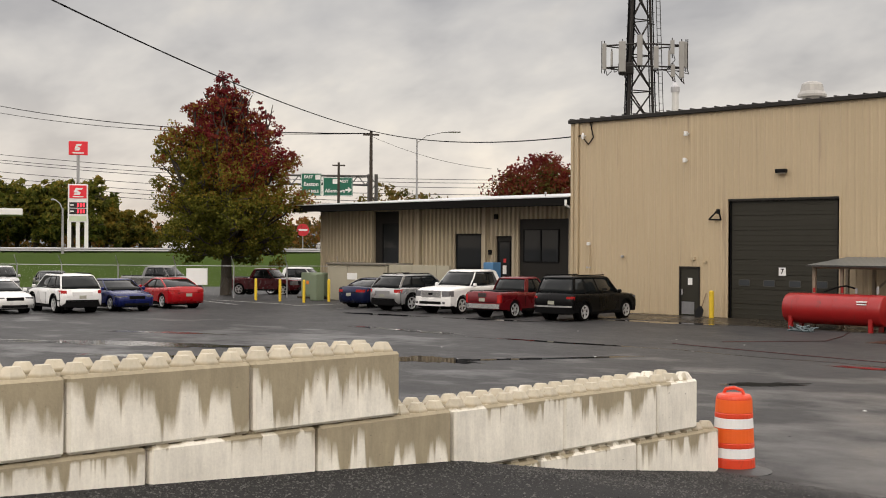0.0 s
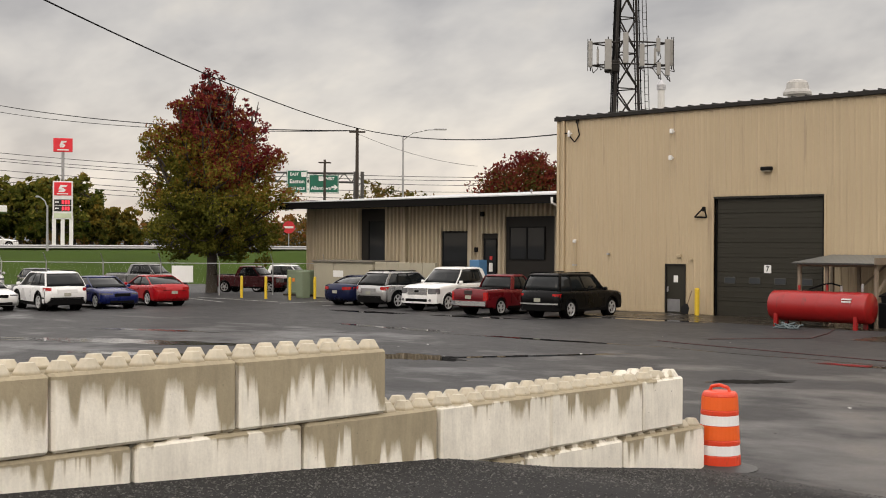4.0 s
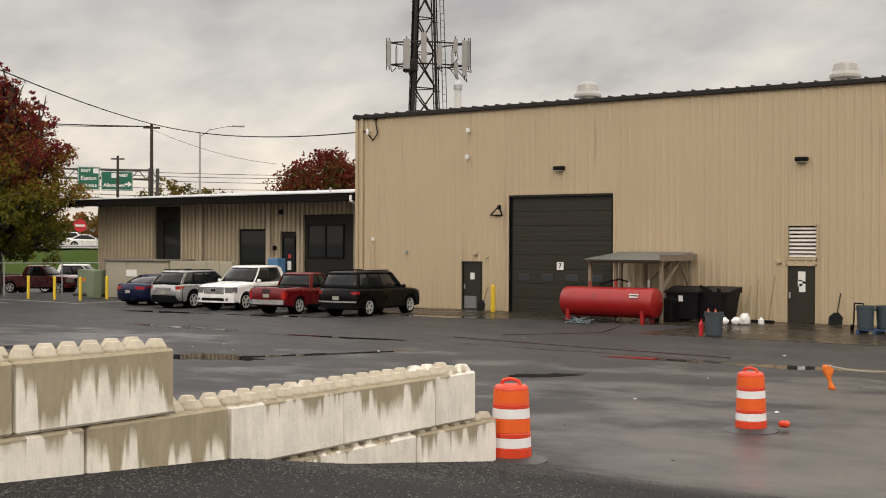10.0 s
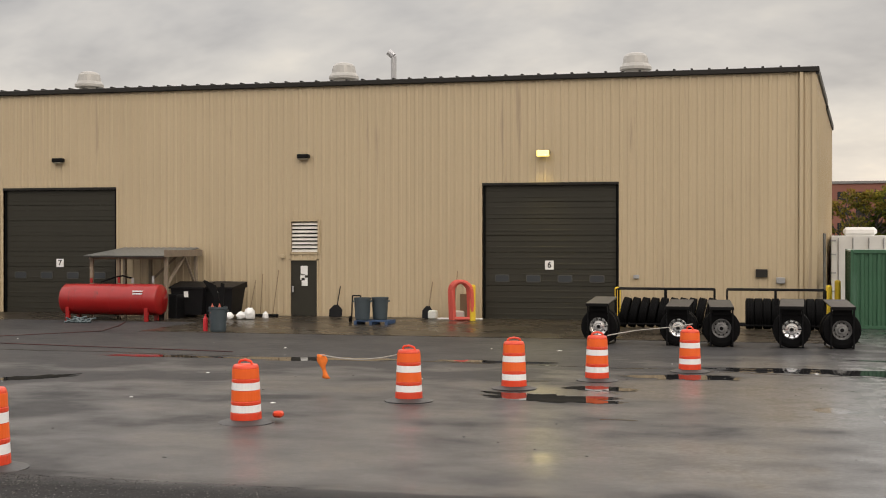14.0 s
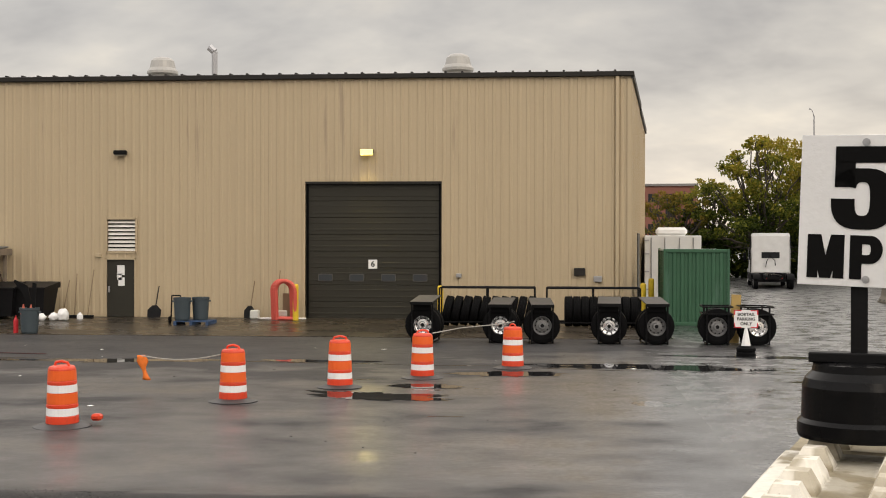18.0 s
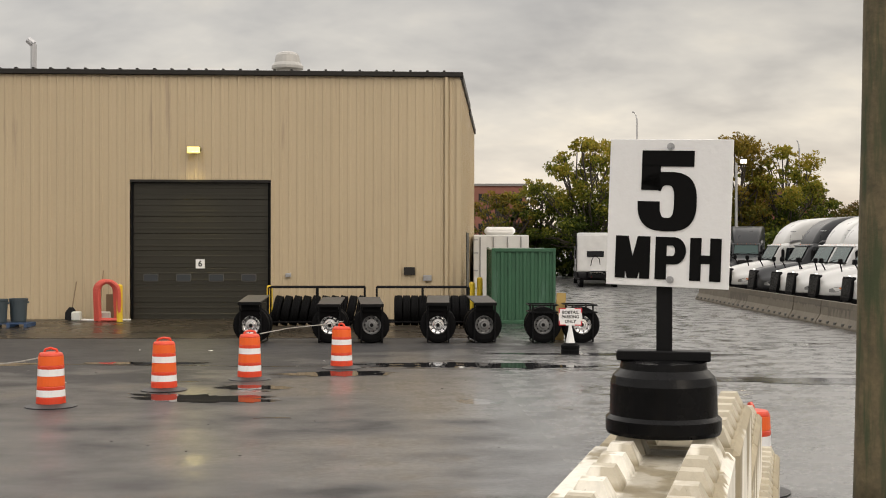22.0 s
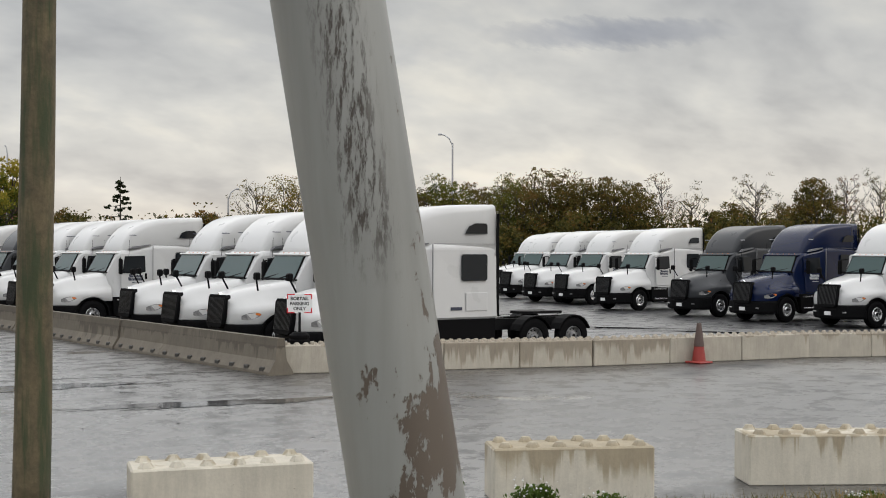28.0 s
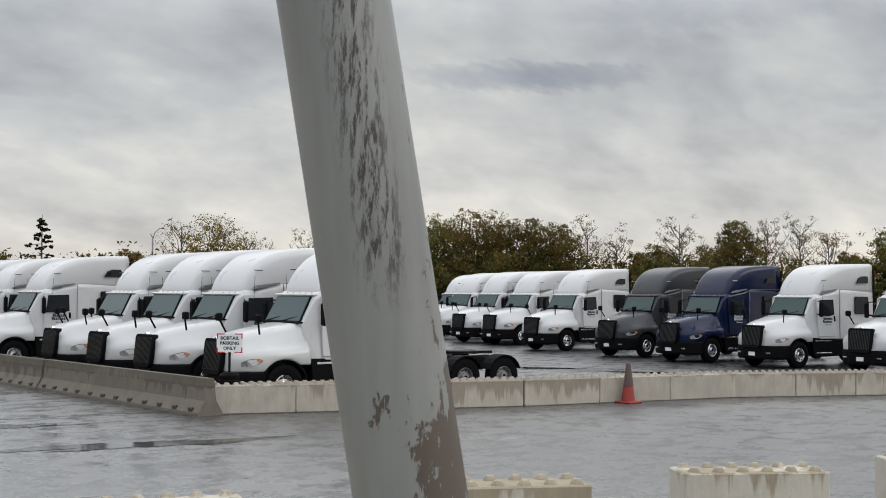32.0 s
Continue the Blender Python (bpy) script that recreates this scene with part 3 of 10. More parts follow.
def ground_height(x, y):
    far = max(0.0, min(1.0, (-9.3 - x) / 0.3))
    bank = ramp_height(y) * (1 - far)
    s = wall_side(x, y)
    if s > 0.3:
        d = math.hypot(x - 0.5, y)
        low = 1.2 * max(0.0, min(1.0, 1 - (d - 2.0) / 6.5))
        low *= low * (3 - 2 * low / 1.2) / 1.2 if low < 1.2 else 1
        k = max(0.0, min(1.0, (s - 0.3) / 0.3))
        bank = bank * (1 - k) + low * k
    # the lot behind the fence lies lower
    if x < -40 and y > 5:
        d, az = math.hypot(x, y), math.degrees(math.atan2(x, y))
        a, b = max(0.0, min(1.0, (d - 74) / 16)), max(0.0, min(1.0, (-47.5 - az) / 2))
        bank -= 0.5 * a * a * (3 - 2 * a) * b
    return bank


def build_ground():
    def spread(lo, hi, dense0, dense1, step):
        out = list(np.arange(dense0, dense1 + 1e-6, step))
        g, v = step, dense1
        while v < hi:
            g = min(g * 1.35, 2.5) if v < 90 else g * 1.35
            v += g
            out.append(v)
        g, v = step, dense0
        while v > lo:
            g = min(g * 1.35, 2.5) if v > -100 else g * 1.35
            v -= g
            out.insert(0, v)
        return out
    xs, ys = spread(-2500, 2500, -12, 19, 0.3), spread(-2500, 2500, -6, 16, 0.4)
    verts = [(x, y, ground_height(x, y)) for y in ys for x in xs]
    w = len(xs)
    faces = [(j * w + i, j * w + i + 1, (j + 1) * w + i + 1, (j + 1) * w + i) for j in range(len(ys) - 1) for i in range(w - 1)]
    me = bpy.data.meshes.new("ground")
    me.from_pydata(verts, [], faces)
    ob = link_mesh("ground", me, ASPHALT, smooth=True)
    tagged(ob, "wet dark asphalt yard with puddles, patches and cracks", "ground", kind="structure")


build_ground()

# ---- concrete blocks ----
def block_mesh(name, length, height, depth, knobs, kw, kh, rows, material, bevel=0.025, ledge=0.0, sides=6):
    bm = bmesh.new()
    box(bm, -length / 2, -depth / 2, 0, length / 2, depth / 2 + ledge, height, bevel)
    for r in rows:
        for i in range(knobs):
            x = -length / 2 + length * (i + 0.5) / knobs
            prof = [(kw * 0.5, 0.0), (kw * 0.46, kh * 0.25), (kw * 0.27, kh), (0.001, kh * 1.02)]
            b2 = [(p * 1.32, height - 0.004 + q) for p, q in prof]
            lathe(bm, b2, sides, Matrix.Translation((x, r, 0)) @ Matrix.Diagonal((1, 0.95, 1, 1)) @ Matrix.Rotation(math.pi / 4 if sides == 4 else 0, 4, "Z"), close=False)
    me = bpy.data.meshes.new(name)
    bm.to_mesh(me)
    bm.free()
    me.materials.append(material)
    return me


BL = 1.78
BH = 0.64
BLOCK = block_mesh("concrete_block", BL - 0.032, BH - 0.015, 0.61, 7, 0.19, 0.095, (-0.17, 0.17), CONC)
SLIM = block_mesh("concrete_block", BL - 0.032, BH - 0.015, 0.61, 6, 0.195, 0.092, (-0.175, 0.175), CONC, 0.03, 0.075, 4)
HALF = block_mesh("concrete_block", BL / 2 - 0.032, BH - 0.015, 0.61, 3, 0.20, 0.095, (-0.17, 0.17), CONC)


def build_left_wall():
    w = thing("retaining_wall", pose(-9.305, 0, 0), "stepped retaining wall of stacked cast concrete blocks, rain-streaked", "wall", kind="structure")
    rnd = random.Random(5)
    for tier, y_end, half in ((0, 13.62, False), (1, 13.14, True), (2, 7.95, False)):
        y = y_end
        first = True
        while y > -9:
            me, ln = (HALF, BL / 2) if (half and first) else (BLOCK, BL)
            first = False
            piece("concrete_block", me, w, pose(rnd.uniform(-0.012, 0.012), y - ln / 2, tier * BH - (0.03 if tier == 0 else 0), 0, 0, 90 + rnd.uniform(-0.35, 0.35)))
            y -= ln


def build_sign_wall():
    ang = math.degrees(math.atan2(0.950, 0.312))
    w = thing("sign_wall", pose(1.004, 4.684, 0, 0, 0, ang), "stepped wall of stacked cast concrete blocks carrying a speed sign", "wall", kind="structure")
    rnd = random.Random(9)
    for tier, ends in ((0, (8.9, -1.5)), (1, (8.3, -1.5)), (2, (3.25, -3.6))):
        s = ends[0] - (BL / 2 if tier == 1 else 0)
        while s > ends[1]:
            piece("concrete_block", SLIM, w, pose(s - BL / 2, rnd.uniform(-0.015, 0.015) - (0.14 if tier == 0 else 0.0), tier * (0.61) - 0.03, 0, 0, rnd.uniform(-0.5, 0.5)))
            s -= BL


build_left_wall()
build_sign_wall()

LOOSE = block_mesh("loose_block", 1.83, 0.61, 0.61, 6, 0.13, 0.06, (-0.2, 0.2), CONC_LOOSE, 0.02)


def build_loose_blocks():
    for x, y, a in ((6.66, 11.62, -19.5), (10.38, 10.36, -30), (13.47, 9.28, -34), (16.55, 8.26, -35), (19.6, 7.2, -33), (22.8, 6.2, -30)):
        ob = link_mesh("concrete_block", LOOSE, None)
        ob.matrix_basis = pose(x, y, ground_height(x, y) - 0.01, 0, 0, a)
        tagged(ob, "free-standing pale concrete block with knobs on top", "concrete block", "row of loose blocks along the verge")


build_loose_blocks()

LOT = block_mesh("lot_block", 1.98, 0.64, 0.6, 9, 0.13, 0.06, (-0.18, 0.18), CONC_LOT, 0.02)


def build_lot_walls():
    w = thing("lot_wall", pose(0, 0, 0), "long low wall of concrete blocks along the truck lot", "wall", kind="structure")
    pts = [Vector((15.0, 24.65)), Vector((22.0, 21.95)), Vector((28.4, 20.4)), Vector((36.6, 16.3)), Vector((60, 3.5))]
    s, i = 0.0, 0
    pos, seg = pts[0].copy(), 0
    while seg < len(pts) - 1:
        d = (pts[seg + 1] - pts[seg])
        ln = d.length
        d.normalize()
        n = max(1, round(ln / 2.0))
        for k in range(n):
            c = pts[seg] + d * (ln * (k + 0.5) / n)
            piece("concrete_block", LOT, w, pose(c.x, c.y, 0, 0, 0, math.degrees(math.atan2(d.y, d.x))) @ Matrix.Diagonal((ln / n / 1.99, 1, 1, 1)))
        seg += 1
    # tapered highway barrier sections running back along the lot
    b = thing("jersey_barrier", pose(0, 0, 0), "row of weathered tapered concrete barrier sections", "barrier", kind="structure")
    bm = bmesh.new()
    prof = [(-0.30, 0.0), (-0.30, 0.07), (-0.14, 0.33), (-0.085, 0.82), (0.085, 0.82), (0.14, 0.33), (0.30, 0.07), (0.30, 0.0)]
    prism(bm, prof, -1.51, 1.51, axis="x")
    me = bpy.data.meshes.new("barrier_section")
    bm.to_mesh(me); bm.free()
    me.materials.append(CONC_DARK)
    # raised dark blocks for the slots, with their inner shade put into the colour
    slot = bpy.data.meshes.new("drain_slot")
    b3 = bx(-0.11, -0.296, 0.012, 0.11, -0.15, 0.17, 0.02)
    b3.to_mesh(slot); b3.free()
    slot.materials.append(mat("slot_shade_concrete", (0.035, 0.032, 0.027), 0.6, var=0.3))
    rnd = random.Random(3)
    a, c = Vector((14.75, 24.2)), Vector((15.6, 60.5))
    d = (c - a).normalized()
    k = 0
    while 3.05 * k < (c - a).length:
        q = a + d * (1.52 + 3.05 * k)
        sec = piece("barrier_section", me, b, pose(q.x + rnd.uniform(-0.04, 0.04), q.y, 0, 0, 0, math.degrees(math.atan2(d.y, d.x)) + rnd.uniform(-0.6, 0.6)))
        for sx in (-1.12, -0.37, 0.37, 1.12):
            for turn in (0, 180):
                piece("drain_slot", slot, sec, pose(sx, 0, 0, 0, 0, turn))
        k += 1


build_lot_walls()

# ---- workshop building ----
FY = 45.2
FX0, FX1, FH = -37.45, 2.78, 8.82
# left, bottom, right and top of each opening in the front wall
OPENINGS = [(-28.9, 0, -23.85, 4.93), (-9.05, 0, -4.03, 4.93), (-31.35, 0, -30.3, 2.15), (-16.6, 0, -15.42, 2.2), (-16.55, 2.42, -15.42, 3.66)]
LOUVER = mat("louver_paint", (0.62, 0.60, 0.55), 0.5, var=0.1)
LAMP_ON = mat("lamp_glow_yellow", (1, 0.85, 0.45), 0.4, emit=((1.0, 0.80, 0.17), 1.7))
PAPER = mat("paper_notice", (0.75, 0.75, 0.73), 0.7, var=0.05)
PANEL_GLASS = glass("door_window_glass", (0.05, 0.055, 0.06))
SLAB = mat("stained_concrete_slab", (0.040, 0.033, 0.025), 0.28, spec=0.09, var=0.35, scale=0.6, bump=0.1, bscale=30, rvar=0.25, stain=(0.024, 0.021, 0.018), stain_amount=0.25, stain_scale=(0.5, 0.9, 1))


def ribbed_strip(bm, xa, xb, za, zb, y, pitch=0.305, rib=0.016):
    """A stretch of ribbed sheet between xa and xb: flat pans with raised ribs on a common pitch."""
    if xb - xa < 0.005 or zb - za < 0.005:
        return
    prof = [(xa, 0.0)]
    k = math.floor(xa / pitch)
    while k * pitch < xb + pitch:
        c = k * pitch
        for dx, dp in ((-0.075, 0.0), (-0.035, rib), (0.035, rib), (0.075, 0.0)):
            if xa < c + dx < xb:
                prof.append((c + dx, dp))
        k += 1
    prof.append((xb, 0.0))
    lo = [bm.verts.new((x, y - d, za)) for x, d in prof]
    hi = [bm.verts.new((x, y - d, zb)) for x, d in prof]
    for i in range(len(prof) - 1):
        bm.faces.new((lo[i], lo[i + 1], hi[i + 1], hi[i]))


def wall_with_ribs(parent, x0, x1, z0, z1, y, openings, panel, material, pitch=0.305, rib=0.026):
    """Ribbed steel panels, one object each, cut round the openings."""
    x = x0
    while x < x1 - 0.01:
        xe = min(x + panel, x1)
        bm = bmesh.new()
        cuts = sorted({x, xe, *[c for o in openings for c in (o[0], o[2]) if x < c < xe]})
        for a, b in zip(cuts, cuts[1:]):
            mid = (a + b) / 2
            spans = sorted((o[1], o[3]) for o in openings if o[0] <= mid <= o[2])
            z = z0
            for lo, hi in spans:
                ribbed_strip(bm, a, b, z, max(z, lo), y, pitch, rib)
                z = max(z, hi)
            ribbed_strip(bm, a, b, z, z1, y, pitch, rib)
        if bm.faces:
            part("wall_panel", bm, material, parent)
        else:
            bm.free()
        x = xe


def sectional_door(parent, x0, x1, h, number):
    d = part("overhead_door", bx(x0, FY + 0.14, 0, x1, FY + 0.20, h), DOORGREY, parent, "closed dark grey sectional overhead door")
    n = 8
    for i in range(n):
        za, zb = h * i / n + 0.008, h * (i + 1) / n - 0.008
        bm = bmesh.new()
        box(bm, x0 + 0.01, FY + 0.10, za, x1 - 0.01, FY + 0.145, zb, 0.008)
        for k in (0.3, 0.7):
            z = za + (zb - za) * k
            box(bm, x0 + 0.02, FY + 0.092, z - 0.03, x1 - 0.02, FY + 0.105, z + 0.03, 0.006)
        part("door_section", bm, DOORGREY, d)
    for k in range(4):
        cx = x0 + (x1 - x0) * (0.145 + 0.232 * k)
        cz = h * 0.305
        bm = bmesh.new()
        prof = []
        for a in range(16):
            t = 2 * math.pi * a / 16
            prof.append((cx + 0.27 * max(-1, min(1, 1.35 * math.cos(t))), cz + 0.14 * max(-1, min(1, 1.35 * math.sin(t)))))
        prism(bm, prof, FY + 0.072, FY + 0.10)
        part("window_frame", bm, mat("dull_aluminium", (0.085, 0.082, 0.076), 0.45, 0.5), d)
        bm = bmesh.new()
        prism(bm, [(cx + (p - cx) * 0.9, cz + (q - cz) * 0.80) for p, q in prof], FY + 0.066, FY + 0.09)
        part("window_pane", bm, PANEL_GLASS, d)
    cx = x0 + (x1 - x0) * 0.495
    part("number_plate", bx(cx - 0.16, FY + 0.07, 2.0 - 0.165, cx + 0.16, FY + 0.09, 2.0 + 0.165), WHITE, d)
    lettering(number, 0.30, BLACK, d, pose(cx, FY + 0.066, 2.0, 90, 0, 0), bold=0.006)
    for xa in (x0 + 0.05, x1 - 0.11):
        part("door_seal", bx(xa, FY + 0.05, 0, xa + 0.06, FY + 0.09, h), RUBBER, d)


def build_shop():
    b = thing("workshop_building", pose(0, 0, 0), "large tan ribbed-steel truck workshop with two dark overhead doors", "building")
    backs = [o for o in OPENINGS]
    # core walls behind the sheeting, pierced by the openings
    bm = bmesh.new()
    xs = sorted({FX0, FX1, *[c for o in backs for c in (o[0], o[2])]})
    for a, c in zip(xs, xs[1:]):
        mid = (a + c) / 2
        z = 0.0
        for lo, hi in sorted((o[1], o[3]) for o in backs if o[0] <= mid <= o[2]):
            if lo > z:
                box(bm, a, FY + 0.01, z, c, FY + 0.25, lo)
            z = hi
        box(bm, a, FY + 0.01, z, c, FY + 0.25, FH - 0.05)
    part("wall_core", bm, TAN, b)
    wall_with_ribs(b, FX0, FX1, 0.02, FH, FY, OPENINGS, 0.915, TAN)
    # end wall, the far wall, the back wall
    ex, ey, ez = 4.75, 66.0, 8.4
    bm = bmesh.new()
    ln = math.hypot(ex - FX1, ey - FY)
    m = Matrix.Translation((FX1, FY, 0)) @ Matrix.Rotation(math.atan2(ey - FY, ex - FX1), 4, "Z")
    k = 0
    wall_rib = bpy.data.meshes.new("wall_rib")
    q = bx(-0.06, -0.03, 0, 0.06, -0.002, FH)
    q.to_mesh(wall_rib); q.free()
    wall_rib.materials.append(TAN)
    box(bm, 0, 0, 0, ln, 0.2, FH, m=m)
    end = part("end_wall", bm, TAN, b)
    while k * 0.305 < ln:
        piece("wall_rib", wall_rib, end, m @ Matrix.Translation((k * 0.305, 0, 0)))
        k += 1
    bm = bmesh.new()
    box(bm, 6.4, -0.06, 0, 9.6, -0.04, 3.2, m=m)
    part("side_door", bm, DOORGREY, b, "dark side door opening")
    bm = bmesh.new()
    box(bm, FX0, FY + 0.26, 0, FX0 + 0.2, ey, FH)
    box(bm, FX0, ey, 0, ex, ey + 0.2, FH)
    part("rear_walls", bm, TAN, b)
    # roof with a shallow rise, standing ribs that show over the eave
    bm = bmesh.new()
    ry, rz = (FY + ey) / 2, FH + 0.62
    prism(bm, [(FY - 0.12, FH + 0.08), (ry, rz), (ey + 0.1, FH + 0.08), (ey + 0.1, FH - 0.06), (FY - 0.12, FH - 0.06)], FX0 - 0.1, FX1 + 0.06, axis="x")
    part("roof", bm, mat("weathered_roof_steel", (0.30, 0.29, 0.27), 0.4, 0.3, var=0.12), b)
    rib = bpy.data.meshes.new("roof_rib")
    bm = bx(-0.04, FY - 0.13, FH + 0.1, 0.04, FY + 0.9, FH + 0.175)
    bm.to_mesh(rib); bm.free()
    rib.materials.append(DARKTRIM)
    x = FX0
    while x < FX1:
        piece("roof_rib", rib, b, pose(x, 0, 0))
        x += 0.61
    part("eave_gutter", bx(FX0 - 0.12, FY - 0.16, FH - 0.06, FX1 + 0.1, FY - 0.035, FH + 0.12, 0.02), DARKTRIM, b, "dark bronze eave gutter")
    bm = bmesh.new()
    box(bm, -0.1, -0.1, FH - 0.15, ln * 0.5, 0.0, FH + 0.10, m=m)
    box(bm, ln * 0.5, -0.1, FH - 0.3, ln + 0.1, 0.0, FH - 0.05, m=m)
    part("rake_trim", bm, DARKTRIM, b)
    # downspouts
    for x in (2.28, FX0 + 0.42):
        bm = bmesh.new()
        box(bm, x - 0.06, FY - 0.13, 0.25, x + 0.06, FY - 0.035, FH - 0.05, 0.012)
        box(bm, x - 0.06, FY - 0.26, 0.1, x + 0.06, FY - 0.035, 0.26, 0.012)
        part("downspout", bm, TAN, b)
    for x in (FX0 - 0.02, FX1 - 0.14):
        part("corner_trim", bx(x, FY - 0.05, 0, x + 0.16, FY - 0.031, FH), TAN, b)
    # doors
    sectional_door(b, -28.9, -23.85, 4.93, "7")
    sectional_door(b, -9.05, -4.03, 4.93, "6")
    for x0, _, x1, h in OPENINGS[:2]:
        part("door_jamb", bx(x0 - 0.09, FY - 0.05, 0, x0, FY + 0.12, h + 0.09), TAN, b)
        part("door_jamb", bx(x1, FY - 0.05, 0, x1 + 0.09, FY + 0.12, h + 0.09), TAN, b)
        part("door_head", bx(x0, FY - 0.05, h, x1, FY + 0.12, h + 0.09), DARKTRIM, b)
    for x0, _, x1, h in OPENINGS[2:4]:
        d = part("personnel_door", bx(x0 + 0.06, FY + 0.02, 0.02, x1 - 0.06, FY + 0.08, h - 0.06, 0.005), DOORGREY, b, "dark grey steel door with paper notices")
        bm = bmesh.new()
        box(bm, x0, FY - 0.045, 0, x0 + 0.06, FY + 0.1, h)
        box(bm, x1 - 0.06, FY - 0.045, 0, x1, FY + 0.1, h)
        box(bm, x0, FY - 0.045, h - 0.06, x1, FY + 0.1, h)
        part("door_frame", bm, TAN if x0 > -20 else DARKTRIM, d)
        cx = (x0 + x1) / 2
        if x0 > -20:
            for px, pz, s in ((cx + 0.0, 1.75, 0.14), (cx + 0.02, 1.32, 0.12), (cx - 0.06, 1.5, 0.09)):
                part("notice", bx(px - s, FY + 0.012, pz - s * 1.3, px + s, FY + 0.018, pz + s * 1.3), PAPER, d)
        else:
            part("notice", bx(cx - 0.1, FY + 0.012, 1.35, cx + 0.12, FY + 0.018, 1.65), PAPER, d)
            part("kick_plate", bx(x0 + 0.1, FY + 0.012, 0.08, x1 - 0.3, FY + 0.018, 0.62), STEEL, d)
        bm = bmesh.new()
        tube(bm, (x0 + 0.16, FY + 0.02, 1.0), (x0 + 0.16, FY - 0.05, 1.0), 0.02)
        box(bm, x0 + 0.12, FY - 0.07, 0.92, x0 + 0.20, FY - 0.045, 1.16, 0.01)
        part("door_handle", bm, STEEL, d)
    # louvre over the far door
    x0, z0, x1, z1 = OPENINGS[4]
    v = part("louver", bx(x0, FY + 0.1, z0, x1, FY + 0.14, z1), DARKTRIM, b, "white slatted wall louver")
    for i in range(8):
        z = z0 + 0.09 + (z1 - z0 - 0.14) * i / 7.5
        bm = bmesh.new()
        box(bm, x0 + 0.05, -0.06, -0.012, x1 - 0.05, 0.06, 0.012, m=Matrix.Translation((0, FY + 0.03, z)) @ Matrix.Rotation(radians(48), 4, "X"))
        part("slat", bm, LOUVER, v)
    bm = bmesh.new()
    for a in ((x0 - 0.05, z0 - 0.05, x0 + 0.03, z1 + 0.05), (x1 - 0.03, z0 - 0.05, x1 + 0.05, z1 + 0.05), (x0, z0 - 0.05, x1, z0 + 0.03), (x0, z1 - 0.03, x1, z1 + 0.05)):
        box(bm, a[0], FY - 0.05, a[1], a[2], FY + 0.1, a[3])
    part("louver_frame", bm, TAN, v)
    # wall lamps
    for x, z, on in ((-26.35, 6.05, False), (-15.98, 6.05, False), (-6.75, 6.05, True)):
        w = part("wall_lamp", bx(x - 0.24, FY - 0.26, z - 0.02, x + 0.24, FY - 0.032, z + 0.14, 0.03), BLACK, b, "lit floodlight" if on else "unlit wall floodlight")
        if on:
            part("lens", bx(x - 0.23, FY - 0.34, z - 0.10, x + 0.23, FY - 0.263, z + 0.13, 0.03), LAMP_ON, w)
            lamp = new("flood_lamp", bpy.data.lights.new("flood_lamp", "AREA"))
            lamp.data.energy, lamp.data.color, lamp.data.size = 110, (1.0, 0.84, 0.34), 0.4
            lamp.data.spread = radians(106)
            lamp.matrix_world = look((x, FY - 0.36, z - 0.02), (x, FY - 2.36, z - 3.46))
        else:
            part("lens", bx(x - 0.19, FY - 0.22, z - 0.07, x + 0.19, FY - 0.04, z - 0.018, 0.02), mat("lamp_lens", (0.42, 0.38, 0.3), 0.3), w)
    # roof ventilators
    vent_mat = mat("ventilator_grey", (0.36, 0.35, 0.33), 0.45, 0.2, var=0.1, scale=1.5)
    for x in (-26.5, -15.25, -3.65):
        bm = bmesh.new()
        lathe(bm, [(0.40, -0.15), (0.40, 0.14), (0.60, 0.17), (0.60, 0.27), (0.53, 0.37), (0.50, 0.40), (0.44, 0.68), (0.36, 0.77), (0.22, 0.82), (0.001, 0.83)], 20, Matrix.Translation((x, FY + 2.6, FH + 0.38)))
        part("roof_ventilator", bm, vent_mat, b, smooth=False)
    bm = bmesh.new()
    tube(bm, (-12.9, FY + 1.6, FH + 0.1), (-12.9, FY + 1.6, FH + 1.25), 0.11)
    tube(bm, (-12.9, FY + 1.6, FH + 1.25), (-13.1, FY + 1.6, FH + 1.42), 0.13)
    tube(bm, (-12.9, FY + 1.6, FH + 0.1), (-12.9, FY + 1.6, FH + 0.3), 0.3, 0.18)
    part("flue_pipe", bm, STEEL, b)


build_shop()

# concrete apron along the front of the workshop
def build_apron():
    w = thing("apron", pose(0, 0, 0), "oil-stained wet concrete apron in front of the workshop", "pavement", kind="structure")
    x = -33.0
    rnd = random.Random(4)
    while x < 3.0:
        part("slab", bx(x + 0.01, 36.4 if x > -22 else 41.0, -0.1, x + 3.64, FY + 0.1, 0.012 + rnd.uniform(0, 0.004), 0.006), SLAB, w)
        x += 3.65


build_apron()

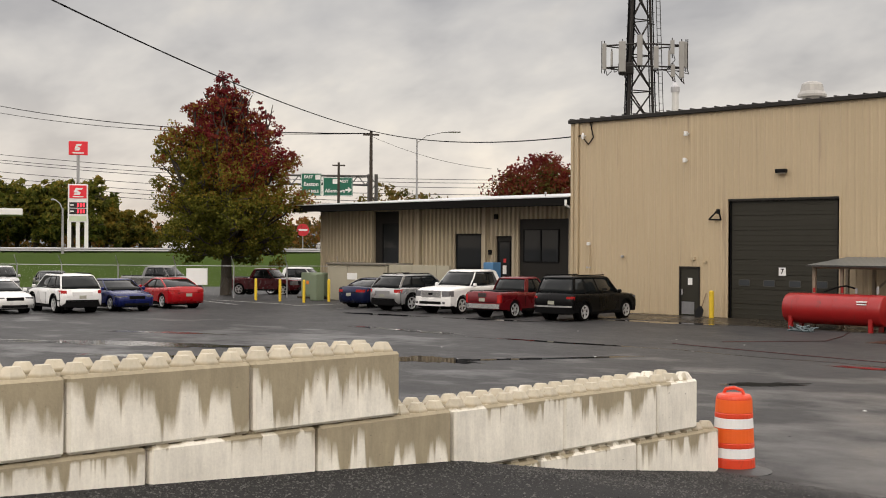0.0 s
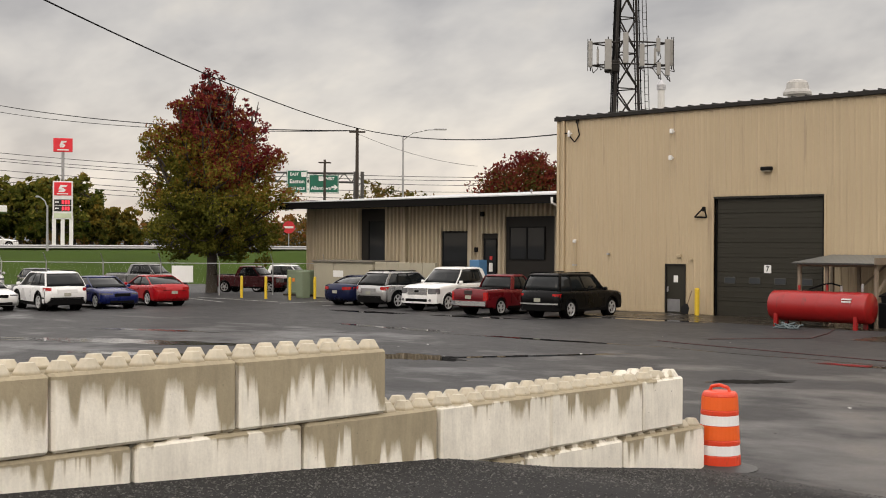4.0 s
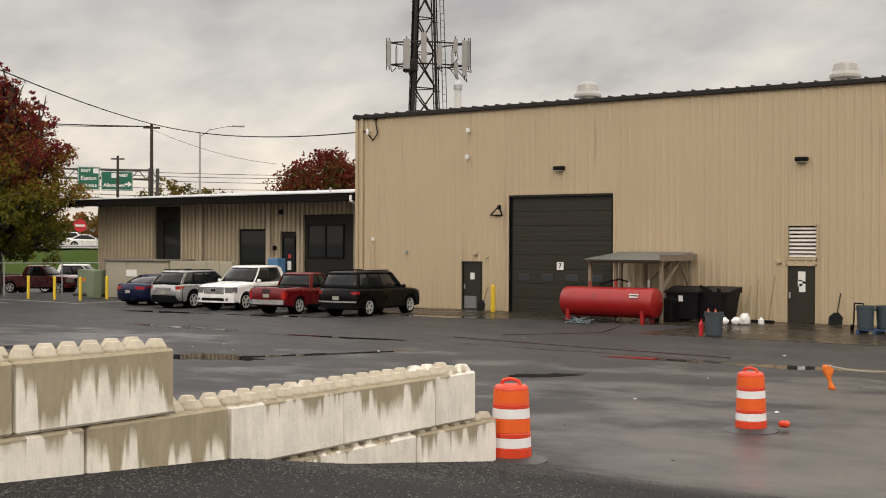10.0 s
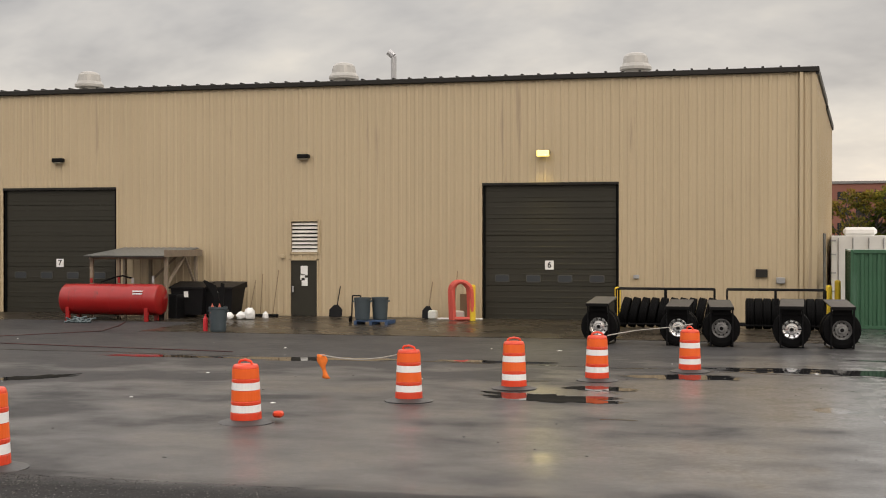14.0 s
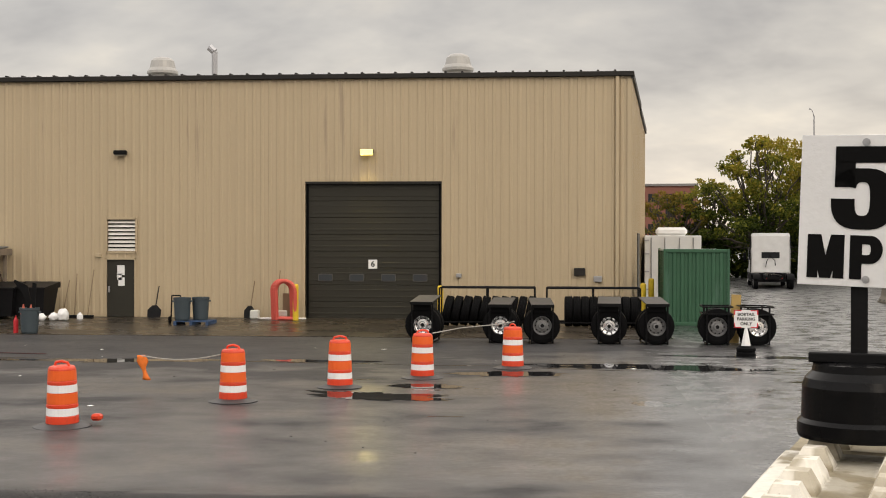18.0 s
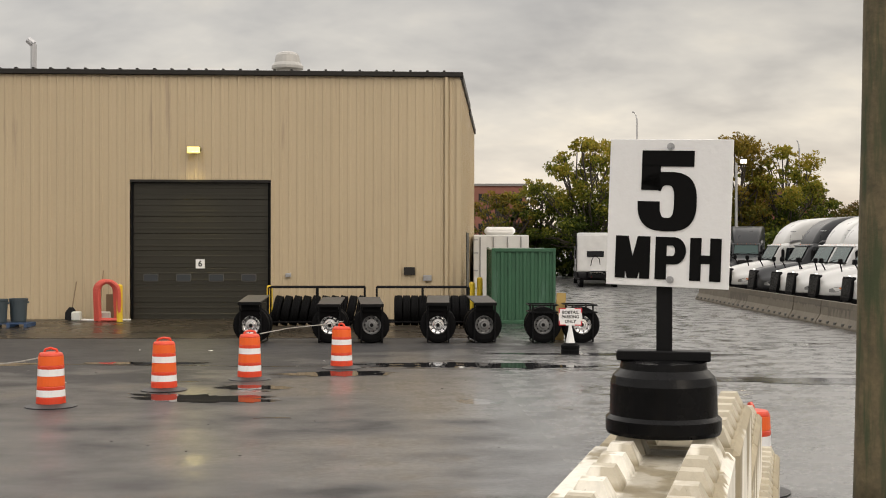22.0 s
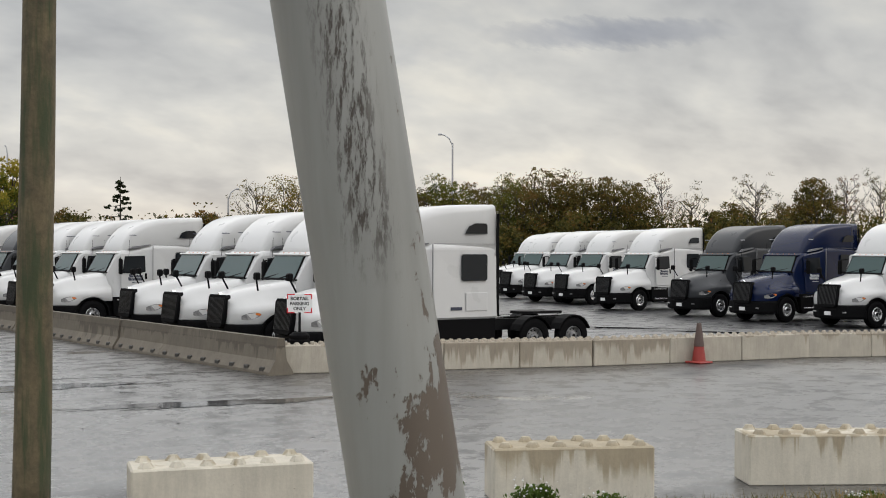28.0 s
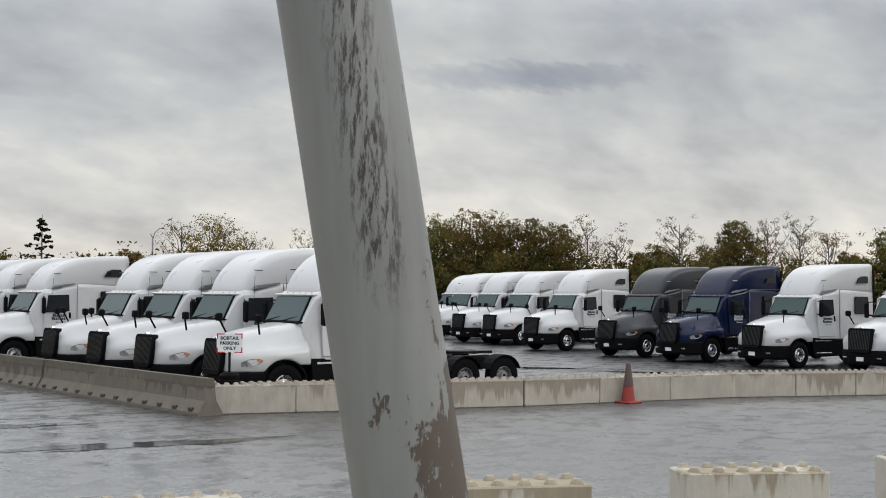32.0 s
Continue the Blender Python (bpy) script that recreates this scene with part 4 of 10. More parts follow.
# ---- yard things ----
def build_drums():
    d = thing("traffic_drum", pose(-8.98, 13.92, 0.0), "orange and white striped plastic traffic drum on a black rubber ring", "traffic drum", "traffic drums across the yard")
    def rad(z):
        return 0.290 - 0.052 * z
    bm = bmesh.new()
    prof = [(0.291, 0.05), (0.293, 0.07), (rad(0.17) + 0.006, 0.17), (rad(0.18), 0.18), (rad(0.31), 0.31), (rad(0.32) + 0.007, 0.32), (rad(0.36) + 0.007, 0.36), (rad(0.37), 0.37), (rad(0.55), 0.55), (rad(0.68), 0.68), (rad(0.69) + 0.007, 0.69), (rad(0.73) + 0.007, 0.73), (rad(0.74), 0.74), (rad(0.92), 0.92), (0.232, 0.945), (0.215, 0.965), (0.14, 0.975), (0.001, 0.975)]
    lathe(bm, prof, 28)
    part("body", bm, ORANGE, d, smooth=False)
    for z0, z1, white in ((0.185, 0.308, True), (0.375, 0.545, False), (0.553, 0.678, True), (0.745, 0.905, False)):
        bm = bmesh.new()
        lathe(bm, [(rad(z0) - 0.002, z0), (rad(z0) + 0.004, z0 + 0.002), (rad(z1) + 0.004, z1 - 0.002), (rad(z1) - 0.002, z1)], 28)
        part("reflective_band", bm, WHITE_TAPE if white else ORANGE_TAPE, d, "" if white else "bright orange reflective band")
    bm = bmesh.new()
    pts = [(-0.16, 0, 0.965), (-0.13, 0, 1.02), (0, 0, 1.045), (0.13, 0, 1.02), (0.16, 0, 0.965)]
    path_tube(bm, pts, 0.022, 8)
    part("handle", bm, ORANGE, d)
    bm = bmesh.new()
    lathe(bm, [(0.27, 0.0), (0.515, 0.0), (0.52, 0.012), (0.43, 0.034), (0.33, 0.060), (0.27, 0.065), (0.27, 0.0)], 28)
    part("ballast_ring", bm, WORN_RUBBER, d)
    rnd = random.Random(2)
    for x, y, tx, ty in ((-7.38, 18.42, 1.5, 0.5), (-5.57, 21.56, 0, 0), (-4.07, 23.83, -0.6, 0), (-2.67, 25.67, 0.5, 0), (-0.88, 27.85, 0, 0), (4.2, 14.0, 0, 0), (19.0, 72.2, 0, 0)):
        copy_thing(d, pose(x, y, 0.003, tx, ty, rnd.uniform(0, 360)) @ Matrix.Diagonal((0.84, 0.84, 0.945, 1)))
    d.matrix_basis = d.matrix_basis @ Matrix.Diagonal((0.96, 0.96, 1.05, 1))
    bm = bmesh.new()
    box(bm, -7.02, 18.6, 0.06, -6.86, 18.75, 0.16, 0.03)
    ob = part("plastic_scrap", bm, ORANGE)
    tagged(ob, "broken orange plastic scrap lying beside a drum", "debris")
    # rope with an orange cloth, hung from a drum
    bm = bmesh.new()
    pts = [Vector((-5.62, 21.5, 0.86)).lerp(Vector((-7.55, 22.5, 0.70)), k / 8) - Vector((0, 0, 0.10 * math.sin(math.pi * k / 8))) for k in range(9)]
    path_tube(bm, pts, 0.012, 5)
    ob = part("rope", bm, mat("pale_rope", (0.35, 0.33, 0.30), 0.8))
    tagged(ob, "thin pale rope tied to a traffic drum", "rope")
    bm = bmesh.new()
    rnd = random.Random(7)
    rings = []
    for k in range(9):
        z = 0.70 - 0.055 * k
        w = 0.075 + 0.03 * math.sin(k * 0.9) - 0.003 * k
        c = Vector((-7.55 + 0.013 * k, 22.5, z))
        rings.append([c + Vector((w * math.cos(a) * (1 + 0.25 * math.sin(3 * a + k)), 0.05 * math.sin(a), 0.01 * math.sin(2 * a))) for a in np.linspace(0, 2 * math.pi, 11)[:-1]])
    loft(bm, rings)
    ob = part("orange_cloth", bm, mat("orange_cloth_weave", (0.75, 0.17, 0.02), 0.75, var=0.25, scale=9), smooth=True)
    tagged(ob, "crumpled orange safety cloth hanging from a rope", "cloth")
    bm = bmesh.new()
    path_tube(bm, [(-2.45, 25.6, 0.93), (-2.1, 28.5, 0.84), (-1.4, 32.0, 0.70), (-1.05, 34.5, 0.62)], 0.012, 5)
    ob = part("rope", bm, mat("pale_rope", (0.35, 0.33, 0.30), 0.8))
    tagged(ob, "thin pale rope tied between a drum and a wheel stand", "rope")


build_drums()

SIGN_WHITE = mat("sign_board_white", (0.72, 0.72, 0.72), 0.5, var=0.05, scale=4, stain=(0.45, 0.45, 0.44), stain_amount=-0.05, stain_scale=(2, 2, 1))
INK = mat("black_sign_ink", (0.006, 0.006, 0.006), 0.6, spec=0.05)
RED_INK = mat("red_sign_ink", (0.55, 0.02, 0.03), 0.5)


def glyph(bm, strokes, x0, z0, w, h, y):
    for a, b, c, d in strokes:
        box(bm, x0 + a * w, y - 0.003, z0 + b * h, x0 + c * w, y, z0 + d * h)


def build_speed_sign():
    s = thing("speed_sign", pose(1.411, 5.95, 1.912, 0, 0, -13.5) @ Matrix.Diagonal((0.917, 0.917, 0.917, 1)), "black and white five mph sign in a black brake drum", "sign")
    bm = bmesh.new()
    lathe(bm, [(0.001, 0.0), (0.285, 0.0), (0.292, 0.02), (0.292, 0.075), (0.272, 0.095), (0.268, 0.25), (0.255, 0.29), (0.22, 0.325), (0.215, 0.36), (0.10, 0.37), (0.001, 0.37)], 96, Matrix.Translation((-0.022, 0, 0)))
    part("drum_base", bm, mat("glossy_black_enamel", (0.004, 0.004, 0.0045), 0.25, spec=0.12, var=0.3, scale=5, bump=0.25, bscale=14), s, "black cast brake drum", smooth=False)
    part("crossbar", bx(-0.257, -0.06, 0.365, 0.213, 0.06, 0.415, 0.006), BLACK, s)
    part("post", bx(-0.058, -0.03, 0.41, 0.022, 0.035, 0.86, 0.004), BLACK, s)
    b = part("board", bx(-0.311, -0.012, -0.372, 0.311, 0.0, 0.372, 0.002), SIGN_WHITE, s, "white board with black figures")
    b.matrix_basis = pose(0.005, -0.05, 1.112, 0, 1.9, -11)
    # figure five
    bm = bmesh.new()
    y = -0.013
    five = [(0.04, 0.80, 0.92, 1.0), (0.04, 0.50, 0.36, 0.82)]
    glyph(bm, five, -0.155, -0.085, 0.30, 0.40, y)
    outer, inner = [], []
    cx, cz = -0.01, 0.058
    for k in range(31):
        a = radians(150 - 330 * k / 30)
        outer.append((cx + 0.150 * math.copysign(abs(math.cos(a)) ** 0.7, math.cos(a)), cz + 0.150 * math.copysign(abs(math.sin(a)) ** 0.75, math.sin(a))))
        inner.append((cx + 0.036 * math.copysign(abs(math.cos(a)) ** 0.6, math.cos(a)), cz + 0.082 * math.copysign(abs(math.sin(a)) ** 0.7, math.sin(a))))
    vo = [bm.verts.new((p, y - 0.003, q)) for p, q in outer]
    vi = [bm.verts.new((p, y - 0.003, q)) for p, q in inner]
    for k in range(30):
        bm.faces.new((vo[k], vi[k], vi[k + 1], vo[k + 1]))
    part("figure_five", bm, INK, b)
    z0, h = -0.335, 0.215
    bm = bmesh.new()
    glyph(bm, [(0, 0, 0.29, 1), (0.71, 0, 1, 1)], -0.265, z0, 0.178, h, y)
    prism(bm, [(-0.265, z0 + h), (-0.200, z0 + h), (-0.150, z0), (-0.202, z0)], y - 0.0034, y - 0.0002)
    prism(bm, [(-0.087, z0 + h), (-0.152, z0 + h), (-0.202, z0), (-0.150, z0)], y - 0.0037, y - 0.0005)
    part("letter_m", bm, INK, b)
    bm = bmesh.new()
    glyph(bm, [(0, 0, 0.37, 1)], -0.060, z0, 0.155, h, y)
    out, inn = [(0.37, 1.0)], [(0.37, 0.80)]
    for k in range(13):
        q = math.pi / 2 - math.pi * k / 12
        out.append((0.62 + 0.38 * math.cos(q), 0.68 + 0.32 * math.sin(q)))
        inn.append((0.56 + 0.08 * math.cos(q), 0.68 + 0.12 * math.sin(q)))
    out.append((0.37, 0.36)); inn.append((0.37, 0.56))
    vo = [bm.verts.new((-0.060 + 0.155 * p, y - 0.003, z0 + h * q)) for p, q in out]
    vi = [bm.verts.new((-0.060 + 0.155 * p, y - 0.003, z0 + h * q)) for p, q in inn]
    for k in range(len(out) - 1):
        bm.faces.new((vo[k], vi[k], vi[k + 1], vo[k + 1]))
    part("letter_p", bm, INK, b)
    bm = bmesh.new()
    glyph(bm, [(0, 0, 0.36, 1), (0.64, 0, 1, 1), (0.3, 0.40, 0.7, 0.60)], 0.115, z0, 0.155, h, y)
    part("letter_h", bm, INK, b)
    for x, z in ((0.0, 0.335), (0.02, -0.335)):
        bm = bmesh.new()
        tube(bm, (x, -0.012, z), (x, -0.020, z), 0.019, n=14)
        tube(bm, (x, -0.020, z), (x, -0.026, z), 0.010, n=6)
        part("bolt", bm, STEEL, b)


build_speed_sign()


def bobtail_sign(m, label, thin=False):
    s = thing("parking_sign", m, label, "sign", "bobtail parking signs")
    bm = bmesh.new()
    lathe(bm, [(0.001, 0), (0.23, 0), (0.235, 0.08), (0.22, 0.11), (0.235, 0.14), (0.235, 0.2), (0.16, 0.26), (0.001, 0.27)], 20)
    part("drum_base", bm, RUBBER, s)
    bm = bmesh.new()
    tube(bm, (0, 0, 0.25), (0, 0, 0.72), 0.03 if thin else 0.12, 0.03, n=12)
    part("post", bm, BLACK if thin else WHITE, s)
    b = part("board", bx(-0.29, -0.015, 0.70, 0.29, 0.0, 1.14), WHITE, s, "white board with red border and black words")
    bm = bmesh.new()
    for a in ((-0.29, 0.70, -0.11, 0.725), (0.11, 0.70, 0.29, 0.725), (-0.29, 1.115, -0.11, 1.14), (0.11, 1.115, 0.29, 1.14), (-0.29, 0.70, -0.262, 0.82), (0.262, 0.70, 0.29, 0.82), (-0.29, 1.02, -0.262, 1.14), (0.262, 1.02, 0.29, 1.14)):
        box(bm, a[0], -0.019, a[1], a[2], -0.0145, a[3])
    part("border", bm, RED_INK, b)
    for k, word in enumerate(("BOBTAIL", "PARKING", "ONLY")):
        lettering(word, 0.105, INK, b, pose(0, -0.018, 1.03 - 0.115 * k, 90, 0, 0), 0.001, bold=0.003)
    return s


bobtail_sign(pose(4.75, 31.4, 0, 0, 0, -4), "bobtail parking only sign on a white post and black base")
bobtail_sign(pose(15.45, 24.62, 0.645, 0, 0, -38), "bobtail parking only sign standing on a wall block", True)


def build_poles():
    p = thing("utility_pole", pose(5.15, 12.9, 0), "weathered brown wooden utility pole", "pole")
    bm = bmesh.new()
    n = 16
    rings = []
    for k in range(25):
        z = k * 0.45
        r = 0.195 - 0.0022 * k
        rings.append([Vector((r * (1 + 0.02 * math.sin(3 * a + k)) * math.cos(a) + 0.013 * z, r * math.sin(a), z - 0.1)) for a in np.linspace(0, 2 * math.pi, n + 1)[:-1]])
    loft(bm, rings)
    wood = mat("weathered_pole_wood", (0.095, 0.076, 0.042), 0.9, var=0.7, scale=5.0, bump=0.6, bscale=22, stain=(0.040, 0.050, 0.022), stain_amount=0.5, stain_scale=(7, 7, 0.8))
    part("trunk", bm, wood, p, smooth=True)
    q = thing("light_pole", pose(0, 0, 0), "leaning grey painted steel pole with peeling paint", "pole")
    a, b = Vector(POLE_LOW), Vector(POLE_HIGH)
    d = (b - a).normalized()
    foot = a - d * ((a.z - 0.95) / d.z)
    top = b + d * 4.0
    bm = bmesh.new()
    ax = d
    u = Vector((0.7, -0.72, 0)).cross(ax).normalized()
    w = ax.cross(u)
    rings = []
    for k in range(30):
        c = foot.lerp(top, k / 29)
        r = 0.1055 - 0.004 * k / 29
        rings.append([c + (u * math.cos(t) + w * math.sin(t)) * r for t in np.linspace(0, 2 * math.pi, 49)[:-1]])
    loft(bm, rings)
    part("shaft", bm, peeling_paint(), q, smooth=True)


def peeling_paint():
    ma = bpy.data.materials.new("peeling_grey_paint")
    ma.use_nodes = True
    nt = ma.node_tree
    N, L = nt.nodes.new, nt.links.new
    bs = nt.nodes["Principled BSDF"]
    tc = N("ShaderNodeTexCoord")

    def noise_tex(scale, detail, stretch, loc=(0, 0, 0), rough=0.55):
        mp = N("ShaderNodeMapping"); mp.inputs["Scale"].default_value = stretch; mp.inputs["Location"].default_value = loc
        L(tc.outputs["Object"], mp.inputs[0])
        n = N("ShaderNodeTexNoise"); n.inputs["Scale"].default_value = scale; n.inputs["Detail"].default_value = detail; n.inputs["Roughness"].default_value = rough
        L(mp.outputs[0], n.inputs["Vector"])
        return n.outputs[0]

    def ramp(v, p0, p1, c0=0.0, c1=1.0):
        r = N("ShaderNodeValToRGB")
        r.color_ramp.elements[0].position, r.color_ramp.elements[1].position = p0, p1
        r.color_ramp.elements[0].color, r.color_ramp.elements[1].color = (c0, c0, c0, 1), (c1, c1, c1, 1)
        L(v, r.inputs[0])
        return r.outputs[0]

    def m(op, a, b):
        q = N("ShaderNodeMath"); q.operation = op
        for i, v in enumerate((a, b)):
            if isinstance(v, (int, float)):
                q.inputs[i].default_value = v
            else:
                L(v, q.inputs[i])
        return q.outputs[0]

    def mix(f, a, b):
        x = N("ShaderNodeMix"); x.data_type = "RGBA"
        L(f, x.inputs[0])
        for s, v in ((x.inputs[6], a), (x.inputs[7], b)):
            if isinstance(v, tuple):
                s.default_value = (*v, 1)
            else:
                L(v, s)
        return x.outputs[2]

    patch = noise_tex(8.0, 10, (1.6, 1.6, 0.7), (3, 1, 2), 0.68)
    region = noise_tex(1.4, 2, (1.6, 1.6, 0.6), (0.4, 2.2, 0.9))
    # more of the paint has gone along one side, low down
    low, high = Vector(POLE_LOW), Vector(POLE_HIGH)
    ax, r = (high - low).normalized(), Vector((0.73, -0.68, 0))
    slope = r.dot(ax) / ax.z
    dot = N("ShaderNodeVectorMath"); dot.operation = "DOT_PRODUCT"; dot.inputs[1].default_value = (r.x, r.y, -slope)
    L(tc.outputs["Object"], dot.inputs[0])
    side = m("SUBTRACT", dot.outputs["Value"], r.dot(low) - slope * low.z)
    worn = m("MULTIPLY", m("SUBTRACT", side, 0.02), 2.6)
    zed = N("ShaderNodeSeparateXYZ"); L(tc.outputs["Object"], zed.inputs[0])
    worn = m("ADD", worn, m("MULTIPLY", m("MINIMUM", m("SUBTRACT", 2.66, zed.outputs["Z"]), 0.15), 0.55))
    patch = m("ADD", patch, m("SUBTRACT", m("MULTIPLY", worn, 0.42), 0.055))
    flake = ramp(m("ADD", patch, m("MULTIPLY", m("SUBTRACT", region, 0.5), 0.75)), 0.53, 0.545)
    scratch = ramp(noise_tex(16, 10, (5, 5, 0.9), (5, 5, 5), 0.8), 0.50, 0.56)
    # long scrapes down the middle of the upper shaft
    band = ramp(m("ABSOLUTE", m("ADD", m("SUBTRACT", side, 0.012), m("MULTIPLY", m("SUBTRACT", region, 0.5), 0.12)), 0.0), 0.02, 0.062, 1.0, 0.0)
    scratch = m("MULTIPLY", scratch, m("MULTIPLY", band, ramp(m("SUBTRACT", zed.outputs["Z"], 2.2), 0.50, 0.62)))
    grime = ramp(noise_tex(3.0, 6, (3.2, 3.2, 0.22), (1, 8, 3)), 0.42, 0.75)
    tone = ramp(noise_tex(1.1, 5, (1, 1, 0.4), (9, 1, 1)), 0.3, 0.7, 0.88, 1.08)
    base = mix(m("MULTIPLY", grime, 0.55), (0.250, 0.252, 0.232), (0.115, 0.112, 0.098))
    x = N("ShaderNodeMix"); x.data_type, x.blend_type = "RGBA", "MULTIPLY"
    x.inputs[0].default_value = 1.0
    L(base, x.inputs[6]); L(tone, x.inputs[7])
    col = mix(scratch, x.outputs[2], (0.055, 0.045, 0.035))
    col = mix(flake, col, (0.10, 0.078, 0.058))
    L(col, bs.inputs["Base Color"])
    bs.inputs["Roughness"].default_value = 0.42
    bp = N("ShaderNodeBump"); bp.inputs["Strength"].default_value = 0.6; bp.inputs["Distance"].default_value = 0.002
    L(m("SUBTRACT", 1.0, m("ADD", flake, scratch)), bp.inputs["Height"]); L(bp.outputs[0], bs.inputs["Normal"])
    return ma


POLE_LOW, POLE_HIGH = (1.976, 1.924, 2.319), (1.856, 2.003, 3.195)
build_poles()


def build_tank():
    t = thing("fuel_tank", pose(-21.9, 41.3, -0.02), "red horizontal steel oil tank on short legs", "tank")
    bm = bmesh.new()
    lathe(bm, [(0.001, -1.93), (0.52, -1.92), (0.55, -1.88), (0.56, -1.5), (0.56, 1.5), (0.55, 1.84), (0.52, 1.88), (0.001, 1.89)], 36, Matrix.Translation((0, 0, 0.78)) @ Matrix.Rotation(radians(90), 4, "Y"))
    part("shell", bm, RED_TANK, t, smooth=True)
    for x in (-1.6, 1.5):
        for y in (-0.42, 0.36):
            part("leg", bx(x - 0.07, y - 0.07, 0, x + 0.07, y + 0.07, 0.5, 0.01), RED_TANK, t)
    for z in (1.03, 1.12):
        part("label_plate", bx(1.02, -0.55, z - 0.04, 1.38, -0.44, z + 0.005), WHITE, t)
    bm = bmesh.new()
    for x in (-1.35, 0.05, 1.35):
        lathe(bm, [(0.556, x - 0.02), (0.566, x - 0.015), (0.566, x + 0.015), (0.556, x + 0.02)], 36, Matrix.Translation((0, 0, 0.78)) @ Matrix.Rotation(radians(90), 4, "Y"))
    part("weld_seams", bm, RED_TANK, t)
    for x, h in ((-0.9, 0.12), (0.2, 0.18), (0.75, 0.14), (1.55, 0.22)):
        bm = bmesh.new()
        tube(bm, (x, 0, 1.37), (x, 0, 1.42 + h), 0.05)
        part("fitting", bm, RED_TANK if x < 0.5 else STEEL, t)
    bm = bmesh.new()
    path_tube(bm, [(0.75, 0, 1.54), (0.4, -0.1, 1.64), (0.0, 0.05, 1.58), (-0.5, 0, 1.40)], 0.03)
    part("hose", bm, RUBBER, t)
    # timber shelter over the tank
    c = thing("timber_shelter", pose(-21.75, 43.4, -0.06), "open timber shelter with a corrugated grey roof", "shelter")
    timber = mat("grey_timber", (0.22, 0.175, 0.13), 0.8, var=0.3, scale=4, bump=0.3)
    for x in (-1.5, -0.4, 1.5):
        for y, h in ((-1.25, 2.42), (1.3, 2.61)):
            part("post", bx(x - 0.06, y - 0.06, 0, x + 0.06, y + 0.06, h, 0.008), timber, c)
    for y, h in ((-1.25, 2.42), (1.3, 2.61)):
        part("beam", bx(-1.6, y - 0.04, h - 0.16, 1.57, y + 0.04, h, 0.008), timber, c)
    for p, q in (((-0.4, 1.25, 1.35), (0.9, 1.25, 2.5)), ((1.5, -1.2, 1.3), (1.5, 0.5, 2.5)), ((1.5, 1.2, 1.3), (1.5, 0.2, 2.5))):
        bm = bmesh.new()
        tube(bm, p, q, 0.055, n=4)
        part("brace", bm, timber, c)
    bm = bmesh.new()
    prof = []
    for k in range(85):
        prof.append((-1.66 + 3.24 * k / 84, 0.007 * math.sin(k * 2 * math.pi / 6)))
    lo = [bm.verts.new((x, -1.6, 2.40 + z)) for x, z in prof]
    hi = [bm.verts.new((x, 1.6, 2.69 + z)) for x, z in prof]
    lo2 = [bm.verts.new((x, -1.6, 2.37 + z)) for x, z in prof]
    hi2 = [bm.verts.new((x, 1.6, 2.66 + z)) for x, z in prof]
    for k in range(84):
        bm.faces.new((lo[k], lo[k + 1], hi[k + 1], hi[k]))
        bm.faces.new((lo2[k + 1], lo2[k], hi2[k], hi2[k + 1]))
        bm.faces.new((lo[k + 1], lo[k], lo2[k], lo2[k + 1]))
    part("front_edge", bx(-1.66, -1.63, 2.34, 1.58, -1.605, 2.40), mat("dark_edge_strip", (0.03, 0.028, 0.025), 0.6), c)
    part("roof_sheet", bm, mat("dull_roof_sheet", (0.16, 0.165, 0.16), 0.5, 0.3, var=0.25, scale=2), c)
    part("fascia_board", bx(1.59, -1.6, 2.36, 1.65, 1.6, 2.60), timber, c)
    bm = bmesh.new()
    box(bm, 1.0, -0.9, 0.0, 1.75, 0.9, 0.95, 0.02)
    part("tool_box", bm, BLACK, c)


build_tank()

DARKPLASTIC = mat("black_bin_plastic", (0.008, 0.008, 0.009), 0.5, spec=0.2, var=0.3, scale=4)
GREYPLASTIC = mat("blue_grey_plastic", (0.040, 0.056, 0.066), 0.55, var=0.15, scale=4, bump=0.05)
BROOMWOOD = mat("tool_handle_wood", (0.20, 0.14, 0.08), 0.7, var=0.2)


def trash_can(m, label, stuff=False):
    c = thing("trash_can", m, label, "trash can", "grey trash cans")
    bm = bmesh.new()
    lathe(bm, [(0.001, 0.0), (0.23, 0.0), (0.25, 0.05), (0.285, 0.70), (0.30, 0.71), (0.30, 0.78), (0.275, 0.78), (0.26, 0.60), (0.001, 0.58)], 24)
    part("body", bm, GREYPLASTIC, c)
    for s in (-1, 1):
        part("handle", bx(s * 0.29 - 0.04, -0.07, 0.62, s * 0.29 + 0.05, 0.07, 0.68, 0.01), GREYPLASTIC, c)
    return c


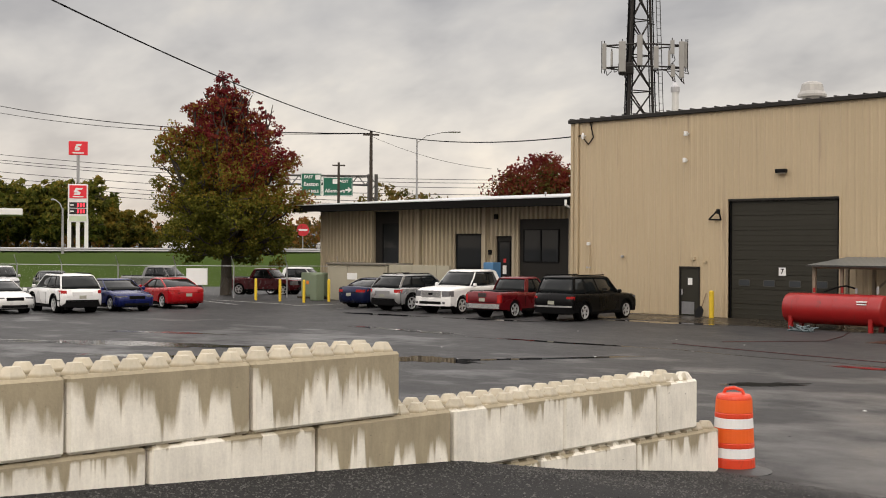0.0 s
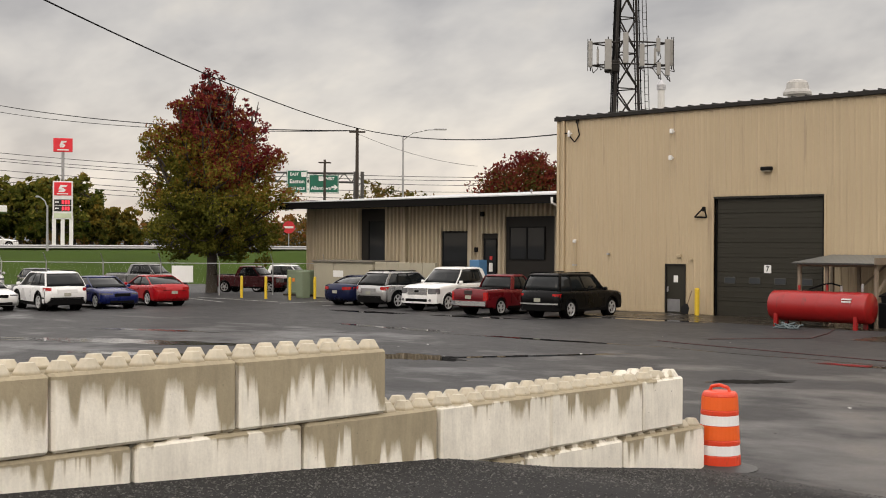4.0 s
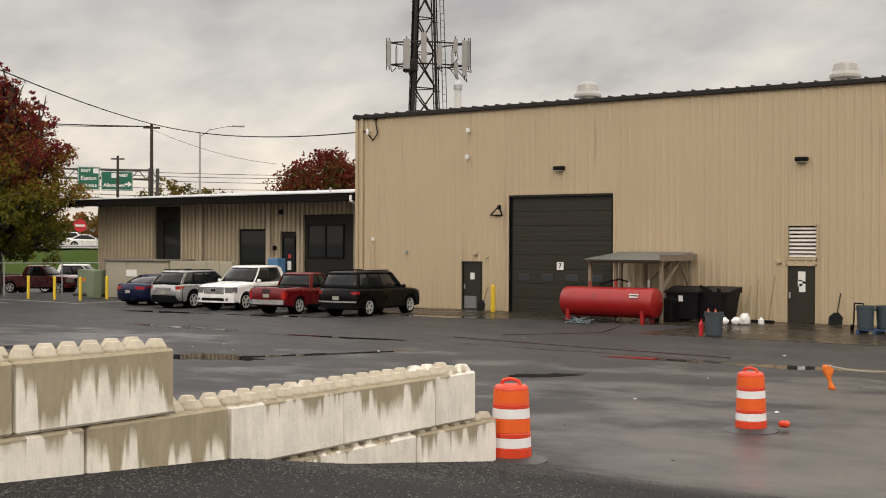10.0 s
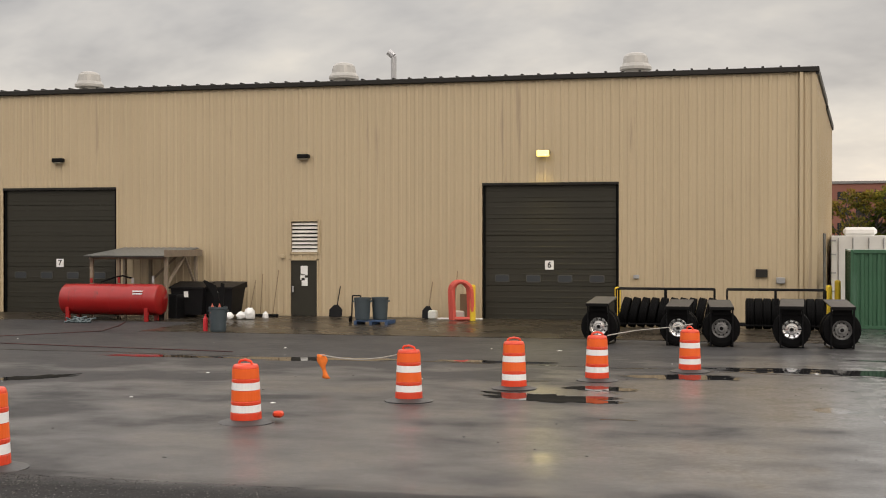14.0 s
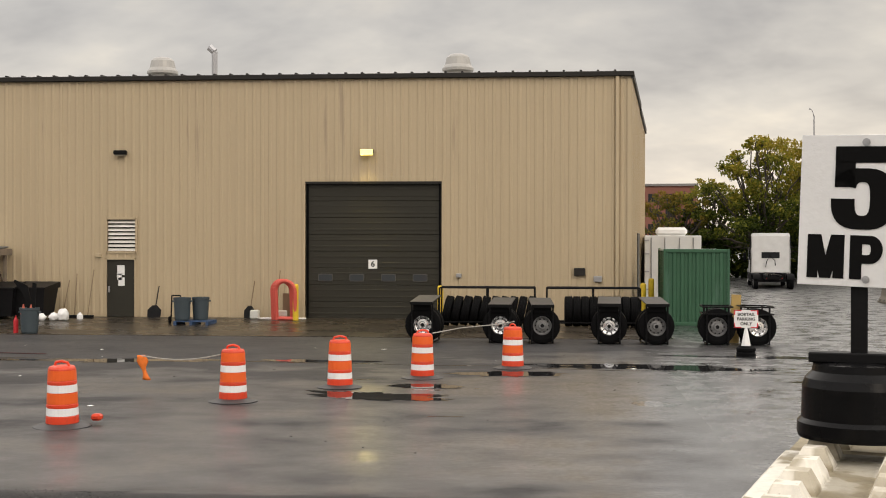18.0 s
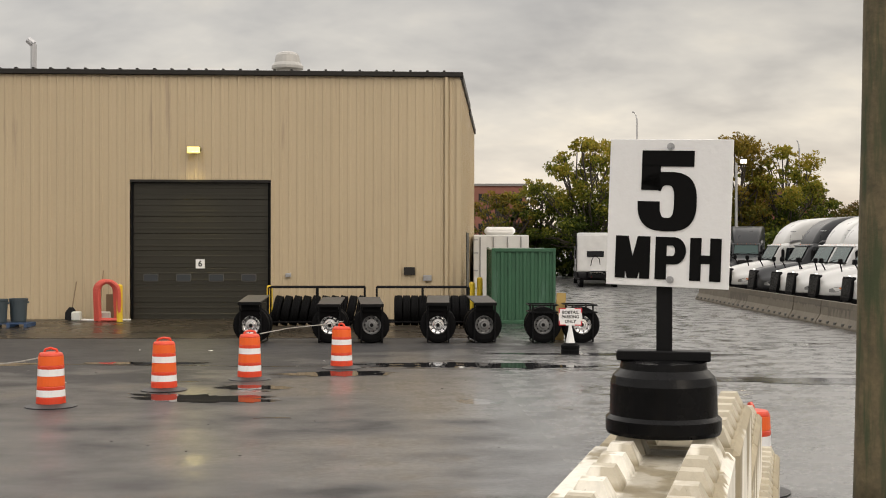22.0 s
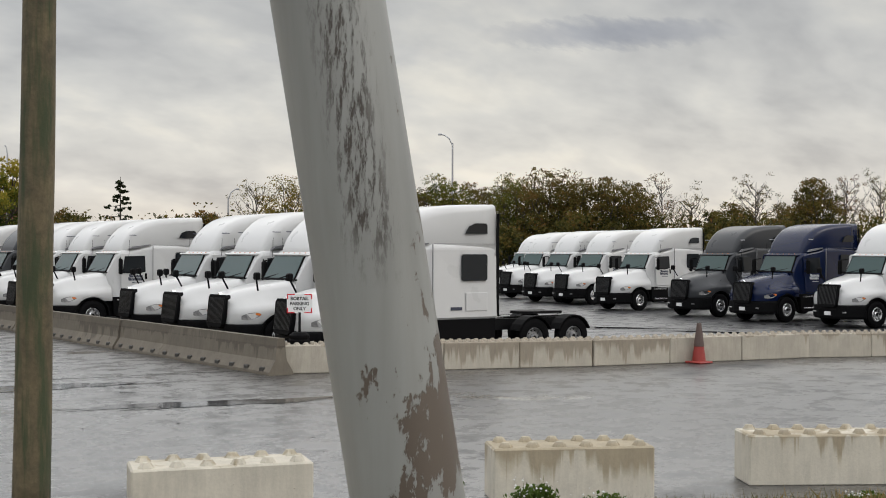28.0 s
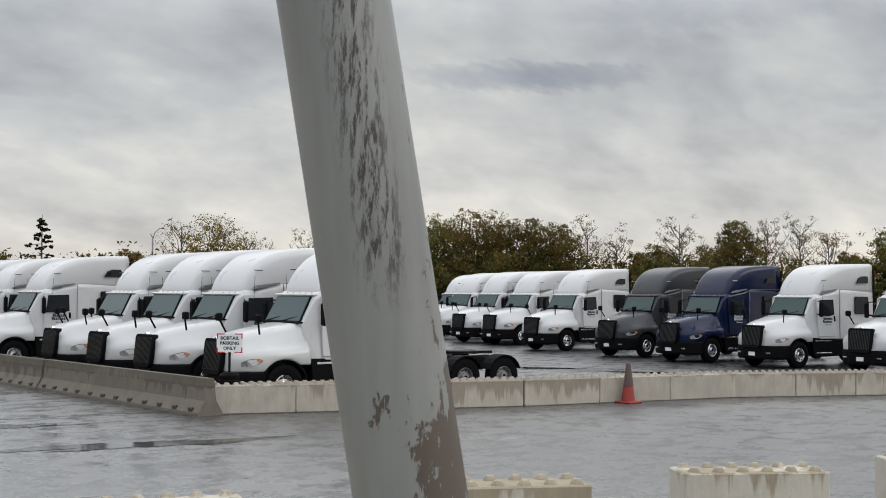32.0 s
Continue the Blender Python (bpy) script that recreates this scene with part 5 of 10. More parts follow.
def build_clutter():
    for x, y, a in ((-19.9, 43.6, 4), (-18.75, 43.9, -5)):
        b = thing("refuse_bin", pose(x, y, 0, 0, 0, a), "black plastic wheeled refuse bin with a sloping lid", "refuse bin", "black refuse bins")
        bm = bmesh.new()
        loft(bm, [[Vector((sx * (0.52 + 0.12 * k), sy * (0.40 + 0.12 * k), 0.12 + 1.0 * k)) for sx, sy in ((-1, -1), (1, -1), (1, 1), (-1, 1))] for k in (0, 0.5, 1)])
        part("body", bm, DARKPLASTIC, b)
        bm = bmesh.new()
        prism(bm, [(-0.58, 1.10), (-0.58, 1.16), (0.58, 1.34), (0.58, 1.12)], -0.70, 0.70, axis="x")
        part("lid", bm, DARKPLASTIC, b)
        for s in (-0.45, 0.45):
            bm = bmesh.new()
            tube(bm, (s - 0.04, 0.3, 0.1), (s + 0.04, 0.3, 0.1), 0.1)
            part("wheel", bm, RUBBER, b)
        part("label_patch", bx(-0.12, -0.52, 0.78, 0.04, -0.47, 1.0), PAPER, b)
    trash_can(pose(-15.85, 36.75, 0.014), "blue-grey plastic trash can full of scrap boards", True)
    s = thing("scrap_boards", pose(-15.85, 36.75, 0.60), "black scrap boards sticking out of a trash can", "scrap")
    for pts, y0 in (([(0.02, 0.0), (0.16, 0.0), (0.22, 0.92), (0.10, 0.96)], -0.02), ([(-0.10, 0.15), (0.08, 0.10), (-0.10, 0.86), (-0.50, 1.04), (-0.54, 0.98), (-0.24, 0.62)], 0.06)):
        bm = bmesh.new()
        prism(bm, pts, y0, y0 + 0.03)
        part("board", bm, BLACK, s)
    bm = bmesh.new()
    lathe(bm, [(0.001, 0), (0.07, 0), (0.075, 0.38), (0.03, 0.46), (0.03, 0.52), (0.001, 0.53)], 14, Matrix.Translation((-16.35, 36.9, 0.014)))
    tagged(part("fire_extinguisher", bm, RED_INK), "red fire extinguisher standing on the ground", "extinguisher")
    for x in (-15.98, -15.74):
        bm = bmesh.new()
        lathe(bm, [(0.001, 0.0), (0.09, 0.0), (0.015, 0.3), (0.001, 0.3)], 12, Matrix.Translation((x, 36.6, 0.60)))
        tagged(part("small_cone", bm, mat("faded_red_plastic", (0.45, 0.10, 0.06), 0.5)), "small faded red cone in a trash can", "cone")
    # white jugs
    for x, y, r, h in ((-17.95, 42.6, 0.15, 0.15), (-17.55, 42.75, 0.19, 0.16), (-17.25, 42.8, 0.2, 0.24)):
        bm = bmesh.new()
        bmesh.ops.create_icosphere(bm, subdivisions=3, radius=1.0)
        for q in bm.verts:
            k = 1 + 0.28 * noise.noise(q.co * 2.1 + Vector((x * 3, 0, 0)))
            q.co = Vector((x + q.co.x * r * k, y + q.co.y * r * k, 0.014 + max(0.0, h * 0.75 + q.co.z * h * k)))
        tagged(part("white_bag", bm, WHITE, smooth=True), "crumpled white plastic bag by the workshop wall", "bag", "white bags by the wall")
    for x, y, r in ((-16.95, 43.6, 0.11),):
        bm = bmesh.new()
        lathe(bm, [(0.001, 0), (r, 0), (r * 1.05, r * 0.4), (r * 0.95, r * 1.5), (r * 0.35, r * 2.0), (r * 0.3, r * 2.3), (0.001, r * 2.3)], 12, Matrix.Translation((x, y, 0.014)))
        tagged(part("plastic_jug", bm, WHITE), "white plastic jug on the apron", "jug", "white jugs by the wall")
    # brooms and shovels against the wall
    for x, h, lean, kind in ((-18.0, 1.35, 0.06, "broom"), (-17.55, 1.6, -0.10, "broom"), (-17.05, 1.75, 0.05, "broom"), (-14.55, 1.15, 0.03, "shovel"), (-11.0, 1.35, 0.08, "shovel"), (-10.0, 1.75, 0.03, "pole"), (-29.95, 1.0, 0.02, "shovel")):
        t = thing(kind if kind != "pole" else "long_bar", pose(x, 44.75, 0.014), "worn %s leaning against the workshop wall" % ("push broom" if kind == "broom" else kind), kind, "tools along the wall")
        bm = bmesh.new()
        tube(bm, (0, -0.15, 0.05), (lean, 0.36, h), 0.018 if kind != "shovel" else 0.022, n=6)
        part("shaft", bm, BLACK if x > -15 and x < -14 else BROOMWOOD, t)
        if kind == "broom":
            part("head", bx(-0.22, -0.22, 0.0, 0.22, -0.10, 0.09, 0.01), BLACK, t)
        elif kind == "shovel":
            bm = bmesh.new()
            w = 0.2 if x != -14.55 else 0.26
            loft(bm, [[Vector((sx * w * f, -0.2 + 0.03 * sx * sx + 0.12 * k, 0.02 + 0.42 * k + dz)) for sx, dz in ((-1, 0), (-0.3, -0.015), (0.3, -0.015), (1, 0), (1, 0.02), (-1, 0.02))] for k, f in ((0, 0.95), (0.6, 1.0), (1, 0.35))])
            part("blade", bm, BLACK, t)
    p = thing("pallet", pose(-12.1, 41.5, 0.014), "blue painted wooden pallet by the wall", "pallet")
    blue = mat("blue_pallet_paint", (0.02, 0.055, 0.13), 0.6, var=0.3, scale=5)
    for k in range(5):
        part("deck_board", bx(-0.6, -0.5 + 0.23 * k, 0.10, 0.6, -0.38 + 0.23 * k, 0.125), blue, p)
    for k in range(3):
        part("stringer", bx(-0.6 + 0.55 * k, -0.5, 0, -0.5 + 0.55 * k, 0.54, 0.10), blue, p)
    trash_can(pose(-12.5, 41.35, 0.14), "blue-grey plastic trash can on a blue pallet")
    trash_can(pose(-11.98, 41.75, 0.14, 0, 0, 20), "blue-grey plastic trash can on a blue pallet")
    h = thing("hand_truck", pose(-12.85, 41.7, 0.014), "black two-wheeled hand truck", "hand truck")
    bm = bmesh.new()
    path_tube(bm, [(-0.15, 0, 0.1), (-0.15, 0.1, 0.95), (0.15, 0.1, 0.95), (0.15, 0, 0.1)], 0.025)
    part("frame_tube", bm, BLACK, h)
    for sx in (-0.2, 0.2):
        bm = bmesh.new()
        tube(bm, (sx - 0.03, 0.02, 0.12), (sx + 0.03, 0.02, 0.12), 0.12)
        part("wheel", bm, RUBBER, h)
    bm = bmesh.new()
    path_tube(bm, [(-10.9, 44.5, 0.03), (-9.7, 44.5, 0.035), (-8.9, 44.6, 0.03)], 0.04)
    tagged(part("white_pipe", bm, WHITE), "white plastic pipe lying along the wall", "pipe")
    for x, s in ((-9.75, 0.2), (-10.75, 0.16)):
        tagged(part("bucket", bx(x - s, 44.3, 0.014, x + s, 44.6, 0.34, 0.04), mat("pale_bucket", (0.55, 0.56, 0.52), 0.6)), "pale plastic tub by the wall", "tub")
    # red arched frames
    for k in range(3):
        f = thing("arched_frame", pose(-9.66 + 0.085 * k, 44.15 - 0.1 * k, 0.014, 6, 0, -8), "faded red moulded plastic arch leaning by the door", "arch", "red plastic arches")
        bm = bmesh.new()
        pts = [(-0.36, 0, 0)] + [(-0.36 * math.cos(a), 0, 1.05 + 0.36 * math.sin(a)) for a in np.linspace(0, math.pi, 11)] + [(0.36, 0, 0)]
        path_tube(bm, pts, 0.075, 8)
        path_tube(bm, [(-0.36, 0, 0.06), (0.36, 0, 0.06)], 0.06, 8)
        part("arch_tube", bm, mat("faded_red_moulding", (0.62, 0.10, 0.075), 0.5, var=0.15, scale=4), f)
    tagged(part("wood_sheet", bx(-9.72, 44.4, 0.014, -9.22, 44.45, 0.95), BROOMWOOD), "brown plywood sheet behind red arches", "board")
    # bollards
    for x, y, hh in ((-29.3, 44.55, 1.15), (-9.14, 43.9, 1.3), (-4.0, 44.4, 1.25), (3.2, 44.9, 1.35), (3.55, 45.8, 1.5)):
        bm = bmesh.new()
        lathe(bm, [(0.105, 0), (0.105, hh - 0.06), (0.08, hh - 0.015), (0.03, hh), (0.001, hh)], 16, Matrix.Translation((x, y, 0.012)))
        tagged(part("bollard", bm, YELLOW), "yellow painted steel bollard beside a workshop door", "bollard", "yellow bollards")
    bm = bmesh.new()
    rnd = random.Random(12)
    for k in range(26):
        a, b = Vector((rnd.uniform(-0.5, 0.5), rnd.uniform(-0.25, 0.25), 0.02)), Vector((rnd.uniform(-0.5, 0.5), rnd.uniform(-0.25, 0.25), rnd.uniform(0.03, 0.2)))
        tube(bm, a + Vector((-22.45, 39.9, 0)), b + Vector((-22.45, 39.9, 0)), 0.03, n=5)
    tagged(part("hose_heap", bm, mat("grey_green_hose", (0.08, 0.11, 0.12), 0.5, var=0.4, scale=9)), "tangled dark hose lying in front of the red tank", "hose")
    bm = bmesh.new()
    pts = [(-21.0, 40.5, 0.02), (-20.2, 38.5, 0.02), (-19.5, 36.0, 0.02), (-21.5, 33.2, 0.02)]
    path_tube(bm, pts, 0.013, 6)
    path_tube(bm, [(-22.2, 31.5, 0.02), (-21.0, 31.2, 0.02), (-17.0, 30.6, 0.02), (-12.5, 30.0, 0.02)], 0.014, 6)
    tagged(part("red_hose", bm, mat("dark_red_hose", (0.05, 0.009, 0.009), 0.5)), "long dark red hose lying across the wet asphalt", "hose")
    # small boxes on the wall
    for x, z, s, ma in ((-30.0, 2.35, 0.06, TAN), (-30.6, 2.5, 0.1, TAN), (-16.85, 2.3, 0.1, TAN), (-34.4, 2.55, 0.07, STEEL), (0.95, 1.75, 0.2, DARKTRIM), (1.6, 1.5, 0.15, STEEL), (-3.4, 1.6, 0.1, STEEL)):
        tagged(part("junction_box", bx(x - s, FY - 0.13, z - s * 0.7, x + s, FY - 0.032, z + s * 0.7, 0.01), ma), "small junction box on the workshop wall", "box", "boxes on the wall")
    for x, z in ((-30.9, 7.9), (-30.95, 6.75), (-29.5, 4.15)):
        c = thing("camera_bracket", pose(x, FY - 0.03, z), "small security lamp on a bracket on the wall", "wall fitting", "fittings on the wall")
        bm = bmesh.new()
        if z > 5:
            tube(bm, (0, 0, 0), (0, -0.2, 0.05), 0.03)
            box(bm, -0.07, -0.3, -0.1, 0.07, -0.16, 0.1, 0.02)
            part("head", bm, WHITE, c)
        else:
            path_tube(bm, [(0.25, 0, 0), (-0.25, -0.15, 0.02), (0.3, -0.3, 0.42), (0.25, 0, 0)], 0.035)
            box(bm, 0.2, -0.32, 0.25, 0.34, -0.2, 0.45, 0.02)
            part("head", bm, BLACK, c)


    c = thing("service_drop", pose(-36.6, FY - 0.03, 8.15), "white insulator and looped cable at the corner of the wall", "wall fitting", "fittings on the wall")
    bm = bmesh.new()
    tube(bm, (0, 0, 0), (0, -0.22, 0), 0.035)
    lathe(bm, [(0.001, -0.16), (0.06, -0.16), (0.075, 0.0), (0.05, 0.12), (0.001, 0.14)], 10, Matrix.Translation((0, -0.2, 0)))
    part("insulator", bm, WHITE, c)
    bm = bmesh.new()
    path_tube(bm, [(0, -0.2, -0.1), (0.25, -0.1, -0.42), (0.5, -0.05, -0.1), (0.38, -0.05, 0.35), (0.42, -0.05, 0.62), (0.3, -0.05, 0.66), (0.32, -0.05, 0.45)], 0.028, 6)
    part("cable_loop", bm, RUBBER, c)
    c = thing("standpipe", pose(-36.3, FY - 0.09, 0), "white conduit pipe with a small lamp on the wall", "pipe", "fittings on the wall")
    bm = bmesh.new()
    tube(bm, (0, 0, 0), (0, 0, 3.15), 0.035)
    part("pipe", bm, TAN, c)
    part("clip_plate", bx(-0.17, -0.02, 1.98, 0.06, 0.058, 2.06), STEEL, c)
    part("lamp_head", bx(-0.1, -0.1, 3.05, 0.04, 0.05, 3.2, 0.02), WHITE, c)


build_clutter()


# ---- tyres and racks ----
def tyre_mesh(r, w, ri):
    bm = bmesh.new()
    prof = [(ri, -w * 0.36), (ri + 0.03, -w * 0.48), (r * 0.80, -w * 0.5), (r * 0.96, -w * 0.43), (r, -w * 0.36), (r, -w * 0.22), (r - 0.012, -w * 0.21), (r - 0.012, -w * 0.17), (r, -w * 0.16), (r, w * 0.16), (r - 0.012, w * 0.17), (r - 0.012, w * 0.21), (r, w * 0.22), (r, w * 0.36), (r * 0.96, w * 0.43), (r * 0.80, w * 0.5), (ri + 0.03, w * 0.48), (ri, w * 0.36), (ri - 0.005, 0), (ri, -w * 0.36)]
    lathe(bm, prof, 30, Matrix.Rotation(radians(90), 4, "X"))
    me = bpy.data.meshes.new("tyre")
    bm.to_mesh(me); bm.free()
    me.materials.append(RUBBER)
    return me


def rim_mesh(ri, material, holes=10):
    """A dished truck rim with round hand holes and a hub, facing -y."""
    bm = bmesh.new()
    lathe(bm, [(ri * 1.01, -0.12), (ri * 0.97, -0.13), (ri * 0.93, -0.10), (ri * 0.88, -0.03), (ri * 0.80, -0.02), (ri * 0.62, -0.055), (ri * 0.42, -0.06), (ri * 0.40, -0.10), (ri * 0.33, -0.12), (ri * 0.12, -0.125), (0.001, -0.125)], 30, Matrix.Rotation(radians(90), 4, "X") @ Matrix.Diagonal((1, 1, -1, 1)))
    me = bpy.data.meshes.new("rim")
    bm.to_mesh(me); bm.free()
    me.materials.append(material)
    bm = bmesh.new()
    for k in range(holes):
        a = 2 * math.pi * k / holes
        tube(bm, (ri * 0.70 * math.cos(a), -0.03, ri * 0.70 * math.sin(a)), (ri * 0.70 * math.cos(a), -0.052, ri * 0.70 * math.sin(a)), ri * 0.085, n=8)
    tube(bm, (0, -0.12, 0), (0, -0.128, 0), ri * 0.2, n=14)
    m2 = bpy.data.meshes.new("hand_holes")
    bm.to_mesh(m2); bm.free()
    m2.materials.append(BLACK)
    return me, m2


TYRE = tyre_mesh(0.50, 0.28, 0.26)
RIM_BRIGHT, HOLES = rim_mesh(0.26, CHROME)
RIM_DULL, _ = rim_mesh(0.26, mat("dull_steel_rim", (0.22, 0.22, 0.22), 0.5, 0.6, var=0.3, scale=9))
DECK = mat("weathered_deck_board", (0.034, 0.029, 0.023), 0.6, var=0.3, scale=3)


def wheel_part(parent, m, rim):
    w = piece("tyre", TYRE, parent, m)
    piece("rim", rim, w, Matrix.Identity(4))
    piece("hand_holes", HOLES, w, Matrix.Identity(4))["kind"] = "stuff"
    return w


def build_tyre_stands():
    for k, (x, rim, deck, top) in enumerate(((-3.5, RIM_BRIGHT, True, 1.12), (-1.34, RIM_BRIGHT, True, 1.06), (-0.2, RIM_DULL, True, 1.06), (1.65, RIM_BRIGHT, True, 1.1), (2.92, RIM_DULL, True, 1.1), (4.58, RIM_DULL, False, 1.05), (5.66, RIM_BRIGHT, False, 1.05))):
        s = thing("wheel_stand", pose(x - 0.1, 34.75, 0, 0, 0, (-6, -4, 5, -3, 6, -2, 3)[k]), "black steel stand holding a used truck wheel" + (" under a flat deck" if deck else " with an open top"), "wheel stand", "wheel stands in a row")
        wheel_part(s, pose(0, 0, 0.50), rim)
        piece("tyre", TYRE, s, pose(0, 0.36, 0.50))
        for sx in (-0.29, 0.29):
            for y in (-0.18, 0.75):
                bm = bmesh.new()
                tube(bm, (sx, y, 0.02), (sx, y, top + (0.1 if deck and y > 0 else 0.0)), 0.026, n=6)
                part("upright", bm, BLACK, s)
            bm = bmesh.new()
            tube(bm, (sx, -0.18, 0.03), (sx, 0.75, 0.03), 0.022, n=6)
            part("foot_bar", bm, BLACK, s)
        if deck:
            # the deck tips forward, with a turned-down front lip
            bm = bx(-0.315, -0.32, top, 0.315, 0.98, top + 0.035, 0.006)
            bmesh.ops.rotate(bm, verts=bm.verts, cent=(0, -0.32, top), matrix=Matrix.Rotation(radians(6), 3, "X"))
            part("deck", bm, DECK, s)
            part("mudflap", bx(-0.25, -0.20, top - 0.20, 0.25, -0.185, top - 0.02, 0.004), RUBBER, s)
            part("deck_lip", bx(-0.315, -0.345, top - 0.05, 0.315, -0.325, top + 0.03, 0.004), BLACK, s)
        else:
            bm = bmesh.new()
            for z in (top, top - 0.2):
                path_tube(bm, [(-0.4, -0.2, z), (0.4, -0.2, z), (0.4, 0.75, z), (-0.4, 0.75, z), (-0.4, -0.2, z)], 0.022, 6)
            part("rail", bm, BLACK, s)
    for x0, x1, n, lean in ((-3.75, -0.6, 10, 12), (-0.2, 2.85, 9, 0)):
        r = thing("tyre_rack", pose(0, 41.7, 0), "black steel rack holding a row of spare truck tyres", "tyre rack", "tyre racks")
        for k in range(n):
            x = x0 + (0.25 if lean else 0.72) + (x1 - x0 - (0.4 if lean else 0.9)) * k / (n - 1)
            piece("tyre", TYRE, r, pose(x, 0, 0.52, 0, 0, 90) @ pose(0, 0, 0, lean, 0, 0))
        for y in (-0.4, 0.4):
            bm = bmesh.new()
            path_tube(bm, [(x0, y, 0), (x0, y, 1.3), (x1, y, 1.3), (x1, y, 0)], 0.03, 6)
            tube(bm, ((x0 + x1) / 2, y, 0), ((x0 + x1) / 2, y, 1.3), 0.03, n=6)
            tube(bm, (x0, y, 0.16), (x1, y, 0.16), 0.03, n=6)
            part("rail", bm, BLACK, r)


build_tyre_stands()


def build_containers():
    green = mat("faded_green_container_paint", (0.022, 0.085, 0.042), 0.55, var=0.2, scale=1.4, bump=0.05, stain=(0.05, 0.12, 0.078), stain_amount=0.15, stain_scale=(2.5, 2.5, 0.5))
    c = thing("shipping_container", pose(4.82, 42.7, 0, 0, 0, -3) @ Matrix.Diagonal((0.9, 1, 1, 1)), "faded green corrugated steel shipping container", "container")
    def corrugated(bm, x0, x1, y, n, depth, m):
        prof = []
        for k in range(n):
            a = x0 + (x1 - x0) * k / n
            w = (x1 - x0) / n
            prof += [(a, 0), (a + 0.35 * w, 0), (a + 0.5 * w, depth), (a + 0.85 * w, depth)]
        prof.append((x1, 0))
        lo = [bm.verts.new(m @ Vector((x, y + d, 0.12))) for x, d in prof]
        hi = [bm.verts.new(m @ Vector((x, y + d, 2.5))) for x, d in prof]
        for i in range(len(prof) - 1):
            bm.faces.new((lo[i], lo[i + 1], hi[i + 1], hi[i]))
    bm = bmesh.new()
    corrugated(bm, -1.15, 1.15, 0, 8, 0.04, Matrix.Identity(4))
    part("end_panel", bm, green, c)
    for sx in (-1, 1):
        bm = bmesh.new()
        m = Matrix.Translation((sx * 1.17, 3.0, 0)) @ Matrix.Rotation(radians(90 * sx), 4, "Z")
        corrugated(bm, -2.95, 2.95, 0, 20, 0.04, m)
        part("side_panel", bm, green, c)
    for x in (-1.22, 1.12):
        for y in (-0.03, 5.95):
            part("corner_post", bx(x, y, 0, x + 0.1, y + 0.1, 2.59, 0.01), green, c)
    for z in (0.0, 2.47):
        part("end_rail", bx(-1.12, -0.03, z, 1.12, 0.06, z + 0.12, 0.01), green, c)
    part("roof", bx(-1.21, 0.0, 2.52, 1.21, 6.05, 2.57), mat("pale_roof_paint", (0.30, 0.38, 0.33), 0.5), c)
    part("rear_panel", bx(-1.15, 5.95, 0.1, 1.15, 6.0, 2.5), green, c)
    b = thing("box_trailer", pose(5.28, 56.5, -0.12, 0, 0, -4), "white box trailer with door bars parked by the workshop", "trailer")
    part("box_body", bx(-1.2, 0, 0.45, 1.3, 9, 3.25, 0.03), mat("trailer_white", (0.66, 0.66, 0.64), 0.5, var=0.08), b)
    for x in (-0.9, -0.3, 0.35, 0.95):
        bm = bmesh.new()
        tube(bm, (x, -0.04, 0.5), (x, -0.04, 3.15), 0.025, n=6)
        part("lock_rod", bm, STEEL, b)
    for z in (0.8, 1.6, 2.4, 3.0):
        part("hinge", bx(-1.22, -0.05, z, -1.0, 0.0, z + 0.06), STEEL, b)
    part("cooling_unit", bx(-0.7, 0.4, 3.25, 0.7, 1.6, 3.62, 0.12), WHITE, b)
    for x in (-0.9, 0.9):
        piece("tyre", TYRE, b, pose(x, 1.2, 0.5, 0, 0, 90))
    bm = bmesh.new()
    box(bm, -0.13, -0.04, 0, 0.13, 0.04, 1.35)
    ob = part("plank_post", bm, mat("yellow_plank", (0.40, 0.27, 0.09), 0.7, var=0.2))
    ob.matrix_basis = pose(5.05, 35.6, 0, 0, 3, 10)
    tagged(ob, "upright yellowish plank between wheel stands", "plank")


build_containers()

def build_cone():
    c = thing("traffic_cone", pose(24.72, 20.78, 0.0), "faded red traffic cone beside the lot wall", "traffic cone")
    bm = bmesh.new()
    lathe(bm, [(0.22, 0.04), (0.17, 0.06), (0.05, 0.98), (0.03, 1.0), (0.001, 1.0)], 20)
    part("cone_body", bm, mat("faded_cone_red", (0.27, 0.03, 0.022), 0.55, var=0.2, scale=5), c)
    bm = bmesh.new()
    lathe(bm, [(0.128, 0.42), (0.132, 0.43), (0.057, 0.985), (0.04, 1.004), (0.001, 1.006)], 20)
    part("sleeve", bm, mat("dirty_cone_sleeve", (0.085, 0.055, 0.045), 0.6, var=0.35, scale=6), c, "dirty grey-brown sleeve")
    part("foot", bx(-0.25, -0.25, 0, 0.25, 0.25, 0.05, 0.02), mat("faded_cone_red", (0.27, 0.03, 0.022)), c)
    copy_thing(c, pose(25.2, 107.0, 0))


build_cone()

# ---- sleeper tractors ----
def paint(name, col, rough=0.3, metal=0.0, coat=0.4, spec=0.4):
    return mat(name, col, rough, metal, var=0.05, scale=1.2, bump=0.0, coat=coat, rvar=0.08, stain=tuple(c * 0.8 for c in col), stain_amount=-0.12, stain_scale=(1.5, 1.5, 0.6), spec=spec)


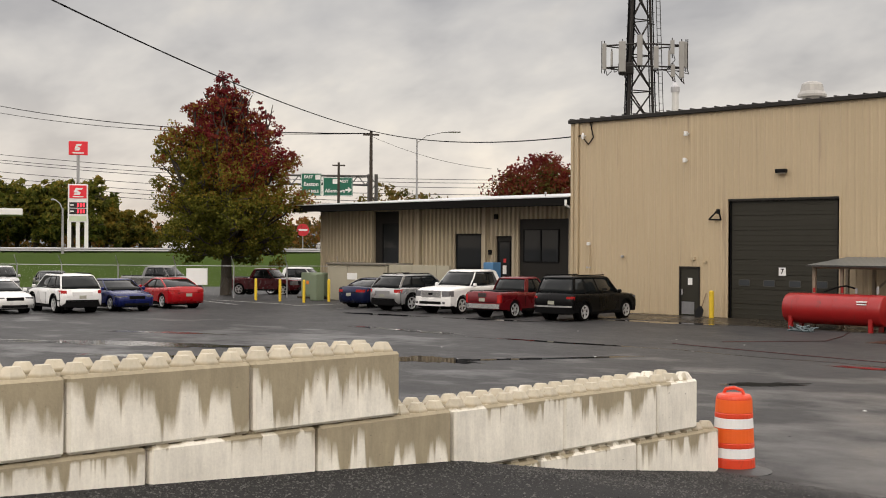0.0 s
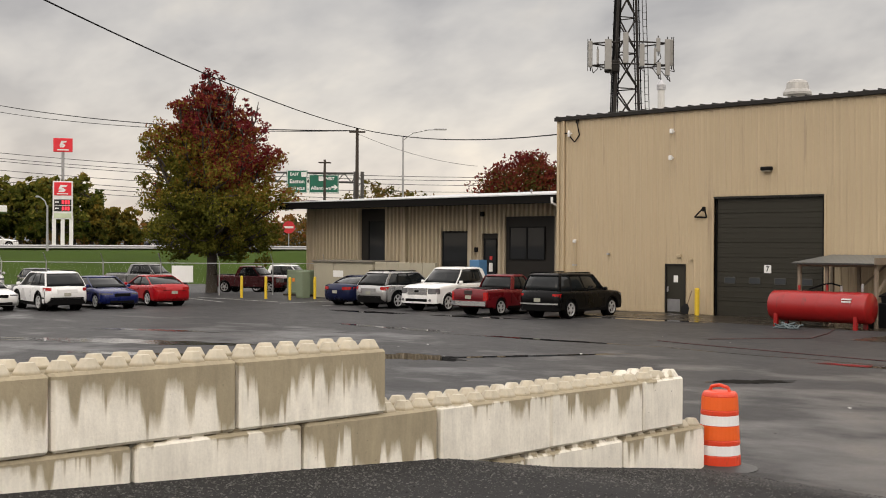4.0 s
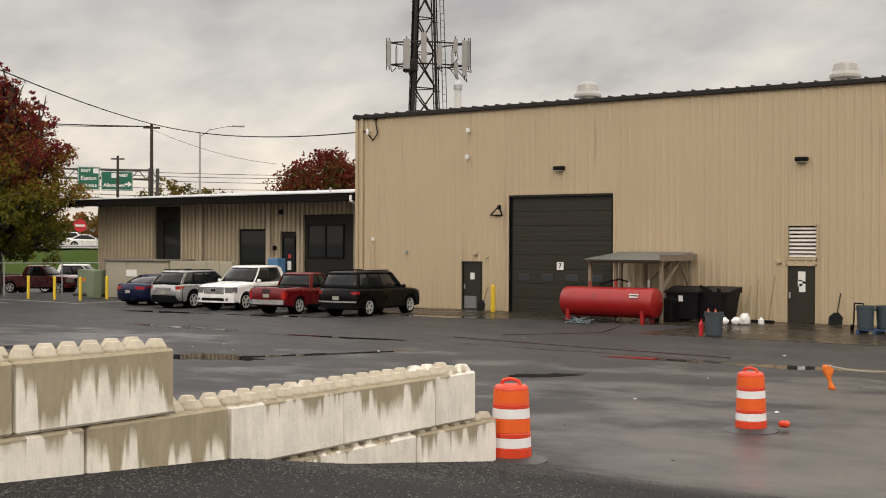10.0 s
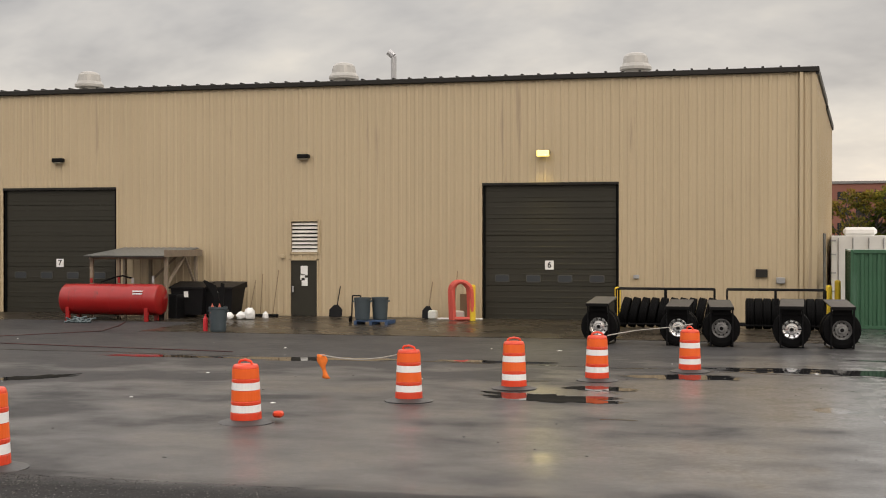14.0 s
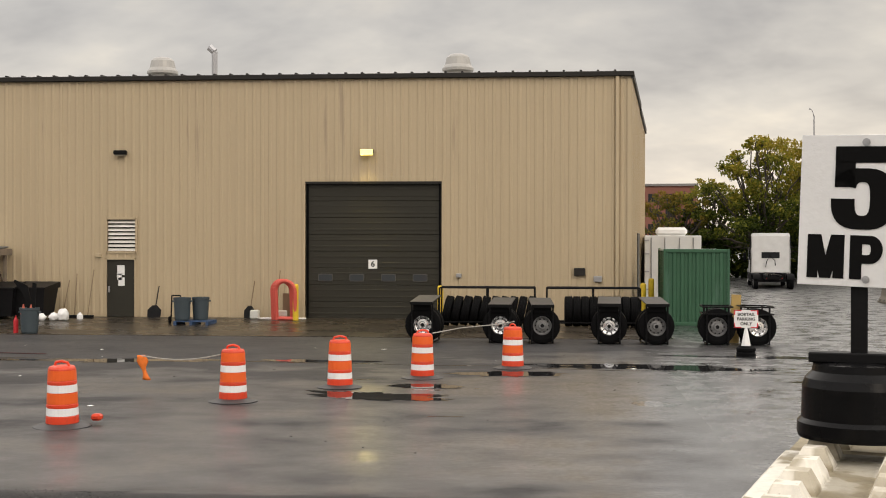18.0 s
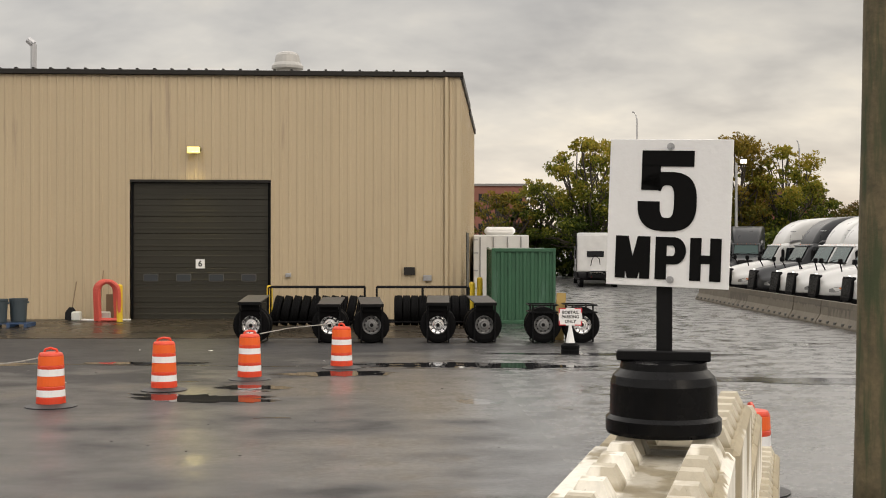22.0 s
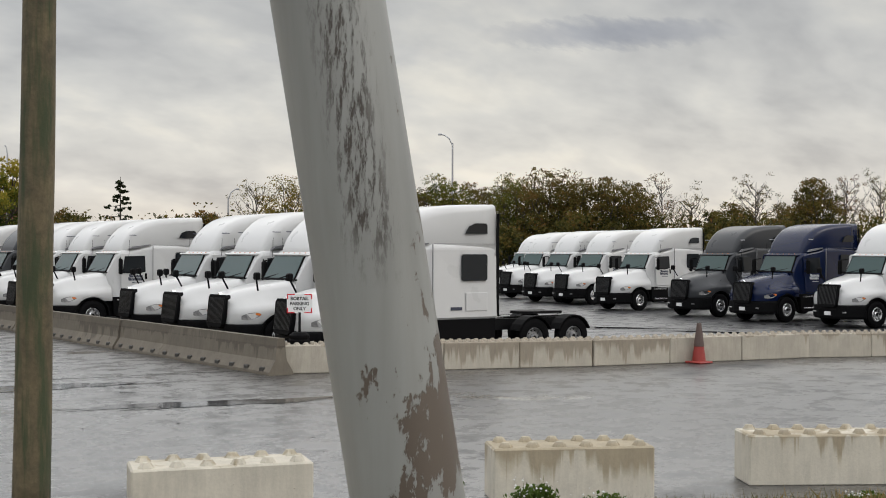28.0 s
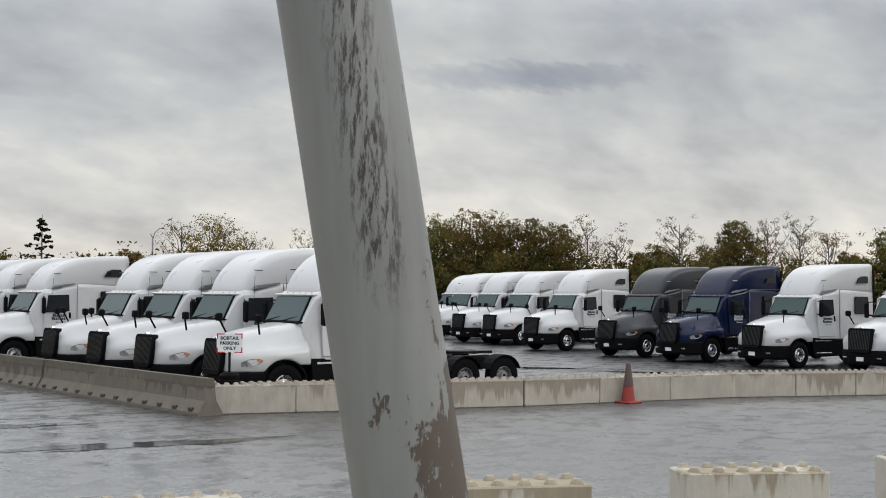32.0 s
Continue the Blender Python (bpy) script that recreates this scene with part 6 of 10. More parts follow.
WINDSHIELD = glass("windshield_glass", (0.042, 0.072, 0.069), 0.05)
CABGLASS = glass("cab_window_glass", (0.012, 0.014, 0.016), 0.06)
TRIM_BLACK = mat("black_moulded_plastic", (0.005, 0.005, 0.0054), 0.65, spec=0.06, var=0.2, scale=5, bump=0.05)
LENS = mat("headlamp_lens", (0.30, 0.30, 0.30), 0.10, 0.5, var=0.25, scale=12)
AMBER = mat("amber_lens", (0.60, 0.16, 0.02), 0.25)
GRILLE = mat("grille_mesh_black", (0.010, 0.010, 0.010), 0.5)
SEAM = mat("grey_panel_gap", (0.20, 0.20, 0.20), 0.6)
BADGE = mat("dark_blue_badge_ink", (0.03, 0.035, 0.06), 0.5)
BADGE_PALE = mat("pale_badge_ink", (0.45, 0.46, 0.48), 0.5)


def rounded(x, w, zb, zt, r, wt=None, n=5, rb=0.05):
    """Cross-section ring at x: half width w at the foot, wt near the top, rounded top corners."""
    wt = w if wt is None else wt
    pts = [(-w + rb, zb), (-w, zb + rb)]
    for k in range(n + 1):
        a = math.pi - (math.pi / 2) * k / n
        pts.append((-wt + r + r * math.cos(a), zt - r + r * math.sin(a)))
    for k in range(n + 1):
        a = math.pi / 2 - (math.pi / 2) * k / n
        pts.append((wt - r + r * math.cos(a), zt - r + r * math.sin(a)))
    pts += [(w, zb + rb), (w - rb, zb)]
    return [Vector((x, y, z)) for y, z in pts]


def build_tractor(m, body, label, badge, group="parked sleeper tractors"):
    """A long-nosed sleeper tractor; it faces +x, its bumper at the origin."""
    t = thing("sleeper_tractor", m, label, "truck", group)
    # hood and wings in one moulding, opened over the front wheels
    def wide(x):
        return float(np.interp(-x, (0.04, 0.10, 0.2, 0.34, 0.55, 0.8, 1.1, 1.6, 1.95), (0.55, 0.74, 0.90, 1.02, 1.12, 1.18, 1.215, 1.225, 1.19)))
    bm = bmesh.new()
    rings = []
    for k in range(31):
        x = -0.05 - 1.93 * (k / 30) ** 1.15
        w = wide(x)
        sh = float(np.interp(-x, (0, 0.4, 0.8, 1.3, 1.95), (1.16, 1.24, 1.30, 1.31, 1.36)))
        zt = float(np.interp(-x, (0, 0.12, 0.4, 0.9, 1.5, 1.98), (1.54, 1.61, 1.71, 1.82, 1.92, 2.0)))
        iw = float(np.interp(-x, (0, 0.3, 0.9, 1.98), (0.50, 0.56, 0.68, 0.86)))
        arch = 0.36 + 0.03 - (x + 1.27) ** 2
        zb = max(0.84 if x > -1.0 else 0.98, 0.5 + math.sqrt(arch) if arch > 0 else 0.0)
        sh = max(sh, zb + 0.10)
        side = [(w - 0.02, zb), (w, zb + 0.03), (w, sh - 0.10), (w - 0.03, sh), (w - 0.11, sh + 0.07), (iw + (w - iw) * 0.42, sh + 0.12 + (zt - sh) * 0.10), (iw + 0.08, zt - 0.20 + 0.1 * (zt - sh)), (iw, zt - 0.085), (iw - 0.10, zt - 0.02), (iw * 0.5, zt)]
        rings.append([Vector((x, y, z)) for y, z in side] + [Vector((x, -y, z)) for y, z in reversed(side)])
    loft(bm, rings)
    bmesh.ops.recalc_face_normals(bm, faces=bm.faces)
    for f in bm.faces:
        f.smooth = len(f.verts) == 4
    part("hood", bm, body, t)
    for s in (-1, 1):
        # dark liner in the wheel arch
        bm = bmesh.new()
        prism(bm, [(-1.27 + 0.64 * math.cos(q), 0.5 + 0.64 * math.sin(q)) for q in np.linspace(math.pi * 1.0, 0, 13)] + [(-1.27 + 0.60 * math.cos(q), 0.5 + 0.60 * math.sin(q)) for q in np.linspace(0, math.pi, 13)], s * 0.5, s * 1.195)
        part("arch_liner", bm, TRIM_BLACK, t)
        # swept headlamp let into the wing
        bm = bmesh.new()
        lo, hi = [], []
        for k in range(11):
            f = k / 10
            x = -0.23 - 0.46 * f
            y = s * (wide(x) + 0.008)
            zc, hh = 1.02 + 0.085 * f, 0.012 + 0.082 * math.sin(math.pi * min(1.0, 0.10 + f * 0.92)) ** 0.7
            lo.append((x, y, zc - hh)); hi.append((x, y, zc + hh * 0.95))
        rim = [Vector(p) for p in lo + hi[::-1]]
        loft(bm, [[p + Vector((-0.05, -s * 0.05, 0)) for p in rim], rim])
        bmesh.ops.recalc_face_normals(bm, faces=bm.faces)
        h = part("headlight", bm, LENS, t)
        bm = bmesh.new()
        c = Vector((-0.62, s * (wide(-0.62) + 0.012), 1.105))
        ring = [c + Vector((0.075 * math.cos(q), -s * 0.012 * math.cos(q), 0.032 * math.sin(q) + 0.012 * math.cos(q))) for q in np.linspace(0, 2 * math.pi, 11)[:-1]]
        loft(bm, [[p - Vector((0, s * 0.02, 0)) for p in ring], ring])
        bmesh.ops.recalc_face_normals(bm, faces=bm.faces)
        part("turn_lamp", bm, AMBER, h)
    # grille
    bm = bmesh.new()
    gp = [(-0.53, 1.52), (-0.47, 1.60), (0.47, 1.60), (0.53, 1.52), (0.44, 0.84), (0.38, 0.76), (-0.38, 0.76), (-0.44, 0.84)]
    lean = Matrix(((1, 0, -0.16, 0.235), (0, 1, 0, 0), (0, 0, 1, 0), (0, 0, 0, 1)))
    prism(bm, gp, -0.12, 0.0, axis="x", m=lean)
    g = part("grille", bm, TRIM_BLACK, t, "black grille with thin upright bars")
    bar = bmesh.new()
    for k in range(13):
        y = -0.40 + 0.8 * k / 12
        box(bar, -0.005, y - 0.012, 0.86, 0.012, y + 0.012, 1.53, m=lean)
    part("grille_mesh", bar, GRILLE, g)
    bm = bmesh.new()
    prism(bm, [(0, 1.60), (0.045, 1.66), (0, 1.72), (-0.045, 1.66)], -0.10, 0.0, axis="x", m=Matrix.Translation((-0.03, 0, -0.06)))
    part("emblem", bm, CHROME, g)
    # bumper, drawn back round the corners to the wheels
    bm = bmesh.new()
    rings = []
    plan = [(x, wide(x) + 0.02) for x in (-0.70, -0.5, -0.34, -0.2, -0.10, -0.04)]
    plan = [(x, -y) for x, y in plan] + [(0.0, -0.45), (0.015, 0.0), (0.0, 0.45)] + plan[::-1]
    for x, y in plan:
        rings.append([Vector((x - 0.05, y * 0.97, 0.33)), Vector((x, y, 0.42)), Vector((x, y, 0.80)), Vector((x - 0.03, y * 0.985, 0.845)), Vector((x - 0.4, y * 0.8, 0.845)), Vector((x - 0.4, y * 0.8, 0.33))])
    loft(bm, rings)
    bmesh.ops.recalc_face_normals(bm, faces=bm.faces)
    bp = part("bumper", bm, TRIM_BLACK, t)
    part("plate", bx(-0.03, -0.16, 0.46, 0.026, 0.14, 0.60), WHITE, bp)
    part("tow_slot", bx(-0.03, -0.40, 0.66, 0.024, 0.40, 0.73, 0.01), BLACK, bp)
    for s in (-1, 1):
        part("fog_lamp", bx(-0.10, s * 0.72 - 0.09, 0.54, -0.035, s * 0.72 + 0.09, 0.60, 0.02), LENS, bp)
    # cab and sleeper
    bm = bmesh.new()
    cab = [(-1.86, 1.00, 1.05, 1.97, 0.10, 0.94), (-2.22, 1.16, 1.05, 2.63, 0.16, 0.96), (-2.42, 1.20, 1.05, 2.76, 0.18, 1.04), (-3.45, 1.235, 1.05, 2.93, 0.16, 1.15), (-3.55, 1.24, 1.05, 2.97, 0.16, 1.17), (-5.45, 1.245, 1.05, 2.97, 0.16, 1.22)]
    loft(bm, [rounded(x, w, zb, zt, r, wt) for x, w, zb, zt, r, wt in cab])
    part("cab", bm, body, t, smooth=False)
    bm = bmesh.new()
    fair = [(-2.38, 0.84, 2.72, 0.03), (-2.44, 0.92, 2.90, 0.10), (-2.56, 0.98, 3.14, 0.18), (-2.74, 1.02, 3.38, 0.24), (-2.98, 1.05, 3.59, 0.26), (-3.28, 1.08, 3.76, 0.26), (-3.65, 1.11, 3.87, 0.24), (-4.1, 1.14, 3.94, 0.22), (-4.6, 1.17, 3.97, 0.20), (-5.05, 1.20, 3.98, 0.18), (-5.44, 1.225, 3.99, 0.16)]
    loft(bm, [rounded(x, w, 2.64, zt, r, w * (0.90 + 0.07 * min(1.0, (-x - 2.38) / 2.2)), rb=0.02) for x, w, zt, r in fair])
    part("roof_fairing", bm, body, t, smooth=True)
    part("visor", bx(-2.46, -0.92, 2.63, -2.15, 0.92, 2.70, 0.03), body, t)
    for s in (-1, 1):
        # dark grey wedge painting in the shade of the recess under the fairing's flank
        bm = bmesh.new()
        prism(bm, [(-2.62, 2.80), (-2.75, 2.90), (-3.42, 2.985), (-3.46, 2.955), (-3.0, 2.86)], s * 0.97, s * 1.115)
        part("fairing_recess", bm, mat("fairing_shade_grey", (0.16, 0.16, 0.165), 0.6), t)
        part("roof_badge", bx(-2.93, s * 1.035 - 0.02, 3.30, -2.68, s * 1.035 + 0.012, 3.325), badge, t)
    for k in range(5):
        y = -0.6 + 0.3 * k
        part("marker_lamp", bx(-2.38, y - 0.025, 2.70, -2.33, y + 0.025, 2.723, 0.005), AMBER, t)
    # rear fairing edge
    for s in (-1, 1):
        part("side_extender", bx(-5.53, s * 1.235 - 0.03, 1.1, -5.44, s * 1.235 + 0.01, 3.75, 0.01), TRIM_BLACK, t)
    # glass
    bm = bmesh.new()
    d = Vector((-0.50, 0, 0.76)).normalized()
    a, b2 = Vector((-1.875, 0, 2.01)), Vector((-2.195, 0, 2.60))
    lift = Vector((0.03, 0, 0.018))
    ring = [(a, -0.83), (a, 0.83), (b2, 0.78), (b2, -0.78)]
    top = [p + lift + Vector((0, y, 0)) for p, y in ring]
    mid = []
    loft(bm, [[p - lift * 0.9 for p in top], top])
    bmesh.ops.recalc_face_normals(bm, faces=bm.faces)
    part("windshield", bm, WINDSHIELD, t)
    bm = bmesh.new()
    rim = [(a + Vector((0.03, 0, -0.045)), -0.87), (a + Vector((0.03, 0, -0.045)), 0.87), (b2 + Vector((-0.03, 0, 0.045)), 0.82), (b2 + Vector((-0.03, 0, 0.045)), -0.82)]
    top = [p + lift * 0.8 + Vector((0, y, 0)) for p, y in rim]
    loft(bm, [[p - lift * 0.9 for p in top], top])
    bmesh.ops.recalc_face_normals(bm, faces=bm.faces)
    part("windshield_seal", bm, TRIM_BLACK, t)
    part("cowl_strip", bx(-1.93, -0.93, 1.965, -1.80, 0.93, 2.005, 0.01), TRIM_BLACK, t)
    for y0, y1 in ((-0.72, -0.1), (0.05, 0.68)):
        bm = bmesh.new()
        tube(bm, (-1.83, y0, 2.02), (-1.92, y1, 2.14), 0.014, n=5)
        part("wiper", bm, TRIM_BLACK, t)
    for s in (-1, 1):
        yo = s * 1.19
        d = part("door", bx(-3.36, yo - 0.02, 1.16, -2.30, yo + 0.03, 2.66, 0.02), body, t)
        d.matrix_basis = Matrix.Translation((0, s * 1.20, 1.2)) @ Matrix.Rotation(radians(5.0 * s), 4, "X") @ Matrix.Translation((0, -s * 1.19, -1.2))
        bm = bmesh.new()
        prism(bm, [(-2.36, 1.96), (-2.46, 2.56), (-3.22, 2.58), (-3.22, 2.0), (-2.9, 1.94)], yo - 0.02 + s * 0.035, yo + 0.02 + s * 0.035)
        part("door_window", bm, CABGLASS, d)
        part("door_handle", bx(-3.27, yo - 0.02 + s * 0.04, 1.74, -3.20, yo + 0.02 + s * 0.04, 1.95, 0.01), TRIM_BLACK, d)
        bm = bmesh.new()
        for k, (n, z, hh, xa) in enumerate(((7, 1.80, 0.085, -2.62), (7, 1.69, 0.085, -2.58), (5, 1.60, 0.022, -2.72))):
            for i in range(n):
                wd = 0.058 if i else 0.075
                h2 = hh if i else hh * 1.35
                xb = xa - i * 0.074
                sl = 0.02
                prism(bm, [(xb - s * 0, z), (xb - wd, z), (xb - wd - s * -sl, z + h2), (xb - s * -sl, z + h2)], yo - 0.012 + s * 0.026, yo + 0.012 + s * 0.026)
        part("company_mark", bm, badge, d)
        ys = s * 1.245
        bm = bmesh.new()
        prism(bm, [(-4.5, 3.22), (-4.62, 3.42), (-4.8, 3.49), (-5.12, 3.49), (-5.16, 3.44), (-5.16, 3.22)], s * 1.17, s * 1.226)
        part("upper_window", bm, CABGLASS, t)
        bm = bmesh.new()
        prism(bm, [(-4.35, 2.06), (-4.35, 2.66), (-4.39, 2.70), (-5.10, 2.70), (-5.14, 2.66), (-5.14, 2.06), (-5.10, 2.02), (-4.39, 2.02)], ys - 0.02, ys + 0.012)
        part("sleeper_window", bm, CABGLASS, t)
        part("locker_door", bx(-5.14, ys - 0.01, 1.25, -4.47, ys + 0.014, 1.72, 0.012), body, t)
        part("unit_mark", bx(-4.36, ys - 0.008, 1.28, -4.02, ys + 0.008, 1.36), badge, t)
        part("seam", bx(-3.485, ys - 0.03, 1.08, -3.472, ys + 0.003, 2.95), SEAM, t)
        part("roof_seam", bx(-5.44, s * 1.243 - 0.006, 2.955, -3.5, s * 1.243 + 0.004, 2.967), SEAM, t)
        # mirrors
        bm = bmesh.new()
        path_tube(bm, [(-2.30, s * 1.16, 2.02), (-2.16, s * 1.42, 2.02)], 0.03, 6)
        path_tube(bm, [(-2.30, s * 1.16, 2.52), (-2.16, s * 1.42, 2.48)], 0.02, 6)
        box(bm, -2.24, s * 1.44 - 0.09, 1.92, -2.12, s * 1.44 + 0.09, 2.48, 0.04)
        part("door_mirror", bm, TRIM_BLACK, t)
        bm = bmesh.new()
        path_tube(bm, [(-0.75, s * 0.86, 1.72), (-0.62, s * 1.0, 2.06)], 0.025, 6)
        box(bm, -0.70, s * 1.02 - 0.10, 2.0, -0.56, s * 1.02 + 0.10, 2.20, 0.035)
        part("hood_mirror", bm, TRIM_BLACK, t)
        # side skirt and steps
        bm = bmesh.new()
        prism(bm, [(-2.05, 0.50), (-2.0, 1.12), (-5.44, 1.12), (-5.44, 0.45), (-2.2, 0.40)], s * 1.0, s * 1.19)
        part("skirt", bm, TRIM_BLACK, t)
        for z, x0, x1 in ((0.98, -3.0, -2.15), (0.52, -3.05, -2.2)):
            part("step", bx(x0, s * 1.14 - 0.05, z, x1, s * 1.14 + 0.075, z + 0.055, 0.01), CHROME, t)
        # antenna
        bm = bmesh.new()
        tube(bm, (-2.62, s * 1.12, 2.6), (-2.62, s * 1.16, 3.15), 0.006, n=5)
        part("antenna", bm, TRIM_BLACK, t)
    # rear face and chassis
    part("rear_panel", bx(-5.50, -1.15, 1.1, -5.445, 1.15, 3.8, 0.02), mat("grey_rear_panel", (0.60, 0.60, 0.59), 0.5), t)
    part("rear_window", bx(-5.515, -0.55, 2.15, -5.49, 0.55, 2.6), CABGLASS, t)
    bm = bmesh.new()
    path_tube(bm, [(-5.55, -0.3, 1.6), (-5.7, -0.25, 2.0), (-5.6, 0.05, 2.35), (-5.7, 0.25, 1.9), (-5.55, 0.3, 1.5)], 0.025, 6)
    part("air_line", bm, RUBBER, t)
    part("deck_plate", bx(-6.3, -0.42, 0.99, -5.55, 0.42, 1.02), CHROME, t)
    for s in (-0.42, 0.42):
        part("frame_rail", bx(-8.95, s - 0.05, 0.68, -5.0, s + 0.05, 0.98), BLACK, t)
    for x in (-5.4, -6.3, -7.6, -9.05):
        part("cross_member", bx(x - 0.06, -0.42, 0.72, x + 0.06, 0.42, 0.93), BLACK, t)
    bm = bmesh.new()
    prism(bm, [(-0.45, -8.25), (-0.45, -7.25), (-0.2, -6.95), (0.2, -6.95), (0.45, -7.25), (0.45, -8.25), (0.08, -8.1), (0, -7.6), (-0.08, -8.1)], 1.08, 1.15, axis="z", m=Matrix(((0, 1, 0, 0), (1, 0, 0, 0), (0, 0, 1, 0), (0, 0, 0, 1))))
    part("fifth_wheel", bm, BLACK, t)
    part("belly", bx(-5.6, -0.95, 0.42, -0.7, 0.95, 1.06), BLACK, t)
    # wheels
    for s in (-1, 1):
        turn = 0 if s < 0 else 180
        wheel_part(t, pose(-1.27, s * 1.06, 0.50, 0, 0, turn), RIM_BRIGHT)
        for x in (-6.75, -8.08):
            wheel_part(t, pose(x, s * 1.05, 0.50, 0, 0, turn), RIM_DULL)
            bm = bmesh.new()
            pr = [(x + 0.58 * math.cos(a), 0.5 + 0.58 * math.sin(a)) for a in np.linspace(0.35, math.pi - 0.35, 9)]
            pr += [(x + 0.55 * math.cos(a), 0.5 + 0.55 * math.sin(a)) for a in np.linspace(math.pi - 0.35, 0.35, 9)]
            prism(bm, pr, s * 0.78, s * 1.22)
            part("mudguard", bm, TRIM_BLACK, t)
    for s in (-0.9, 0.9):
        part("tail_lamp", bx(-9.0, s * 0.45 - 0.07, 0.74, -8.94, s * 0.45 + 0.07, 0.82, 0.01), mat("red_lens", (0.35, 0.01, 0.01), 0.3), t)
    return t


def park_trucks():
    white = paint("fleet_white", (0.53, 0.53, 0.52))
    grey = paint("fleet_grey", (0.034, 0.036, 0.039), 0.30, 0.0, 0.05, 0.3)
    blue = paint("fleet_navy", (0.003, 0.008, 0.034), 0.20, 0.0, 0.05, 0.3)
    w = build_tractor(pose(16.05, 26.3, 0, 0, 0, 176), white, "white sleeper tractor with a black bumper and grille", BADGE)
    g = build_tractor(pose(41.4, 36.2, 0, 0, 0, 177), grey, "dark grey sleeper tractor with a black bumper", BADGE_PALE)
    b = build_tractor(pose(40.5, 32.1, 0, 0, 0, 175), blue, "dark blue sleeper tractor with a black bumper", BADGE_PALE)
    b["label"] = "dark blue sleeper tractor between grey and white ones"
    for x, y, a in ((16.1, 29.9, 179), (16.0, 32.5, 180), (16.2, 36.0, 179), (16.3, 43.2, 179), (16.3, 46.6, 180), (16.2, 49.0, 180), (16.2, 51.0, 181), (16.3, 58.5, 180),
                    (40.2, 27.9, 172), (40.0, 23.3, 172), (40.7, 19.8, 173), (41.5, 16.0, 174), (42.1, 12.2, 175),
                    (42.8, 42.2, 177), (45.6, 48.1, 177), (46.1, 51.1, 178), (48.5, 56.0, 177), (52.7, 61.8, 177),
                    (57.0, 45.8, 177), (57.5, 38.1, 177), (58.6, 32.2, 177), (58.6, 25.0, 177), (17.0, 37.3, 180), (26.5, 45.0, 180), (26.5, 51.5, 180), (27.0, 57.5, 180), (26.5, 63.5, 180)):
        copy_thing(w, pose(x, y, 0, 0, 0, a))
    copy_thing(g, pose(16.2, 54.2, 0, 0, 0, 180))
    copy_thing(g, pose(24.7, 84.4, 0, 0, 0, 252))
    r = copy_thing(w, pose(14.2, 85.5, 0, 0, 0, 84) @ Matrix.Diagonal((1, 1, 0.86, 1)))
    r["label"] = "white sleeper tractor parked with its rear towards the yard"


park_trucks()

# ---- parked cars ----
def spot(az, d):
    """A place d metres from the camera's stand on the bearing az, in degrees east of the workshop's axis."""
    return d * math.sin(radians(az)), d * math.cos(radians(az)) - 0.1


CARTYRE = tyre_mesh(0.335, 0.22, 0.23)
def spoke_mesh(ri):
    """A five-spoke alloy wheel before a dark barrel, facing -y."""
    turn = Matrix.Rotation(radians(90), 4, "X") @ Matrix.Diagonal((1, 1, -1, 1))
    bm = bmesh.new()
    lathe(bm, [(ri * 1.03, -0.09), (ri * 1.03, -0.112), (ri * 0.90, -0.108), (ri * 0.86, -0.06)], 26, turn)
    lathe(bm, [(ri * 0.26, -0.06), (ri * 0.26, -0.105), (0.001, -0.11)], 12, turn)
    for k in range(5):
        a = 2 * math.pi * k / 5 + 0.3
        r = Matrix.Rotation(a, 4, "Y")
        for s in (-1, 1):
            box(bm, ri * 0.15, -0.103, s * ri * 0.09 - ri * 0.055, ri * 0.93, -0.075, s * ri * 0.09 + ri * 0.055, m=r)
    me = bpy.data.meshes.new("rim")
    bm.to_mesh(me); bm.free()
    me.materials.append(mat("alloy_car_rim", (0.62, 0.62, 0.63), 0.35, 0.45, var=0.1))
    bm = bmesh.new()
    lathe(bm, [(ri * 1.0, -0.04), (0.001, -0.045)], 20, turn)
    m2 = bpy.data.meshes.new("rim_barrel")
    bm.to_mesh(m2); bm.free()
    m2.materials.append(BLACK)
    return me, m2


CARRIM, CARHOLES = spoke_mesh(0.235)
CARLAMP = mat("smoked_headlamp", (0.20, 0.20, 0.21), 0.12, 0.4, var=0.4, scale=20)
TAILRED = mat("red_tail_lens", (0.38, 0.012, 0.012), 0.25)
PLATE = mat("weathered_plate", (0.34, 0.34, 0.28), 0.5, var=0.2, scale=12)
CARGLASS = glass("car_window_glass", (0.010, 0.012, 0.013), 0.04)

